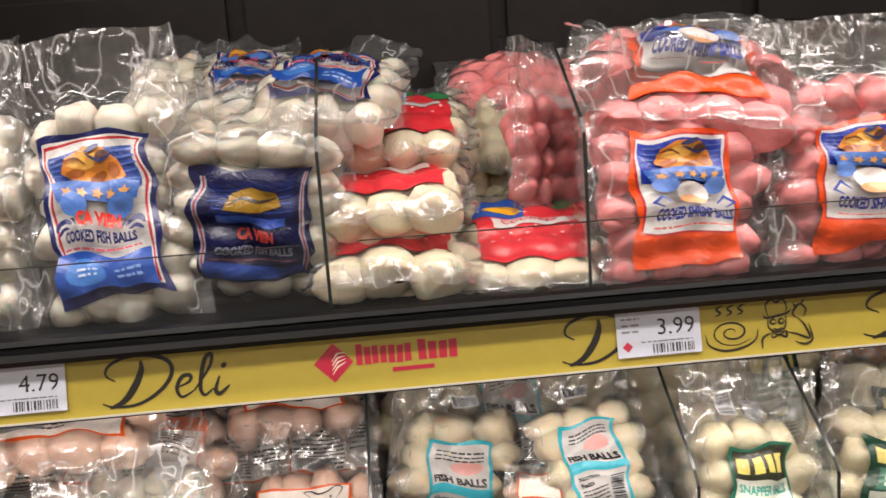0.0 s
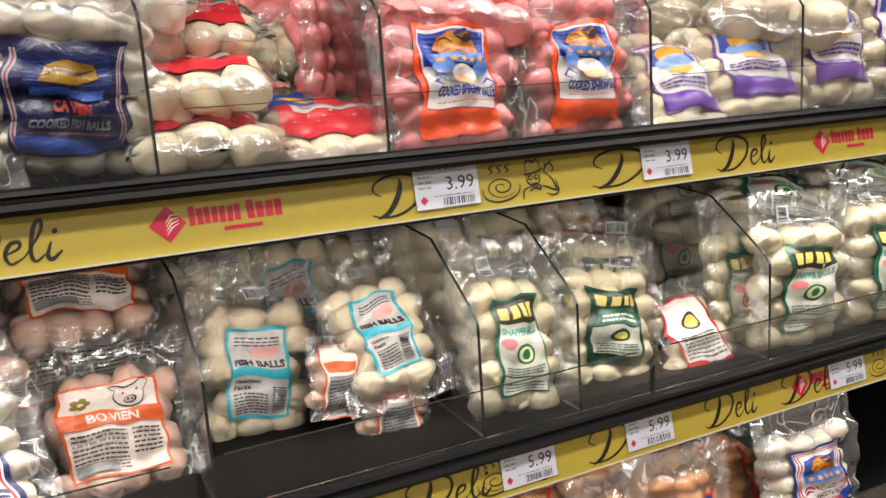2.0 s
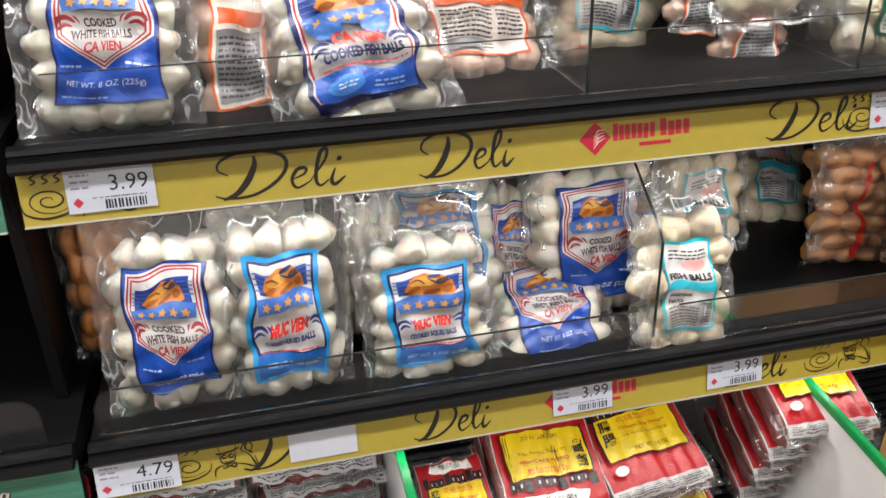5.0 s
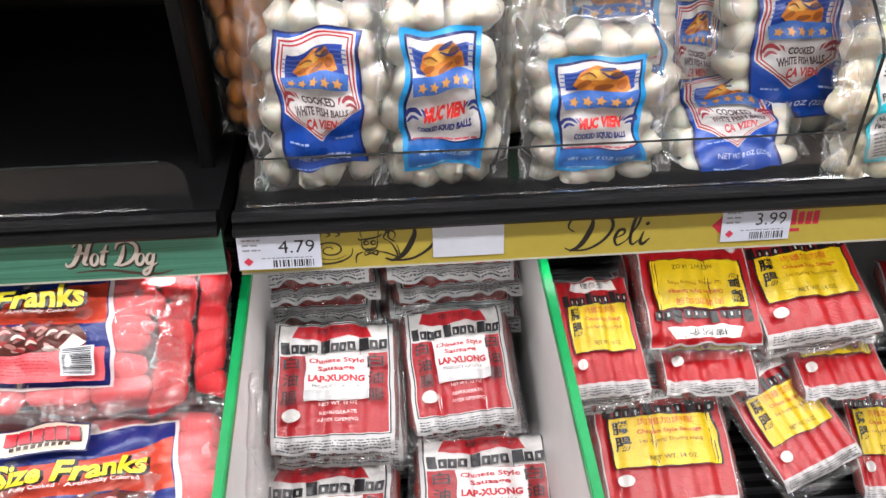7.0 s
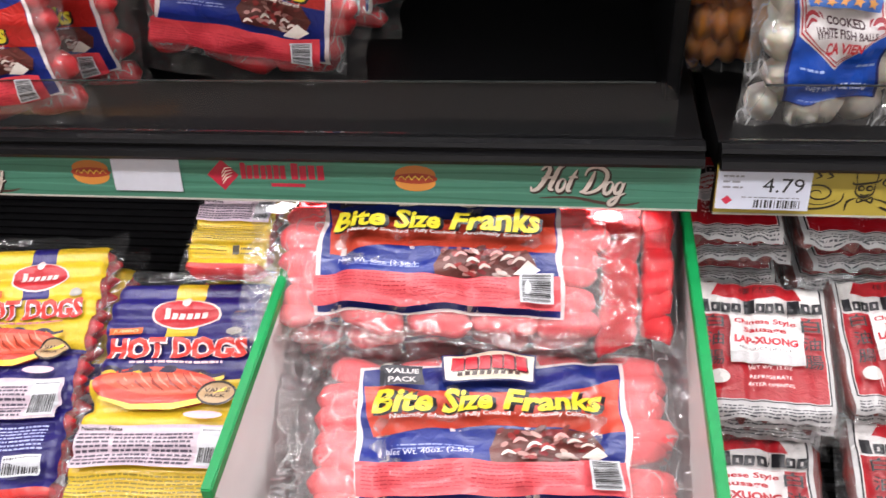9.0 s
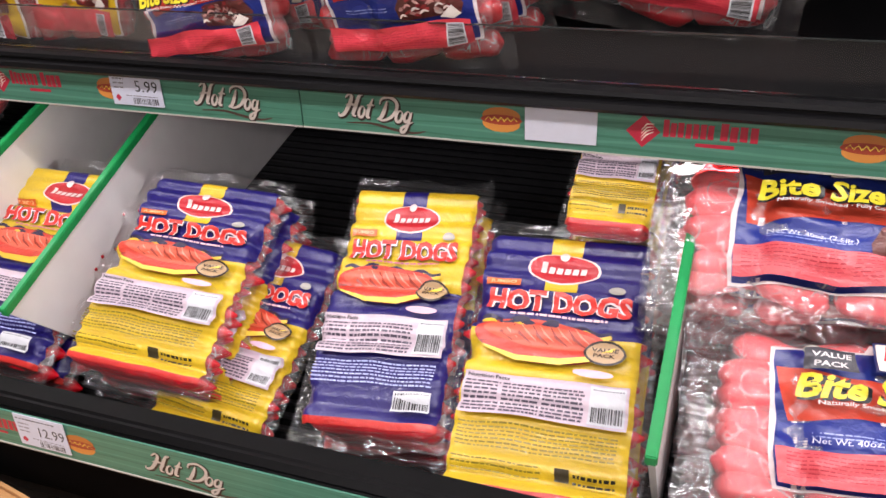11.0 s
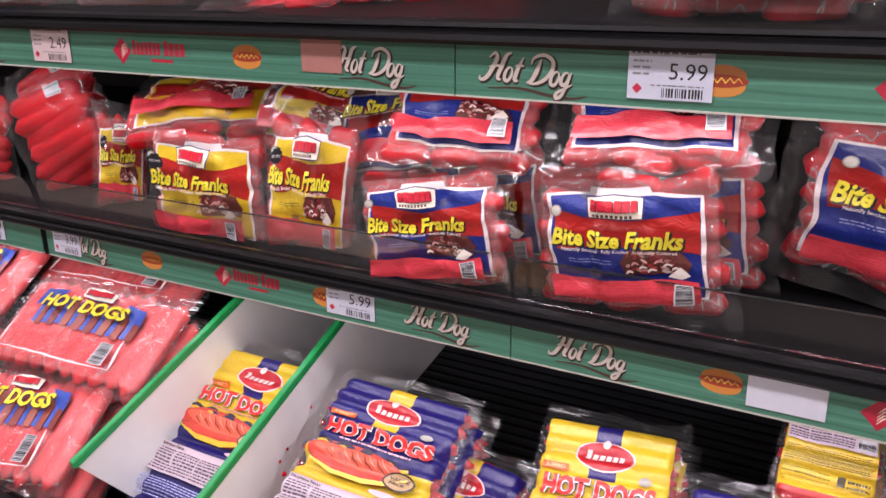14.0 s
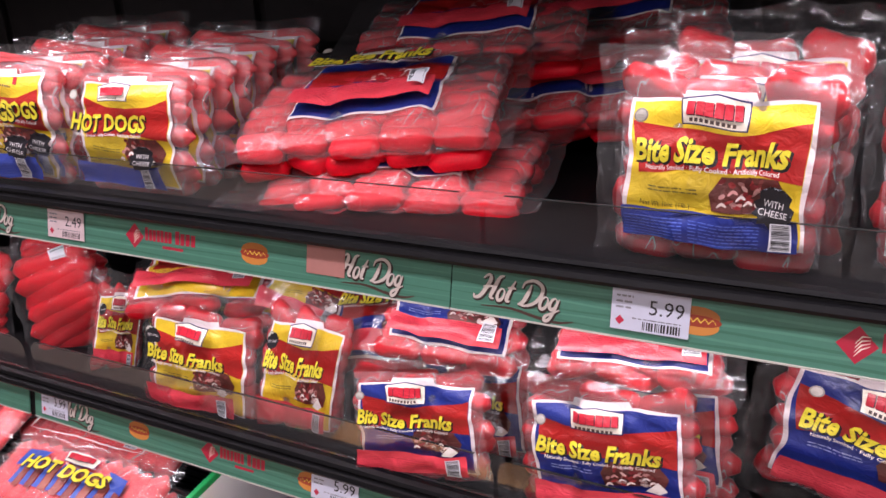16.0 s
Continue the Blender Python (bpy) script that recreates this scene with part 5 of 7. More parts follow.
def lap_yellow(a, w, h):
    """Red sausage packet with a yellow middle."""
    x, y = w / 2 * 0.94, h / 2 * 0.97
    a.rect(-x, -y, x, y, "bab6b4", 0.001)
    a.lines(-x * 0.92, -y * 0.97, x * 0.92, -y * 0.84, 4, "505056", 4, 0.45)
    a.rect(-x * 0.98, -y * 0.80, x * 0.98, y * 0.98, "a8161c", 0.001)
    a.poly([(-x * 0.55, y * 0.92), (x * 0.6, y * 0.92), (x * 0.7, y * 0.72), (x * 0.2, y * 0.76), (-x * 0.25, y * 0.70), (-x * 0.66, y * 0.76)], "efeae6")
    a.text("\u6a13\u7136\u91d1", 0, y * 0.84, x * 0.70, INK, y * 0.11)
    name_bars(a, x, y * 0.49, y * 0.68, "1c1416")
    a.rect(-x * 0.84, -y * 0.34, x * 0.84, y * 0.48, INK, 0.002)
    a.rect(-x * 0.81, -y * 0.325, x * 0.81, y * 0.465, "d8b812", 0.002)
    a.text("\u8089\u96de\u52a0\u8089\u7626", x * 0.08, y * 0.37, x * 0.86, "c03a1c", y * 0.12)
    a.text("Chinese Style Sausage", x * 0.10, y * 0.20, x * 0.98, "b23018", y * 0.085, bold=0.02)
    a.text("Lap Xuong Thuong Hang", x * 0.10, y * 0.06, x * 0.94, "7a2c14", y * 0.07)
    a.text("NET WT. 14 OZ", x * 0.10, -y * 0.20, x * 0.70, INK, y * 0.07)
    for k, ch in enumerate("\u81d8\u8178"):
        a.text(ch, -x * 0.64, y * (0.30 - 0.26 * k), x * 0.26, INK, y * 0.22, bold=0.02)
    a.oval(-x * 0.70, -y * 0.52, x * 0.13, y * 0.085, "cfc9c4", 16)


def face_plain(a, w, h):
    a.barcode(0.012, h / 2 - 0.012, 0.036, h / 2 + 0.004, 3)


BALL = dict(w=0.105, h=0.160, nx=4, ny=6, r=0.0165, flaps=(0.060, 0.016, 0.018), what="ball", layers=2)
BIG = dict(w=0.105, h=0.160, nx=3, ny=5, r=0.0175, flaps=(0.055, 0.020, 0.018), what="ball", layers=2)
SMALL = dict(w=0.080, h=0.085, nx=3, ny=3, r=0.0145, flaps=(0.030, 0.020, 0.008), what="ball")
NARROW = dict(w=0.075, h=0.150, nx=2, ny=4, r=0.020, flaps=(0.025, 0.012, 0.008), what="ball")
FRIED = dict(w=0.105, h=0.160, nx=4, ny=7, r=0.0135, flaps=(0.040, 0.014, 0.014), what="ball")
BEEF = dict(w=0.125, h=0.140, nx=4, ny=4, r=0.018, flaps=(0.050, 0.026, 0.020), what="ball")
FRANK = dict(w=0.150, h=0.130, nx=3, ny=7, r=0.0100, flaps=(0.026, 0.018, 0.016), what="frank", ratio=2.65, loose=2.6)
PILE = dict(w=0.260, h=0.165, nx=5, ny=9, r=0.0105, flaps=(0.022, 0.026, 0.030), what="frank", ratio=2.6, loose=2.8, layers=2, rise=0.010)
DOGS = dict(w=0.125, h=0.135, nx=1, ny=7, r=0.0105, flaps=(0.012, 0.012, 0.010), what="frank", ratio=5.8)
RAW = dict(DOGS, clear=True)
VALUE = dict(w=0.250, h=0.155, nx=5, ny=7, r=0.0115, flaps=(0.034, 0.026, 0.030), what="frank", ratio=2.25, loose=2.8)
LONG = dict(w=0.190, h=0.150, nx=10, ny=1, r=0.0105, flaps=(0.015, 0.015, 0.012), what="frank", ratio=7.2, upright=True)
RIB = dict(w=0.150, h=0.265, nx=1, ny=13, r=0.0100, flaps=(0.020, 0.016, 0.010), what="frank", ratio=7.3, layers=2)
LAP = dict(w=0.125, h=0.170, nx=7, ny=1, r=0.0090, flaps=(0.014, 0.010, 0.006), what="sausage", ratio=8.8, upright=True)

KINDS = {
    "white_shield": (BALL, "white", face_hex, "bag of white fish balls with a blue shield label", "fish balls"),
    "squid": (BALL, "white", face_squid, "bag of white squid balls with a sky-blue framed label", "squid balls"),
    "cooked": (BALL, "white", face_cooked, "bag of white fish balls with a navy and red label", "fish balls"),
    "navy": (BALL, "white", face_navy, "bag of fish balls, dark navy label with painted shade", "fish balls"),
    "plain": (BALL, "white", face_plain, "clear bag of white fish balls, back side up", "fish balls"),
    "cream": (BIG, "cream", face_plain, "clear bag of cream fish balls, back side up", "fish balls"),
    "pink": (BALL, "pink", face_pink, "bag of pink shrimp balls with an orange framed label", "shrimp balls"),
    "pink_back": (BALL, "pink", face_plain, "clear bag of pink shrimp balls, back side up", "shrimp balls"),
    "purple": (BIG, "cream", face_purple, "bag of cream fish balls with a violet-footed label", "fish balls"),
    "red": (BIG, "cream", face_red, "bag of cream fish balls with a red label", "fish balls"),
    "teal": (BIG, "cream", face_teal, "bag of cream fish balls with a turquoise framed label", "fish balls"),
    "beef": (BEEF, "beige", face_beef, "bag of pale beef balls with an orange band", "beef balls"),
    "beef_narrow": (NARROW, "beige", face_beef_narrow, "narrow bag of pale beef balls with a grey print panel", "beef balls"),
    "beef_small": (SMALL, "beige", face_beef_narrow, "folded small bag of pale meat balls with orange print", "meat balls"),
    "snapper": (BIG, "flecked", face_snapper, "bag of flecked fish balls with a green and gold label", "fish balls"),
    "dark_green": (BIG, "flecked", face_dark_green, "bag of flecked fish balls with a dark green label", "fish balls"),
    "red_small": (SMALL, "cream", face_red_small, "small bag of fish balls with a red and white label", "fish balls"),
    "tan": (FRIED, "tan", face_tan, "bag of fried tan fish balls with a red strip", "fried fish balls"),
    "tan_blue": (FRIED, "tan", face_tan_blue, "bag of fried tan fish balls with a blue label", "fried fish balls"),
    "orange": (BALL, "orange", face_plain, "bag of fried orange tempura pieces", "tempura"),
    "franks_blue": (FRANK, "red", franks_face("20307c", "24358a", "d0404a"), "bag of red bite-size franks with a blue label", "franks"),
    "franks_pile": (PILE, "red", franks_face("20307c", "24358a", "d0404a", w2=0.074, h2=0.052), "large bag of red bite-size franks lying flat, blue label", "franks"),
    "franks_hot": (FRANK, "red", franks_face("dcbb28", "dfc032", "d0404a", hot=True), "bag of red-hot bite-size franks with a yellow label", "franks"),
    "franks_cheese": (FRANK, "red", franks_face("dcbb28", "dfc032", "20307c", cheese=True), "bag of cheese bite-size franks, yellow and blue label", "franks"),
    "dogs_cheese": (DOGS, "rose", franks_face("dcbb28", "dfc032", "3a4fae", cheese=True, words="HOT DOGS", w2=0.050, h2=0.056), "bag of cheese hot dogs, yellow and blue label", "hot dogs"),
    "franks_value": (VALUE, "salmon", franks_face("20307c", "24358a", "dc5a60", value=True, w2=0.092, h2=0.066), "large value bag of bite-size franks, blue label", "franks"),
    "long_dogs": (LONG, "rose", face_long_dogs, "flat pack of pink hot dogs with a blue and red label", "hot dogs"),
    "red_dogs": (RAW, "red", face_plain, "clear pack of bright red hot dogs", "hot dogs"),
    "rib_yellow": (RIB, "red", ribbed_face(YELLOW, "231c66"), "ribbed hot dog pack, yellow above and violet below", "hot dogs"),
    "rib_violet": (RIB, "red", ribbed_face("231c66", YELLOW, flip=True), "ribbed hot dog pack, violet above and yellow below", "hot dogs"),
    "lap_white": (LAP, "dark", lap_white, "red and white packet of Chinese style sausage", "sausage packet"),
    "lap_yellow": (LAP, "dark", lap_yellow, "red packet of Chinese style sausage, yellow panel", "sausage packet"),
}
BUILT = {}


def hug(w, h, r, flaps, poses, spec, bend, taut):
    """Height of a vacuum film over the pieces, as a function of u and v: a skin that rests on them and spans the gaps."""
    top, bottom, side = flaps
    x0, x1, y0, y1 = -w / 2 - side, w / 2 + side, -h / 2 - bottom, h / 2 + top
    nu, nv = max(8, round((x1 - x0) / 0.0022)), max(8, round((y1 - y0) / 0.0022))
    us, vs = np.linspace(x0, x1, nu), np.linspace(y0, y1, nv)
    gu, gv = np.meshgrid(us, vs)
    floor = -1.5 * r - 0.004 * np.abs(np.sin(gu * 60))
    rest = floor.copy()
    ratio = spec.get("ratio", 0)
    for _, m in poses:
        loc, rot, sc = m.decompose()
        a = rot.to_euler().z
        c, s = math.cos(a), math.sin(a)
        du, dv = (gu - loc.x) * c + (gv - loc.y) * s, (gv - loc.y) * c - (gu - loc.x) * s
        if ratio:
            du = np.maximum(np.abs(du) - (ratio - 1) * sc.x, 0)
        q = 1 - (du / (sc.x * 1.04)) ** 2 - (dv / (sc.y * 1.04)) ** 2
        rest = np.where(q > 0, np.maximum(rest, loc.z + sc.z * 1.05 * np.sqrt(np.maximum(q, 0))), rest)
    z = rest.copy()
    for _ in range(taut):
        p = np.pad(z, 1, mode="edge")
        z = np.maximum(rest, (p[:-2, 1:-1] + p[2:, 1:-1] + p[1:-1, :-2] + p[1:-1, 2:]) / 4)
    rows = z.tolist()

    def height(u, v):
        a, b = (u - x0) / (x1 - x0) * (nu - 1), (v - y0) / (y1 - y0) * (nv - 1)
        a, b = min(max(a, 0), nu - 1.001), min(max(b, 0), nv - 1.001)
        i, j = int(a), int(b)
        a, b = a - i, b - j
        return (rows[j][i] * (1 - a) + rows[j][i + 1] * a) * (1 - b) + (rows[j + 1][i] * (1 - a) + rows[j + 1][i + 1] * a) * b
    return height


def built(kind, variant):
    """The meshes of one kind of pack: film, print, and the pose of each piece inside."""
    if (kind, variant) in BUILT:
        return BUILT[kind, variant]
    spec, flesh, draw, _, _ = KINDS[kind]
    w, h, nx, ny, r = spec["w"], spec["h"], spec["nx"], spec["ny"], spec["r"]
    rng = random.Random(kind + str(variant))
    balls = spec["what"] == "ball"
    full = spec in (RIB, LAP)
    seed, soft = rng.uniform(0, 90), (0.45 if full or spec is LONG else 1.0)
    bow_u, bow_v = rng.uniform(0.004, 0.012) * soft, rng.uniform(0.003, 0.014) * soft

    def bend(u, v):
        return -bow_u * (2 * u / w) ** 2 - bow_v * (2 * v / h) ** 2 + soft * (0.007 * noise.noise((u * 10, v * 10, seed)) + 0.0035 * noise.noise((u * 30, v * 30, seed)))

    poses, front = [], []
    for layer in range(spec.get("layers", 1)):
        inner = 1 if balls and layer else 0      # a second layer sits in the gaps of the first
        for j in range(ny - inner):
            for i in range(nx - inner):
                u, v = (i + 0.5 + inner / 2) / nx - 0.5, (j + 0.5 + inner / 2) / ny - 0.5
                jit = (0.05 if spec is LONG else 0.55 if spec in (FRANK, VALUE, PILE) else 0.30) * r
                if balls and nx > 2:
                    u += (0.20 / nx) * (1 if j % 2 else -1) * (0.5 + 0.5 * rng.random())
                grow = rng.uniform(0.94, 1.16)
                loc = (u * w + rng.uniform(-jit, jit), v * h + rng.uniform(-jit, jit), -r * ((1.22 if balls else 1.05) + (1.0 if balls else 1.75) * layer) - rng.uniform(0, 0.15) * r + bend(u * w, v * h))
                if balls:
                    m = Matrix.LocRotScale(loc, Euler((rng.uniform(-0.4, 0.4), rng.uniform(-0.4, 0.4), rng.choice((0, math.pi)) + rng.uniform(-0.45, 0.45))), (w / nx / 2 * 1.36 * grow, h / ny / 2 * 1.36 * grow, r * 1.10 * grow))
                    poses.append((piece(spec["what"], flesh, rng.randint(0, 3)), m))
                else:
                    turn = math.pi / 2 if spec.get("upright") else 0.0
                    k = rng.uniform(0.96, 1.10)
                    straight = full or spec is LONG
                    m = Matrix.LocRotScale(loc, Euler((0, 0, turn + rng.uniform(-0.16, 0.16) * (0.15 if straight else spec.get("loose", 1.0)))), (r * k, r * rng.uniform(1.0, 1.12) if straight else r * rng.uniform(1.15, 1.45), r * rng.uniform(0.9, 1.1)))
                    poses.append((piece(spec["what"], flesh, rng.randint(0, 3), spec["ratio"]), m))
                if not layer:
                    front.append(poses[-1])
    height = hug(w, h, r, spec["flaps"], front, spec, bend, 7 if balls else 3 if full else 34)
    laid = hug(w, h, r, spec["flaps"], front, spec, bend, 12 if balls else 4 if full else 18)
    top, bottom, side = spec["flaps"]
    skin = FILM if balls else PALE_FILM if spec is VALUE else TIGHT_FILM
    film = film_mesh(height, w, h, top, bottom, side, r, seed, 1.0 if balls else 1.7 if spec is VALUE else 0.7 if not full else 0.5, skin, CLING_FILM if balls else CLING_PALE if skin is PALE_FILM else CLING_CLEAR if spec.get("clear") else CLING_RED)
    wide = draw in (face_hex, face_squid, face_cooked)
    a = Art(laid, 0.0016 if balls else 0.0014, 0.0026, warp=seed, gap=0.00026, scale=(1.06, 1.03) if wide else (1.0, 1.0), wobble=0.0080 if balls else 0.0022 if full or spec is LONG else 0.0045)
    a.rise = spec.get("rise", 0.0)
    draw(a, w, h)
    BUILT[kind, variant] = film, a.mesh(), poses
    return BUILT[kind, variant]


def pack(kind, at, size, lean, yaw=0.0, roll=0.0, variant=0):
    """A pack whose front middle is at that point. lean: degrees by which its top leans back; roll: turned to its left."""
    spec, _, _, label, category = KINDS[kind]
    film, printed, poses = built(kind, variant)
    turn = Matrix.Rotation(radians(yaw), 4, "Z") @ Matrix.Rotation(radians(90 - lean), 4, "X") @ Matrix.Rotation(radians(roll), 4, "Z")
    sx, sy = size[0] / spec["w"], size[1] / spec["h"]
    m = Matrix.Translation(at) @ turn @ Matrix.Diagonal((sx, sy, (sx + sy) / 2, 1))
    root = thing(category.replace(" ", "_") + "_pack", label, category, category + " on show")
    half = Matrix.Translation((0, spec["h"] / 2, 0))
    root.matrix_basis = m @ Matrix.Translation((0, -spec["h"] / 2, 0))
    link_mesh("film", film, root, half, "crinkled clear plastic film")
    link_mesh("label", printed, root, half, "printed label")
    for data, pm in poses:
        link_mesh(spec["what"], data, root, half @ pm)
    return root

# ---- guards and dividers ----
DECK_RAIL, DECK_Y = 0.538, 0.387
for gx, gy, gz, rise in ((-1.6465, 0.44, 0.616, 0.12), (-1.498, 0.465, 0.592, 0.17), (-0.862, 0.409, 0.644, 0.085), (-0.522, 0.41, 0.650, 0.085), (-0.246, 0.41, 0.652, 0.085), (0.215, 0.41, 0.652, 0.085)):
    bin_divider(gx, gy, gz, rise)
for gz in (SHELF_A, SHELF_B):
    for g0, g1 in ((-0.505, -0.098), (-0.096, 0.362), (0.366, 0.80), (0.81, 1.25)):
        lip(gz, g0 + 0.002, g1 - 0.002, 0.048)
for g0, g1 in ((-0.505, 0.0), (0.006, 0.62), (0.63, 1.25)):
    lip(SHELF_C, g0, g1, 0.045)
for gz in (SHELF_B - 0.002, SHELF_C + 0.002):
    for g0, g1 in ((-2.60, -1.90), (-1.885, -1.22), (-1.215, -0.546)):
        lip(gz, g0, g1, 0.045)
for gx, gz in ((-0.099, SHELF_A), (0.086, SHELF_A), (0.364, SHELF_A), (0.569, SHELF_A), (-0.085, SHELF_B), (0.165, SHELF_B), (0.276, SHELF_B), (0.536, SHELF_B), (0.003, SHELF_C)):
    divider(gx, gz)

# ---- prints on the rails ----
strip(JOINT + 0.006, RIGHT_END - 0.005, SHELF_A, "b3a03e", [("deli", -0.2135, -0.0205, 0.0790), ("mark", -0.0615, -0.0205, 0.1030), ("deli", 0.1025, -0.0205, 0.0810), ("bowl", 0.1810, -0.0205, 0.0300), ("deli", 0.3350, -0.0205, 0.1080), ("deli", 0.4685, -0.0205, 0.0750), ("mark", 0.6160, -0.0205, 0.1000), ("deli", -0.4000, -0.0205, 0.0850), ("deli", 0.8000, -0.0205, 0.0850), ("mark", 1.0000, -0.0205, 0.1100)], FRONT)
strip(JOINT + 0.006, RIGHT_END - 0.005, SHELF_B, "b3a03e", [("bowl", -0.4940, -0.0205, 0.0300), ("deli", -0.3335, -0.0205, 0.0890), ("deli", -0.1905, -0.0205, 0.0710), ("mark", -0.0470, -0.0205, 0.1000), ("deli", 0.1150, -0.0205, 0.0820), ("bowl", 0.1640, -0.0205, 0.0300), ("deli", 0.3160, -0.0205, 0.0860), ("deli", 0.4595, -0.0205, 0.0710), ("mark", 0.5980, -0.0205, 0.0920), ("deli", 0.5800, -0.0205, 0.0850), ("bowl", 0.7000, -0.0205, 0.0300), ("mark", 0.8500, -0.0205, 0.1100)], FRONT)
strip(JOINT + 0.006, RIGHT_END - 0.005, SHELF_C, "b3a03e", [("bowl", -0.4380, -0.0205, 0.0300), ("deli", -0.3525, -0.0205, 0.0730), ("deli", -0.2030, -0.0205, 0.0680), ("mark", -0.0645, -0.0205, 0.0970), ("deli", 0.1090, -0.0205, 0.0680), ("bowl", 0.1850, -0.0205, 0.0300), ("deli", 0.3200, -0.0205, 0.0920), ("mark", 0.4200, -0.0205, 0.1100), ("deli", 0.6000, -0.0205, 0.0850)], FRONT)
strip(-1.2154, JOINT - 0.006, SHELF_C + 0.002, "45806a", [("dog", -0.6135, -0.0205, 0.0735), ("bun", -0.7460, -0.0205, 0.0300), ("mark", -0.8690, -0.0205, 0.1040), ("bun", -1.0250, -0.0205, 0.0300), ("dog", -1.1380, -0.0205, 0.0725)], FRONT, label="green printed price strip with hot dog lettering")
strip(-1.878, -1.2166, SHELF_C + 0.002, "45806a", [("dog", -1.2920, -0.0205, 0.0725), ("bun", -1.4290, -0.0205, 0.0300), ("mark", -1.5370, -0.0205, 0.0980), ("bun", -1.6860, -0.0205, 0.0300), ("dog", -1.7930, -0.0205, 0.0614)], FRONT, label="green printed price strip with hot dog lettering")
strip(LEFT_END + 0.01, -1.89, SHELF_C + 0.002, "45806a", [("dog", -2.1500, -0.0205, 0.0800), ("bun", -2.3000, -0.0205, 0.0300)], FRONT, label="green printed price strip with hot dog lettering")
strip(-1.2424000000000002, JOINT - 0.006, SHELF_B - 0.002, "45806a", [("dog", -1.1785, -0.0205, 0.0772), ("bun", -1.0360, -0.0205, 0.0300), ("mark", -0.9065, -0.0205, 0.0710), ("bun", -0.7200, -0.0205, 0.0300), ("dog", -0.6000, -0.0205, 0.0900)], FRONT, label="green printed price strip with hot dog lettering")
strip(LEFT_END + 0.01, -1.2436, SHELF_B - 0.002, "45806a", [("dog", -1.3235, -0.0205, 0.0735), ("bun", -1.4600, -0.0205, 0.0300), ("mark", -1.5860, -0.0205, 0.1040), ("dog", -1.8590, -0.0205, 0.0744), ("bun", -2.0500, -0.0205, 0.0300), ("mark", -2.3000, -0.0205, 0.1100)], FRONT, label="green printed price strip with hot dog lettering")
strip(LEFT_END + 0.01, -1.06, DECK_RAIL, "45806a", [("bun", -1.6370, -0.0205, 0.0300), ("mark", -1.4985, -0.0205, 0.0970), ("bun", -1.3790, -0.0205, 0.0300), ("dog", -1.2600, -0.0205, 0.0837), ("dog", -1.8000, -0.0205, 0.0900)], DECK_Y, label="green printed price strip with hot dog lettering")
strip(-1.0588, JOINT, DECK_RAIL, "45806a", [("dog", -0.9500, -0.0205, 0.0900), ("bun", -0.8000, -0.0205, 0.0300), ("mark", -0.6500, -0.0205, 0.1100)], DECK_Y, label="green printed price strip with hot dog lettering")
strip(JOINT + 0.002, RIGHT_END - 0.005, DECK_RAIL, "b3a03e", [("deli", -0.3500, -0.0205, 0.0850), ("mark", -0.1500, -0.0205, 0.1100), ("deli", 0.2000, -0.0205, 0.0850)], DECK_Y)
price_tag("4.79", -0.3390, SHELF_A, FRONT, 0.06)
price_tag("3.99", 0.0980, SHELF_A, FRONT, 0.06)
price_tag("3.99", 0.3350, SHELF_A, FRONT, 0.06)
price_tag("3.99", -0.4820, SHELF_B, FRONT, 0.06)
price_tag("5.99", 0.1710, SHELF_B, FRONT, 0.06)
price_tag("5.99", 0.3170, SHELF_B, FRONT, 0.06)
price_tag("5.99", 0.6120, SHELF_B, FRONT, 0.06)
price_tag("4.79", -0.5130, SHELF_C, FRONT - 0.004, 0.068, turn=-0.6)
price_tag("", -0.3520, SHELF_C, FRONT, 0.06, blank=True, tint="cfd2dc")
price_tag("3.99", -0.1050, SHELF_C, FRONT, 0.06)
price_tag("3.99", 0.0560, SHELF_C, FRONT, 0.06)
price_tag("", -1.0040, SHELF_C + 0.002, FRONT, 0.06, blank=True, tint="cfd2dc")
price_tag("5.99", -1.4270, SHELF_C + 0.002, FRONT, 0.06)
price_tag("3.99", -1.8620, SHELF_C + 0.002, FRONT, 0.05)
price_tag("5.59", -2.0240, SHELF_C + 0.002, FRONT, 0.06)
price_tag("5.99", -1.1010, SHELF_B - 0.002, FRONT, 0.06)
price_tag("2.49", -1.7620, SHELF_B - 0.002, FRONT, 0.06, tint="d9c4c4")
price_tag("", -1.3960, SHELF_B - 0.006, FRONT, 0.043, 0.028, blank=True, tint="b07a70")
price_tag("12.99", -1.4520, DECK_RAIL, DECK_Y, 0.06)
price_tag("20.99", -1.7520, DECK_RAIL, DECK_Y, 0.06)

def paper_slip(x, y, z, turn):
    """A small white slip lying on a shelf plate, one corner lifted."""
    bm = box(-0.013, 0.013, -0.006, 0.006, 0.0002, 0.0008)
    bmesh.ops.subdivide_edges(bm, edges=bm.edges[:], cuts=2, use_grid_fill=True)
    for v in bm.verts:
        v.co.z += 0.002 * max(0.0, v.co.x / 0.013 + v.co.y / 0.006 - 0.9)
    ob = link_mesh("paper_slip", mesh_of("paper_slip", bm, paper("e4e4e2")), None, pose(x, y, z, 0, 0, turn))
    return tagged(ob, "small white paper slip lying on the black shelf", "paper slip")


paper_slip(-0.0445, 0.7105, SHELF_A + RISE, -4)

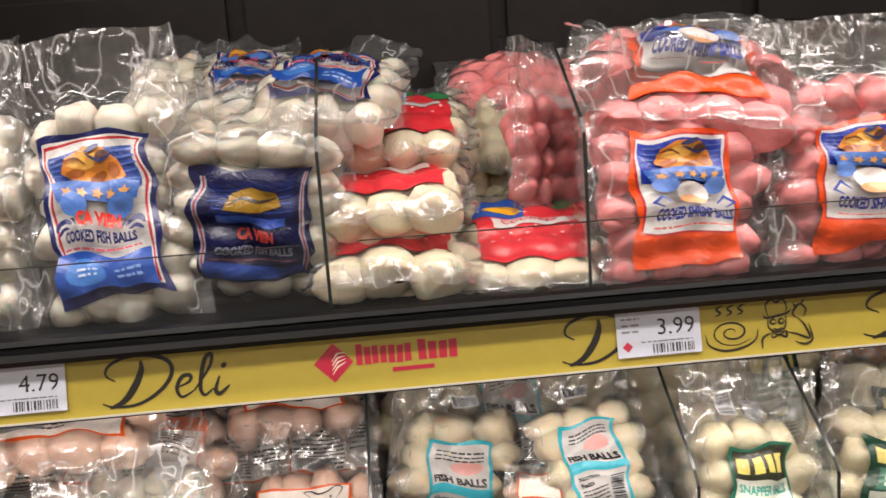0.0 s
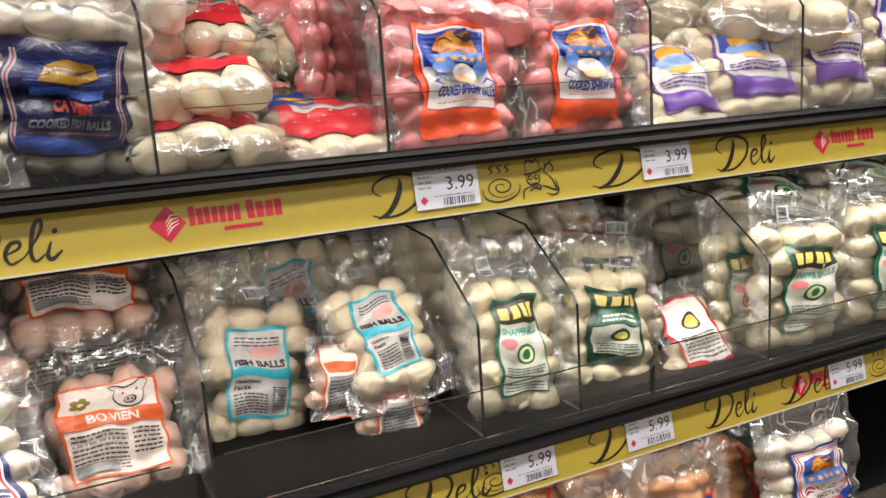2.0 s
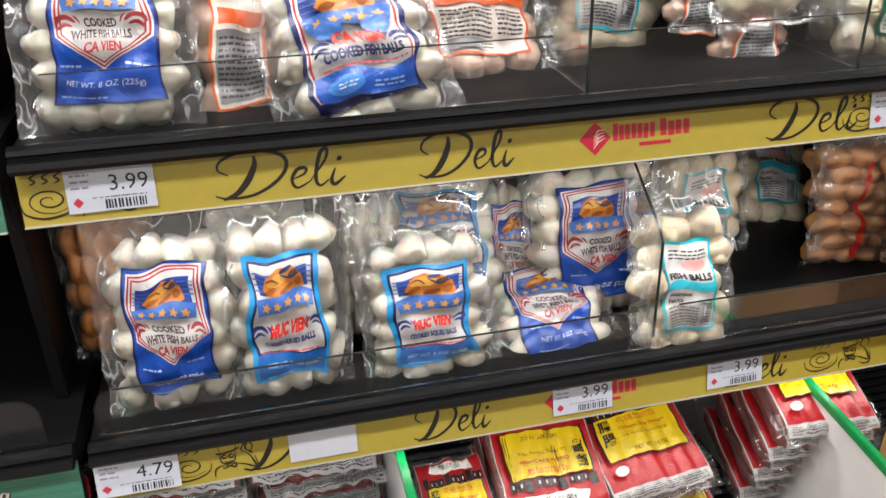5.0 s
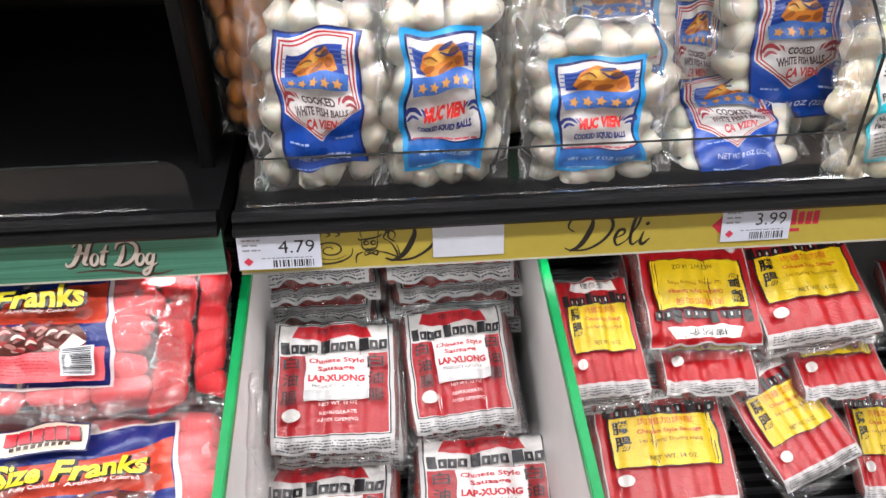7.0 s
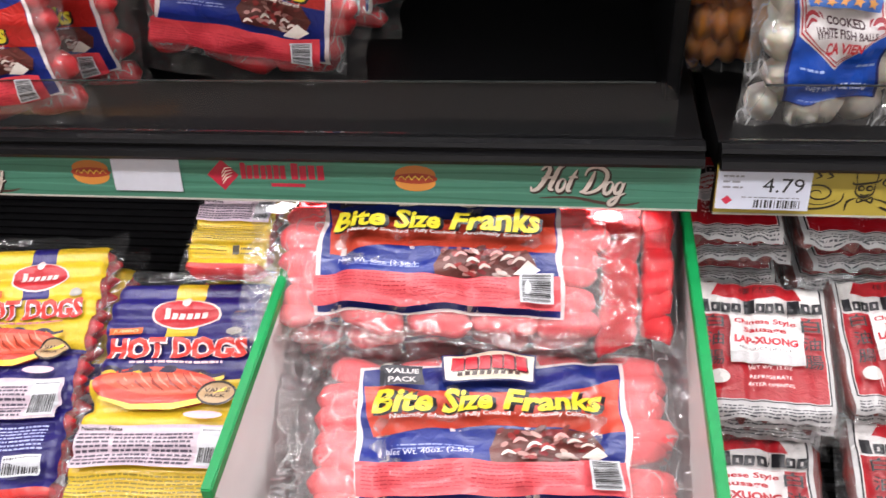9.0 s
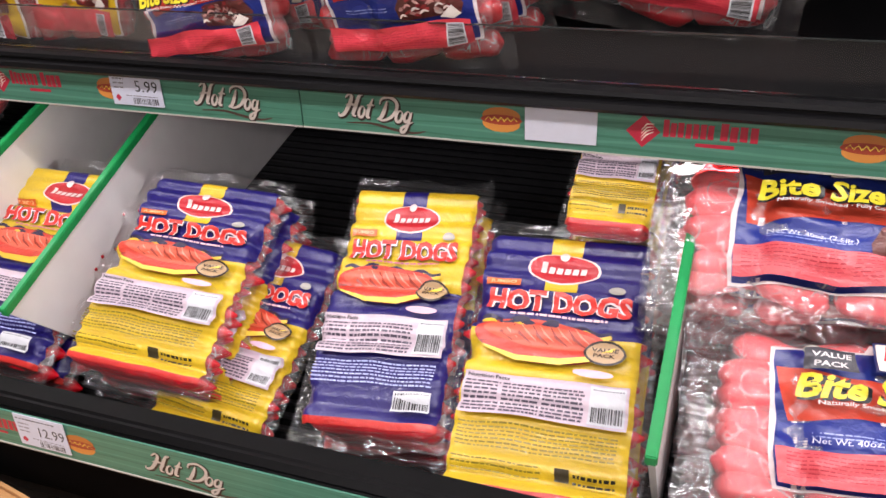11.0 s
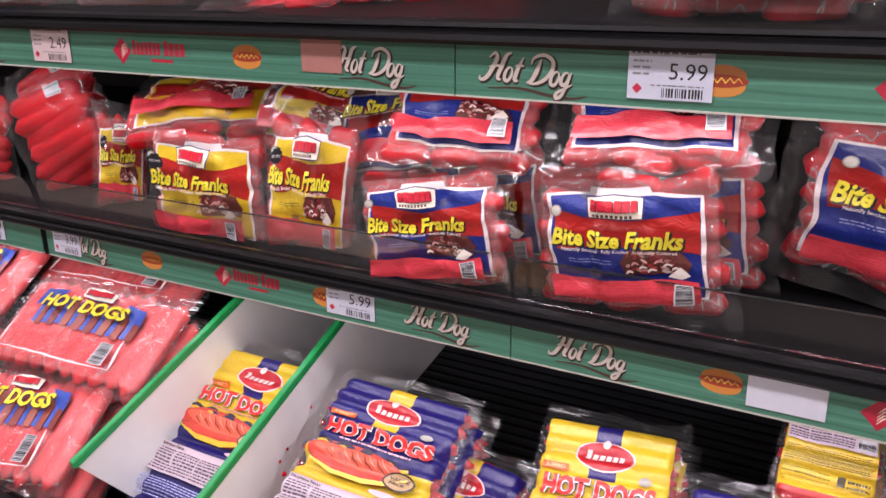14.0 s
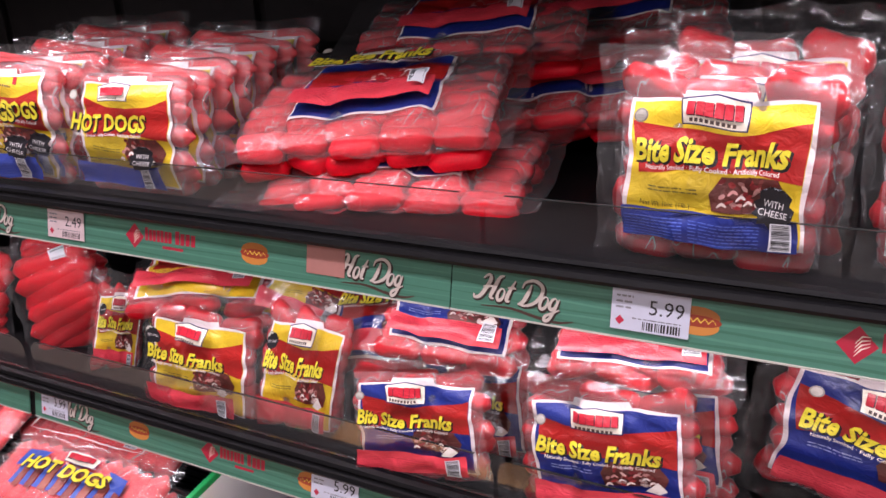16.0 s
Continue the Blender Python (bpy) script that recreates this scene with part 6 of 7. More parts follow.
# ---- the packs, shelf by shelf ----
pack("cooked", (-0.2556, 0.6901, 1.3893), (0.096, 0.155), 13, 0, 5.0)
pack("cooked", (-0.3686, 0.6903, 1.3960), (0.091, 0.149), 15, 0, 1.1, variant=1)
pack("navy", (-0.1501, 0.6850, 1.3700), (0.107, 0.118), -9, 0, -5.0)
pack("plain", (-0.1562, 0.7450, 1.4400), (0.108, 0.105), 52, 0, -1.7)
pack("cooked", (-0.0926, 0.8000, 1.4850), (0.100, 0.150), 72, 0, -9.0, variant=2)
pack("red", (-0.0481, 0.7550, 1.4040), (0.096, 0.131), 80, 0, -3.4)
pack("red", (-0.0485, 0.7420, 1.3580), (0.098, 0.131), 82, 0, -2.8, variant=1)
pack("red", (-0.0309, 0.8100, 1.4480), (0.086, 0.131), 76, 0, -3.6, variant=2)
pack("cream", (0.0536, 0.9242, 1.4320), (0.071, 0.131), 60, 0, -2.9)
pack("cream", (0.0577, 0.9077, 1.3933), (0.065, 0.131), 50, 0, -6.7, variant=1)
pack("red", (0.0560, 0.7380, 1.3520), (0.098, 0.120), 72, 0, -4.0, variant=2)
pack("pink", (0.1624, 0.6779, 1.3745), (0.111, 0.138), 12, 0, -2.3)
pack("pink", (0.3009, 0.6770, 1.3739), (0.105, 0.135), 10, 0, -1.7, variant=1)
pack("pink", (0.1926, 0.7407, 1.4787), (0.139, 0.131), 62, 0, -12.2, variant=2)
pack("pink_back", (0.0929, 0.7780, 1.3807), (0.064, 0.131), 8, 35, -8.7, variant=1)
pack("pink_back", (0.0982, 0.9900, 1.4800), (0.133, 0.131), 70, 0, -2.0, variant=2)
pack("pink", (0.1921, 0.7450, 1.3788), (0.117, 0.145), 10, 0, -2.4, variant=2)
pack("pink", (0.3408, 0.7450, 1.3771), (0.122, 0.141), 10, 0, -1.1, variant=2)
pack("purple", (0.4447, 0.7120, 1.3584), (0.103, 0.131), 40, 0, -3.7)
pack("purple", (0.5504, 0.7112, 1.3704), (0.133, 0.128), 40, 0, -2.6, variant=1)
pack("purple", (0.6804, 0.7101, 1.3852), (0.120, 0.144), 20, 0, -1.7)
pack("purple", (0.8193, 0.7204, 1.4020), (0.136, 0.149), 20, 0, -2.3, variant=1)
pack("purple", (0.6326, 0.7751, 1.4810), (0.155, 0.194), 60, 0, -16.8)
pack("cream", (0.5815, 0.8035, 1.4730), (0.200, 0.137), 60, 0, -13.0)
pack("purple", (0.6413, 0.8109, 1.4175), (0.140, 0.131), 25, 0, -7.2, variant=1)
pack("plain", (-0.2600, 0.9709, 1.4850), (0.090, 0.131), 60, 0, 1.2, variant=1)
pack("cooked", (-0.1800, 0.9310, 1.4950), (0.080, 0.131), 68, 0, 3.8, variant=1)
pack("plain", (-0.44, 0.800, 1.393), (0.10, 0.155), 9, 0, 3, variant=0)
pack("purple", (0.5, 0.820, 1.390), (0.10, 0.15), 9, 0, 3, variant=0)
pack("purple", (0.62, 0.840, 1.390), (0.10, 0.15), 11, 0, 0, variant=1)
pack("purple", (0.75, 0.820, 1.390), (0.10, 0.15), 13, 0, -3, variant=0)
pack("purple", (0.88, 0.840, 1.390), (0.10, 0.15), 9, 0, 3, variant=1)
pack("purple", (1.0, 0.820, 1.390), (0.10, 0.15), 11, 0, 0, variant=0)
pack("white_shield", (-0.4421, 0.6795, 1.1093), (0.096, 0.135), 15, 0, -3.6)
pack("beef_narrow", (-0.3509, 0.7121, 1.0869), (0.061, 0.115), 20, 0, -2.0)
pack("cooked", (-0.2688, 0.6698, 1.0941), (0.106, 0.131), 25, 0, 9.8, variant=2)
pack("beef", (-0.1479, 0.7550, 1.0911), (0.102, 0.109), 35, 0, -0.9)
pack("beef", (-0.3442, 0.7914, 1.2291), (0.138, 0.115), 62, 0, 2.9, variant=1)
pack("beef", (-0.1568, 0.8682, 1.2055), (0.115, 0.115), 60, 0, -0.8)
pack("beef", (-0.1572, 0.9223, 1.2487), (0.135, 0.115), 50, 0, -0.2, variant=1)
pack("beef", (-0.2956, 0.8192, 1.1714), (0.146, 0.115), 55, 0, -3.2, variant=1)
pack("plain", (-0.2836, 0.7395, 1.1015), (0.089, 0.131), 30, 0, -0.6, variant=1)
pack("cream", (-0.0429, 0.8600, 1.1018), (0.046, 0.128), 10, 0, -7.7)
pack("teal", (-0.0096, 0.7961, 1.0962), (0.097, 0.131), 15, 0, -6.9)
pack("teal", (0.1070, 0.7480, 1.1330), (0.086, 0.118), 38, 0, 4.0, variant=1)
pack("beef_small", (0.0543, 0.7349, 1.0957), (0.053, 0.049), 20, 0, -7.4)
pack("beef_small", (0.1066, 0.7251, 1.0593), (0.062, 0.052), 20, 0, -10.0)
pack("teal", (0.0554, 0.8829, 1.0947), (0.058, 0.131), 15, 0, -7.3)
pack("cream", (0.2354, 0.7586, 1.0957), (0.072, 0.131), 15, 0, -6.4, variant=1)
pack("snapper", (0.2343, 0.7052, 1.1017), (0.086, 0.132), 20, 0, -4.3)
pack("dark_green", (0.4352, 0.8133, 1.0951), (0.118, 0.131), 15, 0, -8.1, variant=1)
pack("dark_green", (0.3697, 0.7223, 1.0906), (0.107, 0.125), 22, 0, -12.6)
pack("red_small", (0.4754, 0.7053, 1.0675), (0.086, 0.084), 35, 0, 1.5)
pack("snapper", (0.6226, 0.6760, 1.1032), (0.117, 0.138), 10, 0, -5.1, variant=1)
pack("snapper", (0.7763, 0.6800, 1.1049), (0.126, 0.147), 10, 0, -5.1)
pack("snapper", (0.5640, 0.7296, 1.0966), (0.074, 0.131), 10, 0, -5.5)
pack("snapper", (0.6905, 0.7940, 1.1971), (0.161, 0.131), 60, 0, -21.2)
pack("snapper", (0.6134, 0.8835, 1.1966), (0.103, 0.131), 60, 0, -18.3, variant=1)
pack("orange", (0.4450, 0.9538, 1.1917), (0.138, 0.131), 68, 0, -15.4)
pack("snapper", (0.9200, 0.8228, 1.1971), (0.179, 0.131), 60, 0, -22.2, variant=1)
pack("cream", (-0.03, 0.870, 1.118), (0.098, 0.158), 8, -4, 3, variant=0)
pack("teal", (0.055, 0.882, 1.124), (0.098, 0.158), 11, 0, 0, variant=1)
pack("cream", (0.125, 0.894, 1.118), (0.098, 0.158), 14, 4, -3, variant=0)
pack("cream", (0.225, 0.870, 1.124), (0.098, 0.158), 8, -4, 3, variant=1)
pack("dark_green", (0.33, 0.882, 1.118), (0.098, 0.158), 11, 0, 0, variant=0)
pack("cream", (0.45, 0.894, 1.124), (0.098, 0.158), 14, 4, -3, variant=1)
pack("snapper", (0.59, 0.870, 1.118), (0.098, 0.158), 8, -4, 3, variant=0)
pack("snapper", (0.72, 0.882, 1.124), (0.098, 0.158), 11, 0, 0, variant=1)
pack("snapper", (0.84, 0.894, 1.118), (0.098, 0.158), 14, 4, -3, variant=0)
pack("snapper", (0.96, 0.870, 1.124), (0.098, 0.158), 8, -4, 3, variant=1)
pack("beef", (-0.45, 0.93, 1.112), (0.115, 0.135), 10, 0, 3, variant=0)
pack("beef", (-0.34, 0.93, 1.117), (0.115, 0.135), 10, 0, 1, variant=1)
pack("beef", (-0.23, 0.93, 1.112), (0.115, 0.135), 10, 0, -1, variant=0)
pack("beef", (-0.13, 0.93, 1.117), (0.115, 0.135), 10, 0, -3, variant=1)
pack("white_shield", (-0.4367, 0.6793, 0.8560), (0.089, 0.147), 10, 0, -0.4, variant=1)
pack("squid", (-0.3397, 0.6792, 0.8515), (0.084, 0.155), 10, 0, -0.8)
pack("squid", (-0.2114, 0.6793, 0.8342), (0.098, 0.131), 14, 0, 2.5, variant=1)
pack("plain", (-0.2024, 0.7767, 0.8805), (0.087, 0.131), 70, 0, -6.4)
pack("squid", (-0.1800, 0.7725, 0.8643), (0.112, 0.131), 40, 0, -4.8)
pack("plain", (-0.2595, 0.7448, 0.8502), (0.046, 0.136), 8, 0, -4.7, variant=1)
pack("white_shield", (-0.0245, 0.7446, 0.8495), (0.112, 0.152), 15, 0, -1.5)
pack("white_shield", (-0.1029, 0.7749, 0.8344), (0.055, 0.131), 15, 0, -2.1, variant=1)
pack("white_shield", (-0.0829, 0.7149, 0.8066), (0.102, 0.131), 58, 0, -0.0, variant=1)
pack("plain", (-0.3519, 0.8281, 0.9091), (0.095, 0.131), 45, 0, -3.5)
pack("teal", (0.0409, 0.6703, 0.8327), (0.083, 0.131), 20, 0, -1.2)
pack("teal", (0.1392, 0.8110, 0.8337), (0.089, 0.131), 15, 0, -1.1, variant=1)
pack("teal", (0.2877, 0.9052, 0.8322), (0.085, 0.131), 45, 0, -11.3)
pack("orange", (-0.5009, 0.7648, 0.8596), (0.063, 0.151), 5, -12, -0.5)
pack("orange", (-0.4990, 0.7957, 0.8421), (0.065, 0.143), 5, 0, -4.6, variant=1)
pack("tan", (0.3167, 0.7766, 0.8348), (0.102, 0.131), 10, 0, 1.6)
pack("tan", (0.3908, 0.7410, 0.8361), (0.109, 0.131), 10, 0, 2.5, variant=1)
pack("tan", (0.3387, 0.6731, 0.8385), (0.084, 0.131), 10, 0, 1.1)
pack("tan_blue", (0.4473, 0.6817, 0.8358), (0.120, 0.129), 12, 0, -0.3)
pack("tan", (0.4611, 0.8247, 0.8912), (0.156, 0.131), 62, 0, -19.1, variant=1)
pack("tan", (0.3222, 0.7574, 0.8365), (0.123, 0.131), 10, 0, -5.0, variant=1)
pack("tan", (0.5794, 0.7565, 0.8237), (0.138, 0.131), 35, 0, -12.7)
pack("tan_blue", (0.4311, 0.6710, 0.8379), (0.123, 0.131), 12, 0, -5.5, variant=1)
pack("white_shield", (0.6544, 0.6726, 0.8364), (0.132, 0.131), 12, 0, -4.1)
pack("franks_blue", (-1.1167, 0.6717, 0.8411), (0.155, 0.116), 10, 0, 6.5)
pack("franks_blue", (-1.1054, 0.7341, 0.9536), (0.155, 0.107), 50, 0, 4.2, variant=1)
pack("franks_blue", (-1.3119, 0.6703, 0.8248), (0.155, 0.107), 15, 0, 9.5, variant=1)
pack("franks_blue", (-1.2944, 0.7389, 0.9346), (0.150, 0.107), 50, 0, 0.5)
pack("franks_hot", (-1.4668, 0.6900, 0.8400), (0.098, 0.138), 15, 10, -8.0)
pack("franks_hot", (-1.6099, 0.6780, 0.8290), (0.157, 0.124), 15, 0, 1.0, variant=1)
pack("franks_hot", (-1.7803, 0.7148, 0.8277), (0.060, 0.112), 10, 35, -14.1)
pack("franks_hot", (-1.6750, 0.7850, 0.9080), (0.200, 0.120), 74, 0, 16.0, variant=1)
pack("red_dogs", (-1.9102, 0.7300, 0.8420), (0.120, 0.135), 14, 22, 22.0)
pack("red_dogs", (-1.9900, 0.8000, 0.8500), (0.130, 0.135), 14, 15, 20.0, variant=1)
pack("franks_hot", (-1.5100, 0.7900, 0.9000), (0.150, 0.120), 55, 0, -8.0)
pack("franks_blue", (-1.4000, 0.7700, 0.8900), (0.150, 0.120), 50, 0, 10.0, variant=1)
pack("red_dogs", (-2.0673, 0.7117, 0.8340), (0.091, 0.129), 12, 20, -7.0)
pack("franks_hot", (-1.5355, 0.8245, 0.8200), (0.091, 0.107), 20, 0, 6.6)
pack("franks_blue", (-1.2750, 0.7250, 0.8290), (0.130, 0.115), 8, 0, 5.7, variant=1)
pack("franks_blue", (-1.0980, 0.7350, 0.8300), (0.155, 0.114), 8, 0, 6.4)
pack("franks_blue", (-0.9024, 0.7445, 0.8583), (0.181, 0.125), 10, 0, -8.4, variant=1)
pack("franks_blue", (-0.8832, 0.8347, 0.8520), (0.173, 0.104), 8, 0, -7.2)
pack("franks_cheese", (-1.0368, 0.6797, 1.1062), (0.152, 0.133), 8, 0, -0.5)
pack("franks_cheese", (-1.0346, 0.7218, 1.1085), (0.154, 0.136), 8, 0, -0.4, variant=1)
pack("franks_cheese", (-1.0204, 0.7648, 1.1194), (0.141, 0.140), 8, 0, -0.1)
pack("franks_cheese", (-0.8751, 0.6799, 1.1053), (0.105, 0.118), 8, 0, 1.2, variant=1)
pack("franks_pile", (-1.4119, 0.8000, 1.1400), (0.275, 0.170), 69, 0, 12.0)
pack("franks_pile", (-1.3740, 0.7900, 1.0760), (0.275, 0.170), 80, 0, 9.0, variant=1)
pack("franks_pile", (-1.3650, 0.9450, 1.2000), (0.270, 0.140), 62, 0, 8.0)
pack("franks_pile", (-1.2600, 0.9700, 1.1250), (0.270, 0.140), 68, 0, 12.0, variant=1)
pack("franks_pile", (-1.2300, 0.9900, 1.2050), (0.270, 0.140), 66, 0, 14.0)
pack("dogs_cheese", (-1.6565, 0.6848, 1.0993), (0.163, 0.129), 6, 0, 0.3)
pack("dogs_cheese", (-1.8481, 0.6728, 1.1048), (0.175, 0.139), 6, 0, 0.6, variant=1)
pack("dogs_cheese", (-1.6608, 0.7189, 1.0996), (0.165, 0.132), 6, 0, 0.4, variant=1)
pack("dogs_cheese", (-1.8383, 0.6949, 1.1029), (0.174, 0.141), 6, 0, 0.7, variant=1)
pack("dogs_cheese", (-1.6629, 0.7528, 1.1005), (0.167, 0.136), 6, 0, 0.6)
pack("dogs_cheese", (-1.8441, 0.7288, 1.1044), (0.176, 0.145), 6, 0, 0.9)
pack("dogs_cheese", (-1.6630, 0.7869, 1.1020), (0.169, 0.140), 6, 0, 0.7, variant=1)
pack("dogs_cheese", (-1.8475, 0.7628, 1.1066), (0.177, 0.148), 6, 0, 1.0, variant=1)
pack("dogs_cheese", (-1.6611, 0.8209, 1.1040), (0.171, 0.143), 6, 0, 0.8)
pack("dogs_cheese", (-1.8537, 0.8008, 1.1083), (0.179, 0.153), 6, 0, 1.2)
pack("dogs_cheese", (-1.6574, 0.8549, 1.1066), (0.173, 0.146), 6, 0, 0.9, variant=1)
pack("dogs_cheese", (-1.8623, 0.8429, 1.1098), (0.182, 0.158), 6, 0, 1.3, variant=1)
pack("dogs_cheese", (-1.6520, 0.8889, 1.1097), (0.174, 0.149), 6, 0, 1.0)
pack("dogs_cheese", (-1.8634, 0.8809, 1.1129), (0.184, 0.161), 6, 0, 1.4)
pack("rib_violet", (-1.2941, 0.5552, 0.5207), (0.132, 0.229), 72, 0, -4.7, variant=1)
pack("rib_yellow", (-1.5784, 0.5755, 0.5550), (0.156, 0.249), 70, 0, -0.6, variant=1)
pack("rib_violet", (-1.3707, 0.5700, 0.5778), (0.163, 0.225), 70, 0, -0.7)
pack("rib_yellow", (-1.1236, 0.5743, 0.5820), (0.131, 0.255), 72, 0, 5.8)
pack("rib_violet", (-0.9646, 0.5438, 0.5722), (0.154, 0.248), 70, 0, 3.6)
pack("rib_violet", (-0.9389, 0.7457, 0.6626), (0.079, 0.193), 74, 0, 0.1, variant=1)
pack("franks_value", (-0.7300, 0.6273, 0.6880), (0.268, 0.123), 65, 0, 1.6)
pack("franks_value", (-0.6790, 0.5174, 0.5960), (0.280, 0.126), 67, 0, 4.2, variant=1)
pack("red_dogs", (-0.5799, 0.6312, 0.6714), (0.032, 0.131), 60, 0, -2.6, variant=1)
pack("red_dogs", (-0.5493, 0.6456, 0.6700), (0.028, 0.131), 60, 0, -0.5)
pack("long_dogs", (-1.8100, 0.6008, 0.6500), (0.265, 0.128), 70, 0, 2.5)
pack("long_dogs", (-1.8350, 0.4822, 0.5850), (0.235, 0.140), 70, 0, 9.5, variant=1)
pack("long_dogs", (-1.8900, 0.7557, 0.6480), (0.300, 0.120), 72, 0, 3.0, variant=1)
pack("long_dogs", (-2.1300, 0.6500, 0.6500), (0.250, 0.130), 70, 0, 6.0, variant=1)
pack("long_dogs", (-2.1200, 0.5200, 0.5800), (0.250, 0.140), 70, 0, 8.0)
pack("long_dogs", (-2.1500, 0.7800, 0.6600), (0.270, 0.130), 72, 0, 4.0)
pack("lap_white", (-0.4504, 0.6474, 0.5710), (0.125, 0.134), 68, 0, -1.1)
pack("lap_white", (-0.3269, 0.6656, 0.5663), (0.106, 0.131), 68, 0, 2.8, variant=1)
pack("lap_white", (-0.4674, 0.5554, 0.4710), (0.144, 0.131), 70, 0, 0.0, variant=1)
pack("lap_white", (-0.3081, 0.5627, 0.4920), (0.137, 0.128), 70, 0, 0.2)
pack("lap_white", (-0.4751, 0.8320, 0.6080), (0.134, 0.131), 86, 0, -0.6, variant=0)
pack("lap_white", (-0.3248, 0.8300, 0.6040), (0.147, 0.131), 86, 0, -2.0, variant=0)
pack("lap_yellow", (-0.1866, 0.6681, 0.5978), (0.077, 0.131), 70, 0, 1.7)
pack("lap_yellow", (-0.0811, 0.6750, 0.5807), (0.095, 0.131), 76, 0, -3.3, variant=1)
pack("lap_yellow", (-0.0832, 0.7082, 0.6231), (0.118, 0.138), 66, 0, 179.0, variant=1)
pack("lap_yellow", (0.0292, 0.7052, 0.6191), (0.125, 0.131), 68, 0, 5.5)
pack("lap_yellow", (0.0568, 0.6776, 0.5604), (0.092, 0.131), 76, 0, 0.6, variant=1)
pack("lap_yellow", (-0.1321, 0.5925, 0.5140), (0.134, 0.131), 68, 0, -0.1, variant=1)
pack("lap_yellow", (-0.0010, 0.6116, 0.5252), (0.093, 0.131), 66, 0, 21.5)
pack("lap_yellow", (0.1102, 0.6107, 0.4805), (0.071, 0.131), 70, 0, -4.6, variant=1)
pack("lap_yellow", (0.2255, 0.6925, 0.6698), (0.112, 0.131), 70, 0, -4.2)
pack("rib_violet", (-1.3647, 0.5823, 0.5440), (0.163, 0.225), 70, 0, -0.7, variant=1)
pack("rib_violet", (-1.3747, 0.5946, 0.5101), (0.163, 0.225), 70, 0, -0.7)
pack("rib_yellow", (-1.5724, 0.5878, 0.5212), (0.156, 0.249), 70, 0, -0.6, variant=1)
pack("rib_yellow", (-1.1176, 0.5854, 0.5478), (0.131, 0.255), 72, 0, 5.8, variant=1)
pack("rib_yellow", (-1.1276, 0.5965, 0.5135), (0.131, 0.255), 72, 0, 5.8)
pack("rib_violet", (-0.9586, 0.5561, 0.5384), (0.154, 0.248), 70, 0, 3.6, variant=1)
pack("rib_violet", (-0.9686, 0.5684, 0.5045), (0.154, 0.248), 70, 0, 3.6)
pack("rib_violet", (-0.9329, 0.7556, 0.6280), (0.079, 0.193), 74, 0, 0.1, variant=1)
pack("rib_violet", (-0.9429, 0.7655, 0.5934), (0.079, 0.193), 74, 0, 0.1)
pack("rib_violet", (-0.9329, 0.7755, 0.5588), (0.079, 0.193), 74, 0, 0.1, variant=1)
pack("franks_value", (-0.7336, 0.6425, 0.6578), (0.253, 0.123), 65, 0, 1.8, variant=1)
pack("franks_value", (-0.7436, 0.6577, 0.6251), (0.253, 0.123), 65, 0, 1.8)
pack("franks_value", (-0.7336, 0.6729, 0.5925), (0.253, 0.123), 65, 0, 1.8, variant=1)
pack("franks_value", (-0.7436, 0.6882, 0.5599), (0.253, 0.123), 65, 0, 1.8)
pack("franks_value", (-0.6761, 0.5309, 0.5606), (0.275, 0.121), 68, 0, 3.9, variant=1)
pack("franks_value", (-0.6861, 0.5444, 0.5272), (0.275, 0.121), 68, 0, 3.9)
pack("franks_value", (-0.6761, 0.5579, 0.4939), (0.275, 0.121), 68, 0, 3.9, variant=1)
pack("long_dogs", (-1.8109, 0.6116, 0.6163), (0.262, 0.128), 70, 0, 1.8, variant=1)
pack("long_dogs", (-1.8209, 0.6218, 0.5881), (0.262, 0.128), 70, 0, 1.8)
pack("long_dogs", (-1.8109, 0.6321, 0.5599), (0.262, 0.128), 70, 0, 1.8, variant=1)
pack("long_dogs", (-1.8307, 0.4925, 0.5436), (0.230, 0.140), 70, 0, 11.0, variant=1)
pack("long_dogs", (-1.8407, 0.5027, 0.5154), (0.230, 0.140), 70, 0, 11.0)
pack("lap_white", (-0.4444, 0.6564, 0.5487), (0.125, 0.134), 68, 0, -1.1, variant=1)
pack("lap_white", (-0.4544, 0.6654, 0.5265), (0.125, 0.134), 68, 0, -1.1)
pack("lap_white", (-0.4444, 0.6744, 0.5042), (0.125, 0.134), 68, 0, -1.1, variant=1)
pack("lap_white", (-0.3209, 0.6746, 0.5440), (0.106, 0.131), 68, 0, 2.8, variant=1)
pack("lap_white", (-0.3309, 0.6836, 0.5218), (0.106, 0.131), 68, 0, 2.8)
pack("lap_white", (-0.3209, 0.6926, 0.4995), (0.106, 0.131), 68, 0, 2.8, variant=1)
pack("lap_white", (-0.4671, 0.8280, 0.5840), (0.134, 0.131), 86, 0, 2.0, variant=1)
pack("lap_white", (-0.4751, 0.8240, 0.5600), (0.134, 0.131), 86, 0, -2.0, variant=0)
pack("lap_white", (-0.4671, 0.8200, 0.5360), (0.134, 0.131), 86, 0, 1.0, variant=1)
pack("lap_white", (-0.3168, 0.8260, 0.5800), (0.147, 0.131), 86, 0, 1.5, variant=1)
pack("lap_white", (-0.3248, 0.8220, 0.5560), (0.147, 0.131), 86, 0, -1.0, variant=0)
pack("lap_white", (-0.3168, 0.8180, 0.5320), (0.147, 0.131), 86, 0, 2.0, variant=1)
pack("lap_yellow", (-0.1806, 0.6763, 0.5752), (0.077, 0.131), 70, 0, 1.7, variant=1)
pack("lap_yellow", (-0.1906, 0.6845, 0.5527), (0.077, 0.131), 70, 0, 1.7)
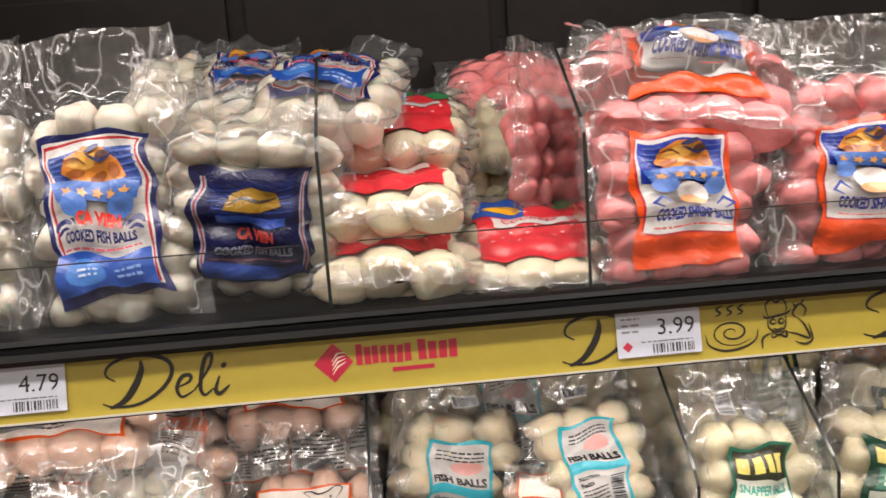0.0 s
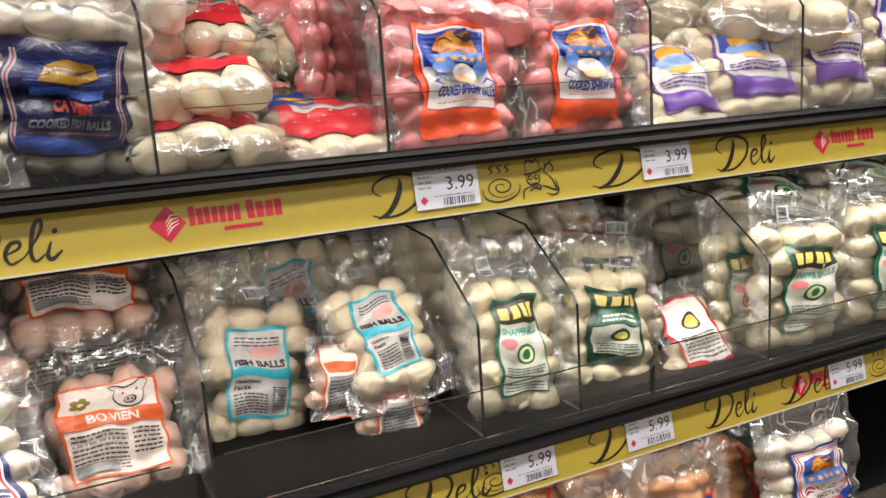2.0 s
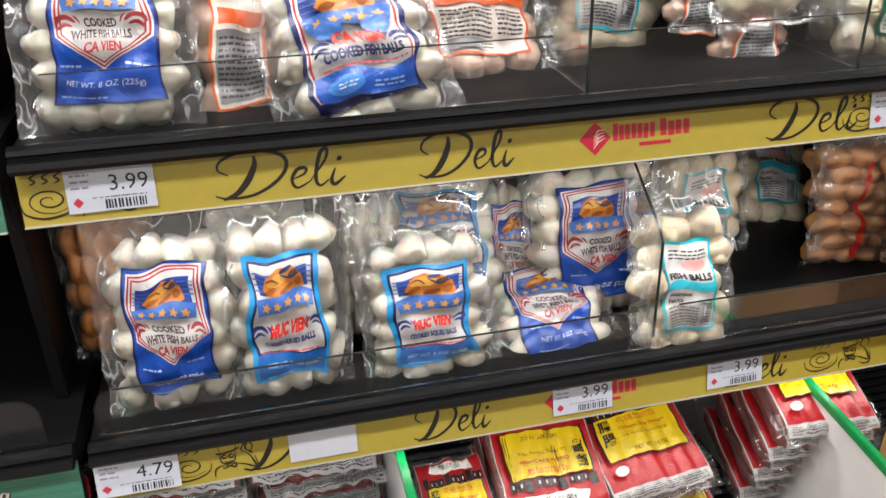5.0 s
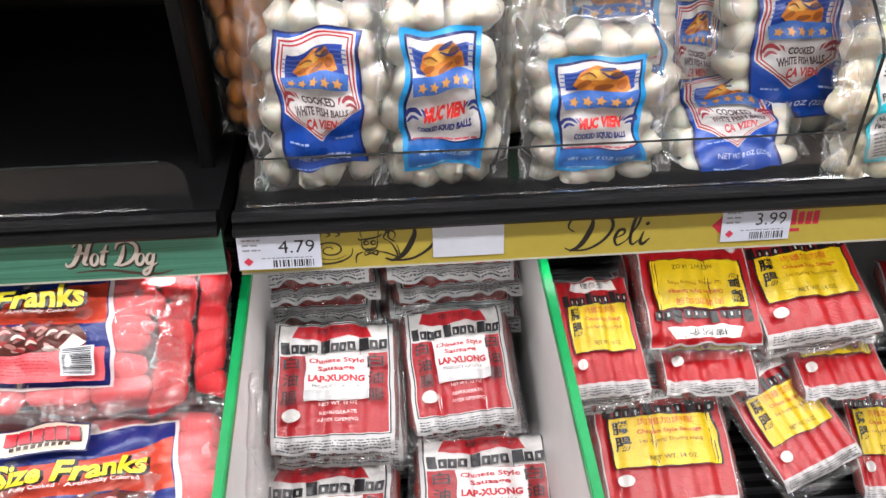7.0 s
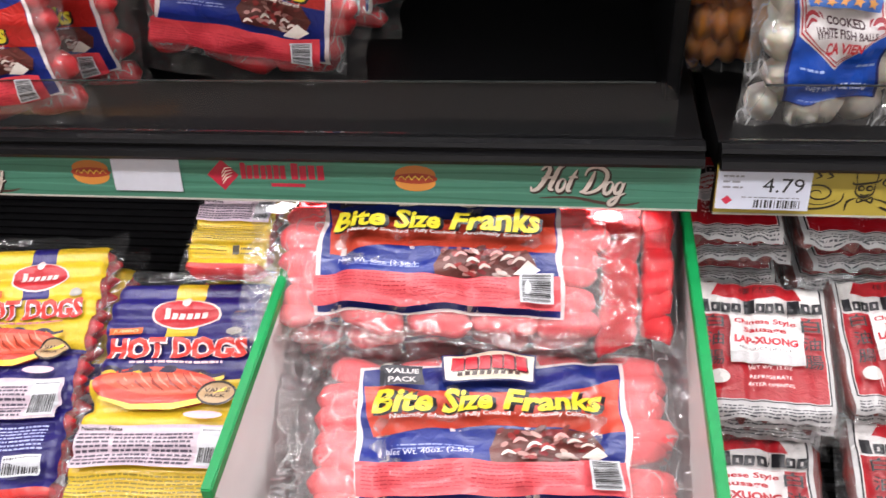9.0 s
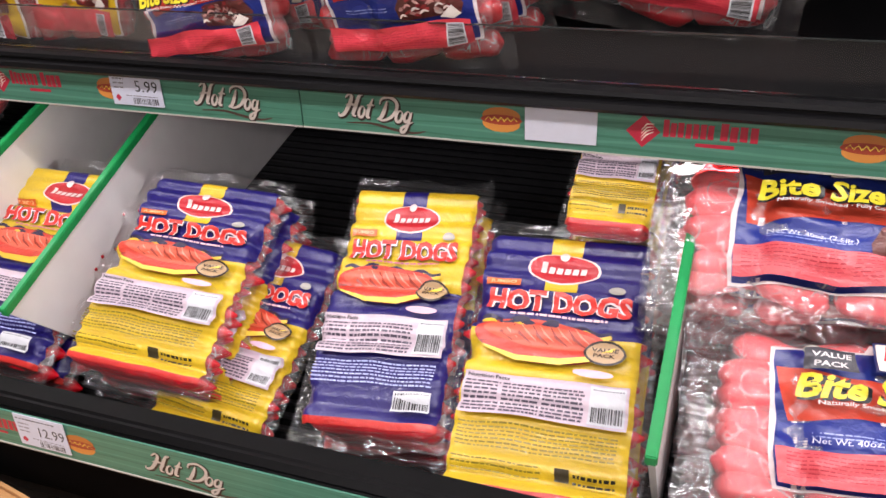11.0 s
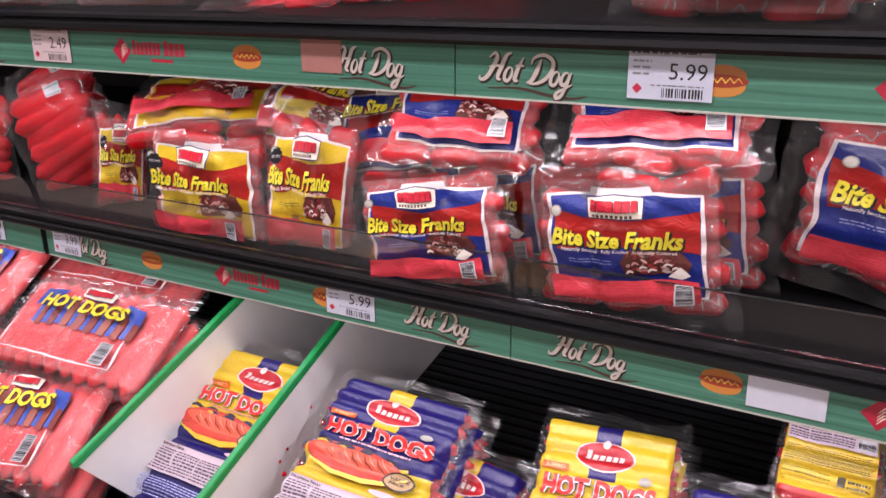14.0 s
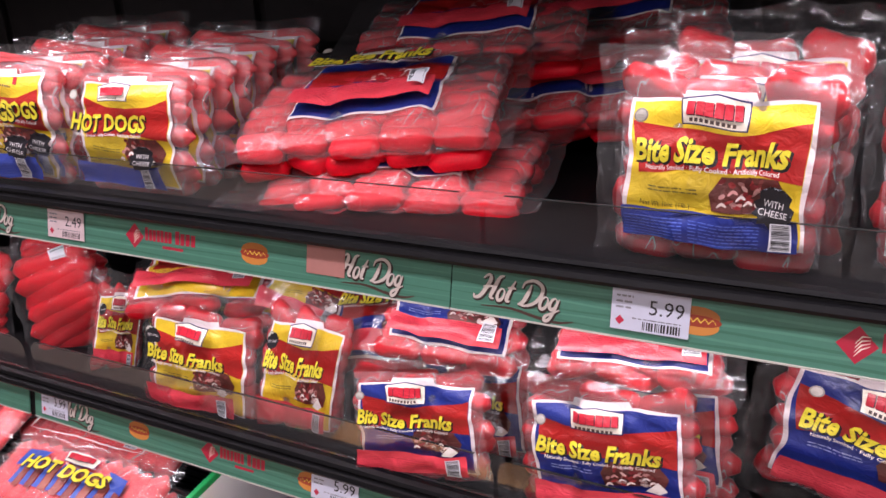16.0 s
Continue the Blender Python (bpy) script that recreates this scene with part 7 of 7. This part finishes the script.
pack("lap_yellow", (-0.1806, 0.6927, 0.5301), (0.077, 0.131), 70, 0, 1.7, variant=1)
pack("lap_yellow", (-0.1906, 0.7009, 0.5076), (0.077, 0.131), 70, 0, 1.7)
pack("lap_yellow", (0.0352, 0.7142, 0.5968), (0.125, 0.131), 68, 0, 5.5, variant=1)
pack("lap_yellow", (0.0252, 0.7232, 0.5746), (0.125, 0.131), 68, 0, 5.5)
pack("lap_yellow", (0.0352, 0.7322, 0.5523), (0.125, 0.131), 68, 0, 5.5, variant=1)
pack("lap_yellow", (0.0252, 0.7412, 0.5301), (0.125, 0.131), 68, 0, 5.5)
pack("lap_yellow", (0.0352, 0.7502, 0.5078), (0.125, 0.131), 68, 0, 5.5, variant=1)
pack("lap_yellow", (-0.0772, 0.7180, 0.6012), (0.110, 0.131), 66, 0, 0.7, variant=1)
pack("lap_yellow", (-0.0872, 0.7277, 0.5792), (0.110, 0.131), 66, 0, 0.7)
pack("lap_yellow", (-0.0772, 0.7375, 0.5573), (0.110, 0.131), 66, 0, 0.7, variant=1)
pack("lap_yellow", (-0.0872, 0.7472, 0.5354), (0.110, 0.131), 66, 0, 0.7)
pack("lap_yellow", (-0.0772, 0.7570, 0.5135), (0.110, 0.131), 66, 0, 0.7, variant=1)
pack("lap_yellow", (0.2315, 0.7007, 0.6472), (0.112, 0.131), 70, 0, -4.2, variant=1)
pack("lap_yellow", (0.2215, 0.7089, 0.6247), (0.112, 0.131), 70, 0, -4.2)
pack("lap_yellow", (0.2315, 0.7171, 0.6021), (0.112, 0.131), 70, 0, -4.2, variant=1)
pack("lap_yellow", (0.2215, 0.7253, 0.5796), (0.112, 0.131), 70, 0, -4.2)
pack("lap_yellow", (0.2315, 0.7335, 0.5570), (0.112, 0.131), 70, 0, -4.2, variant=1)
pack("lap_yellow", (0.2215, 0.7418, 0.5345), (0.112, 0.131), 70, 0, -4.2)


def carton(x0, x1, y0, y1, z0, z1, turn=0.0, label="brown corrugated carton standing on the lower deck", words=""):
    """An open-topped brown carton with folded flaps."""
    ob = thing("cardboard_carton", label, "carton", "cartons", m=pose((x0 + x1) / 2, (y0 + y1) / 2, z0, 0, 0, turn))
    w, d, h, t = (x1 - x0) / 2, (y1 - y0) / 2, z1 - z0, 0.004
    part("side", box(-w, w, -d, -d + t, 0, h, 0.001), KRAFT, ob)
    part("side", box(-w, w, d - t, d, 0, h, 0.001), KRAFT, ob)
    part("side", box(-w, -w + t, -d + t, d - t, 0, h, 0.001), KRAFT, ob)
    part("side", box(w - t, w, -d + t, d - t, 0, h, 0.001), KRAFT, ob)
    part("flap", box(-w + t, w - t, -d + t, d - t, h - 0.012, h - 0.008, 0.001), KRAFT, ob)
    a = Art(None, 0.0, 0.05, paper)
    if words:
        a.text(words, -w * 0.45, h * 0.74, w * 0.6, "2c1c12", h * 0.30, bold=0.03)
    else:
        a.lines(-w * 0.85, h * 0.55, w * 0.2, h * 0.80, 2, "4a3520", 3)
    link_mesh("print", a.mesh("print"), ob, Matrix.Translation((0, -d - 0.0006, 0)) @ Matrix.Rotation(radians(90), 4, "X"), "dark print")
    return ob


carton(-1.752, -1.252, 0.062, 0.362, 0.0, 0.452, -10.3, "tan corrugated carton standing on the floor before the case")
carton(0.252, 0.60, 0.44, 0.605, DECK_Z + 0.007, 0.783, words="\u65e5\u672c")
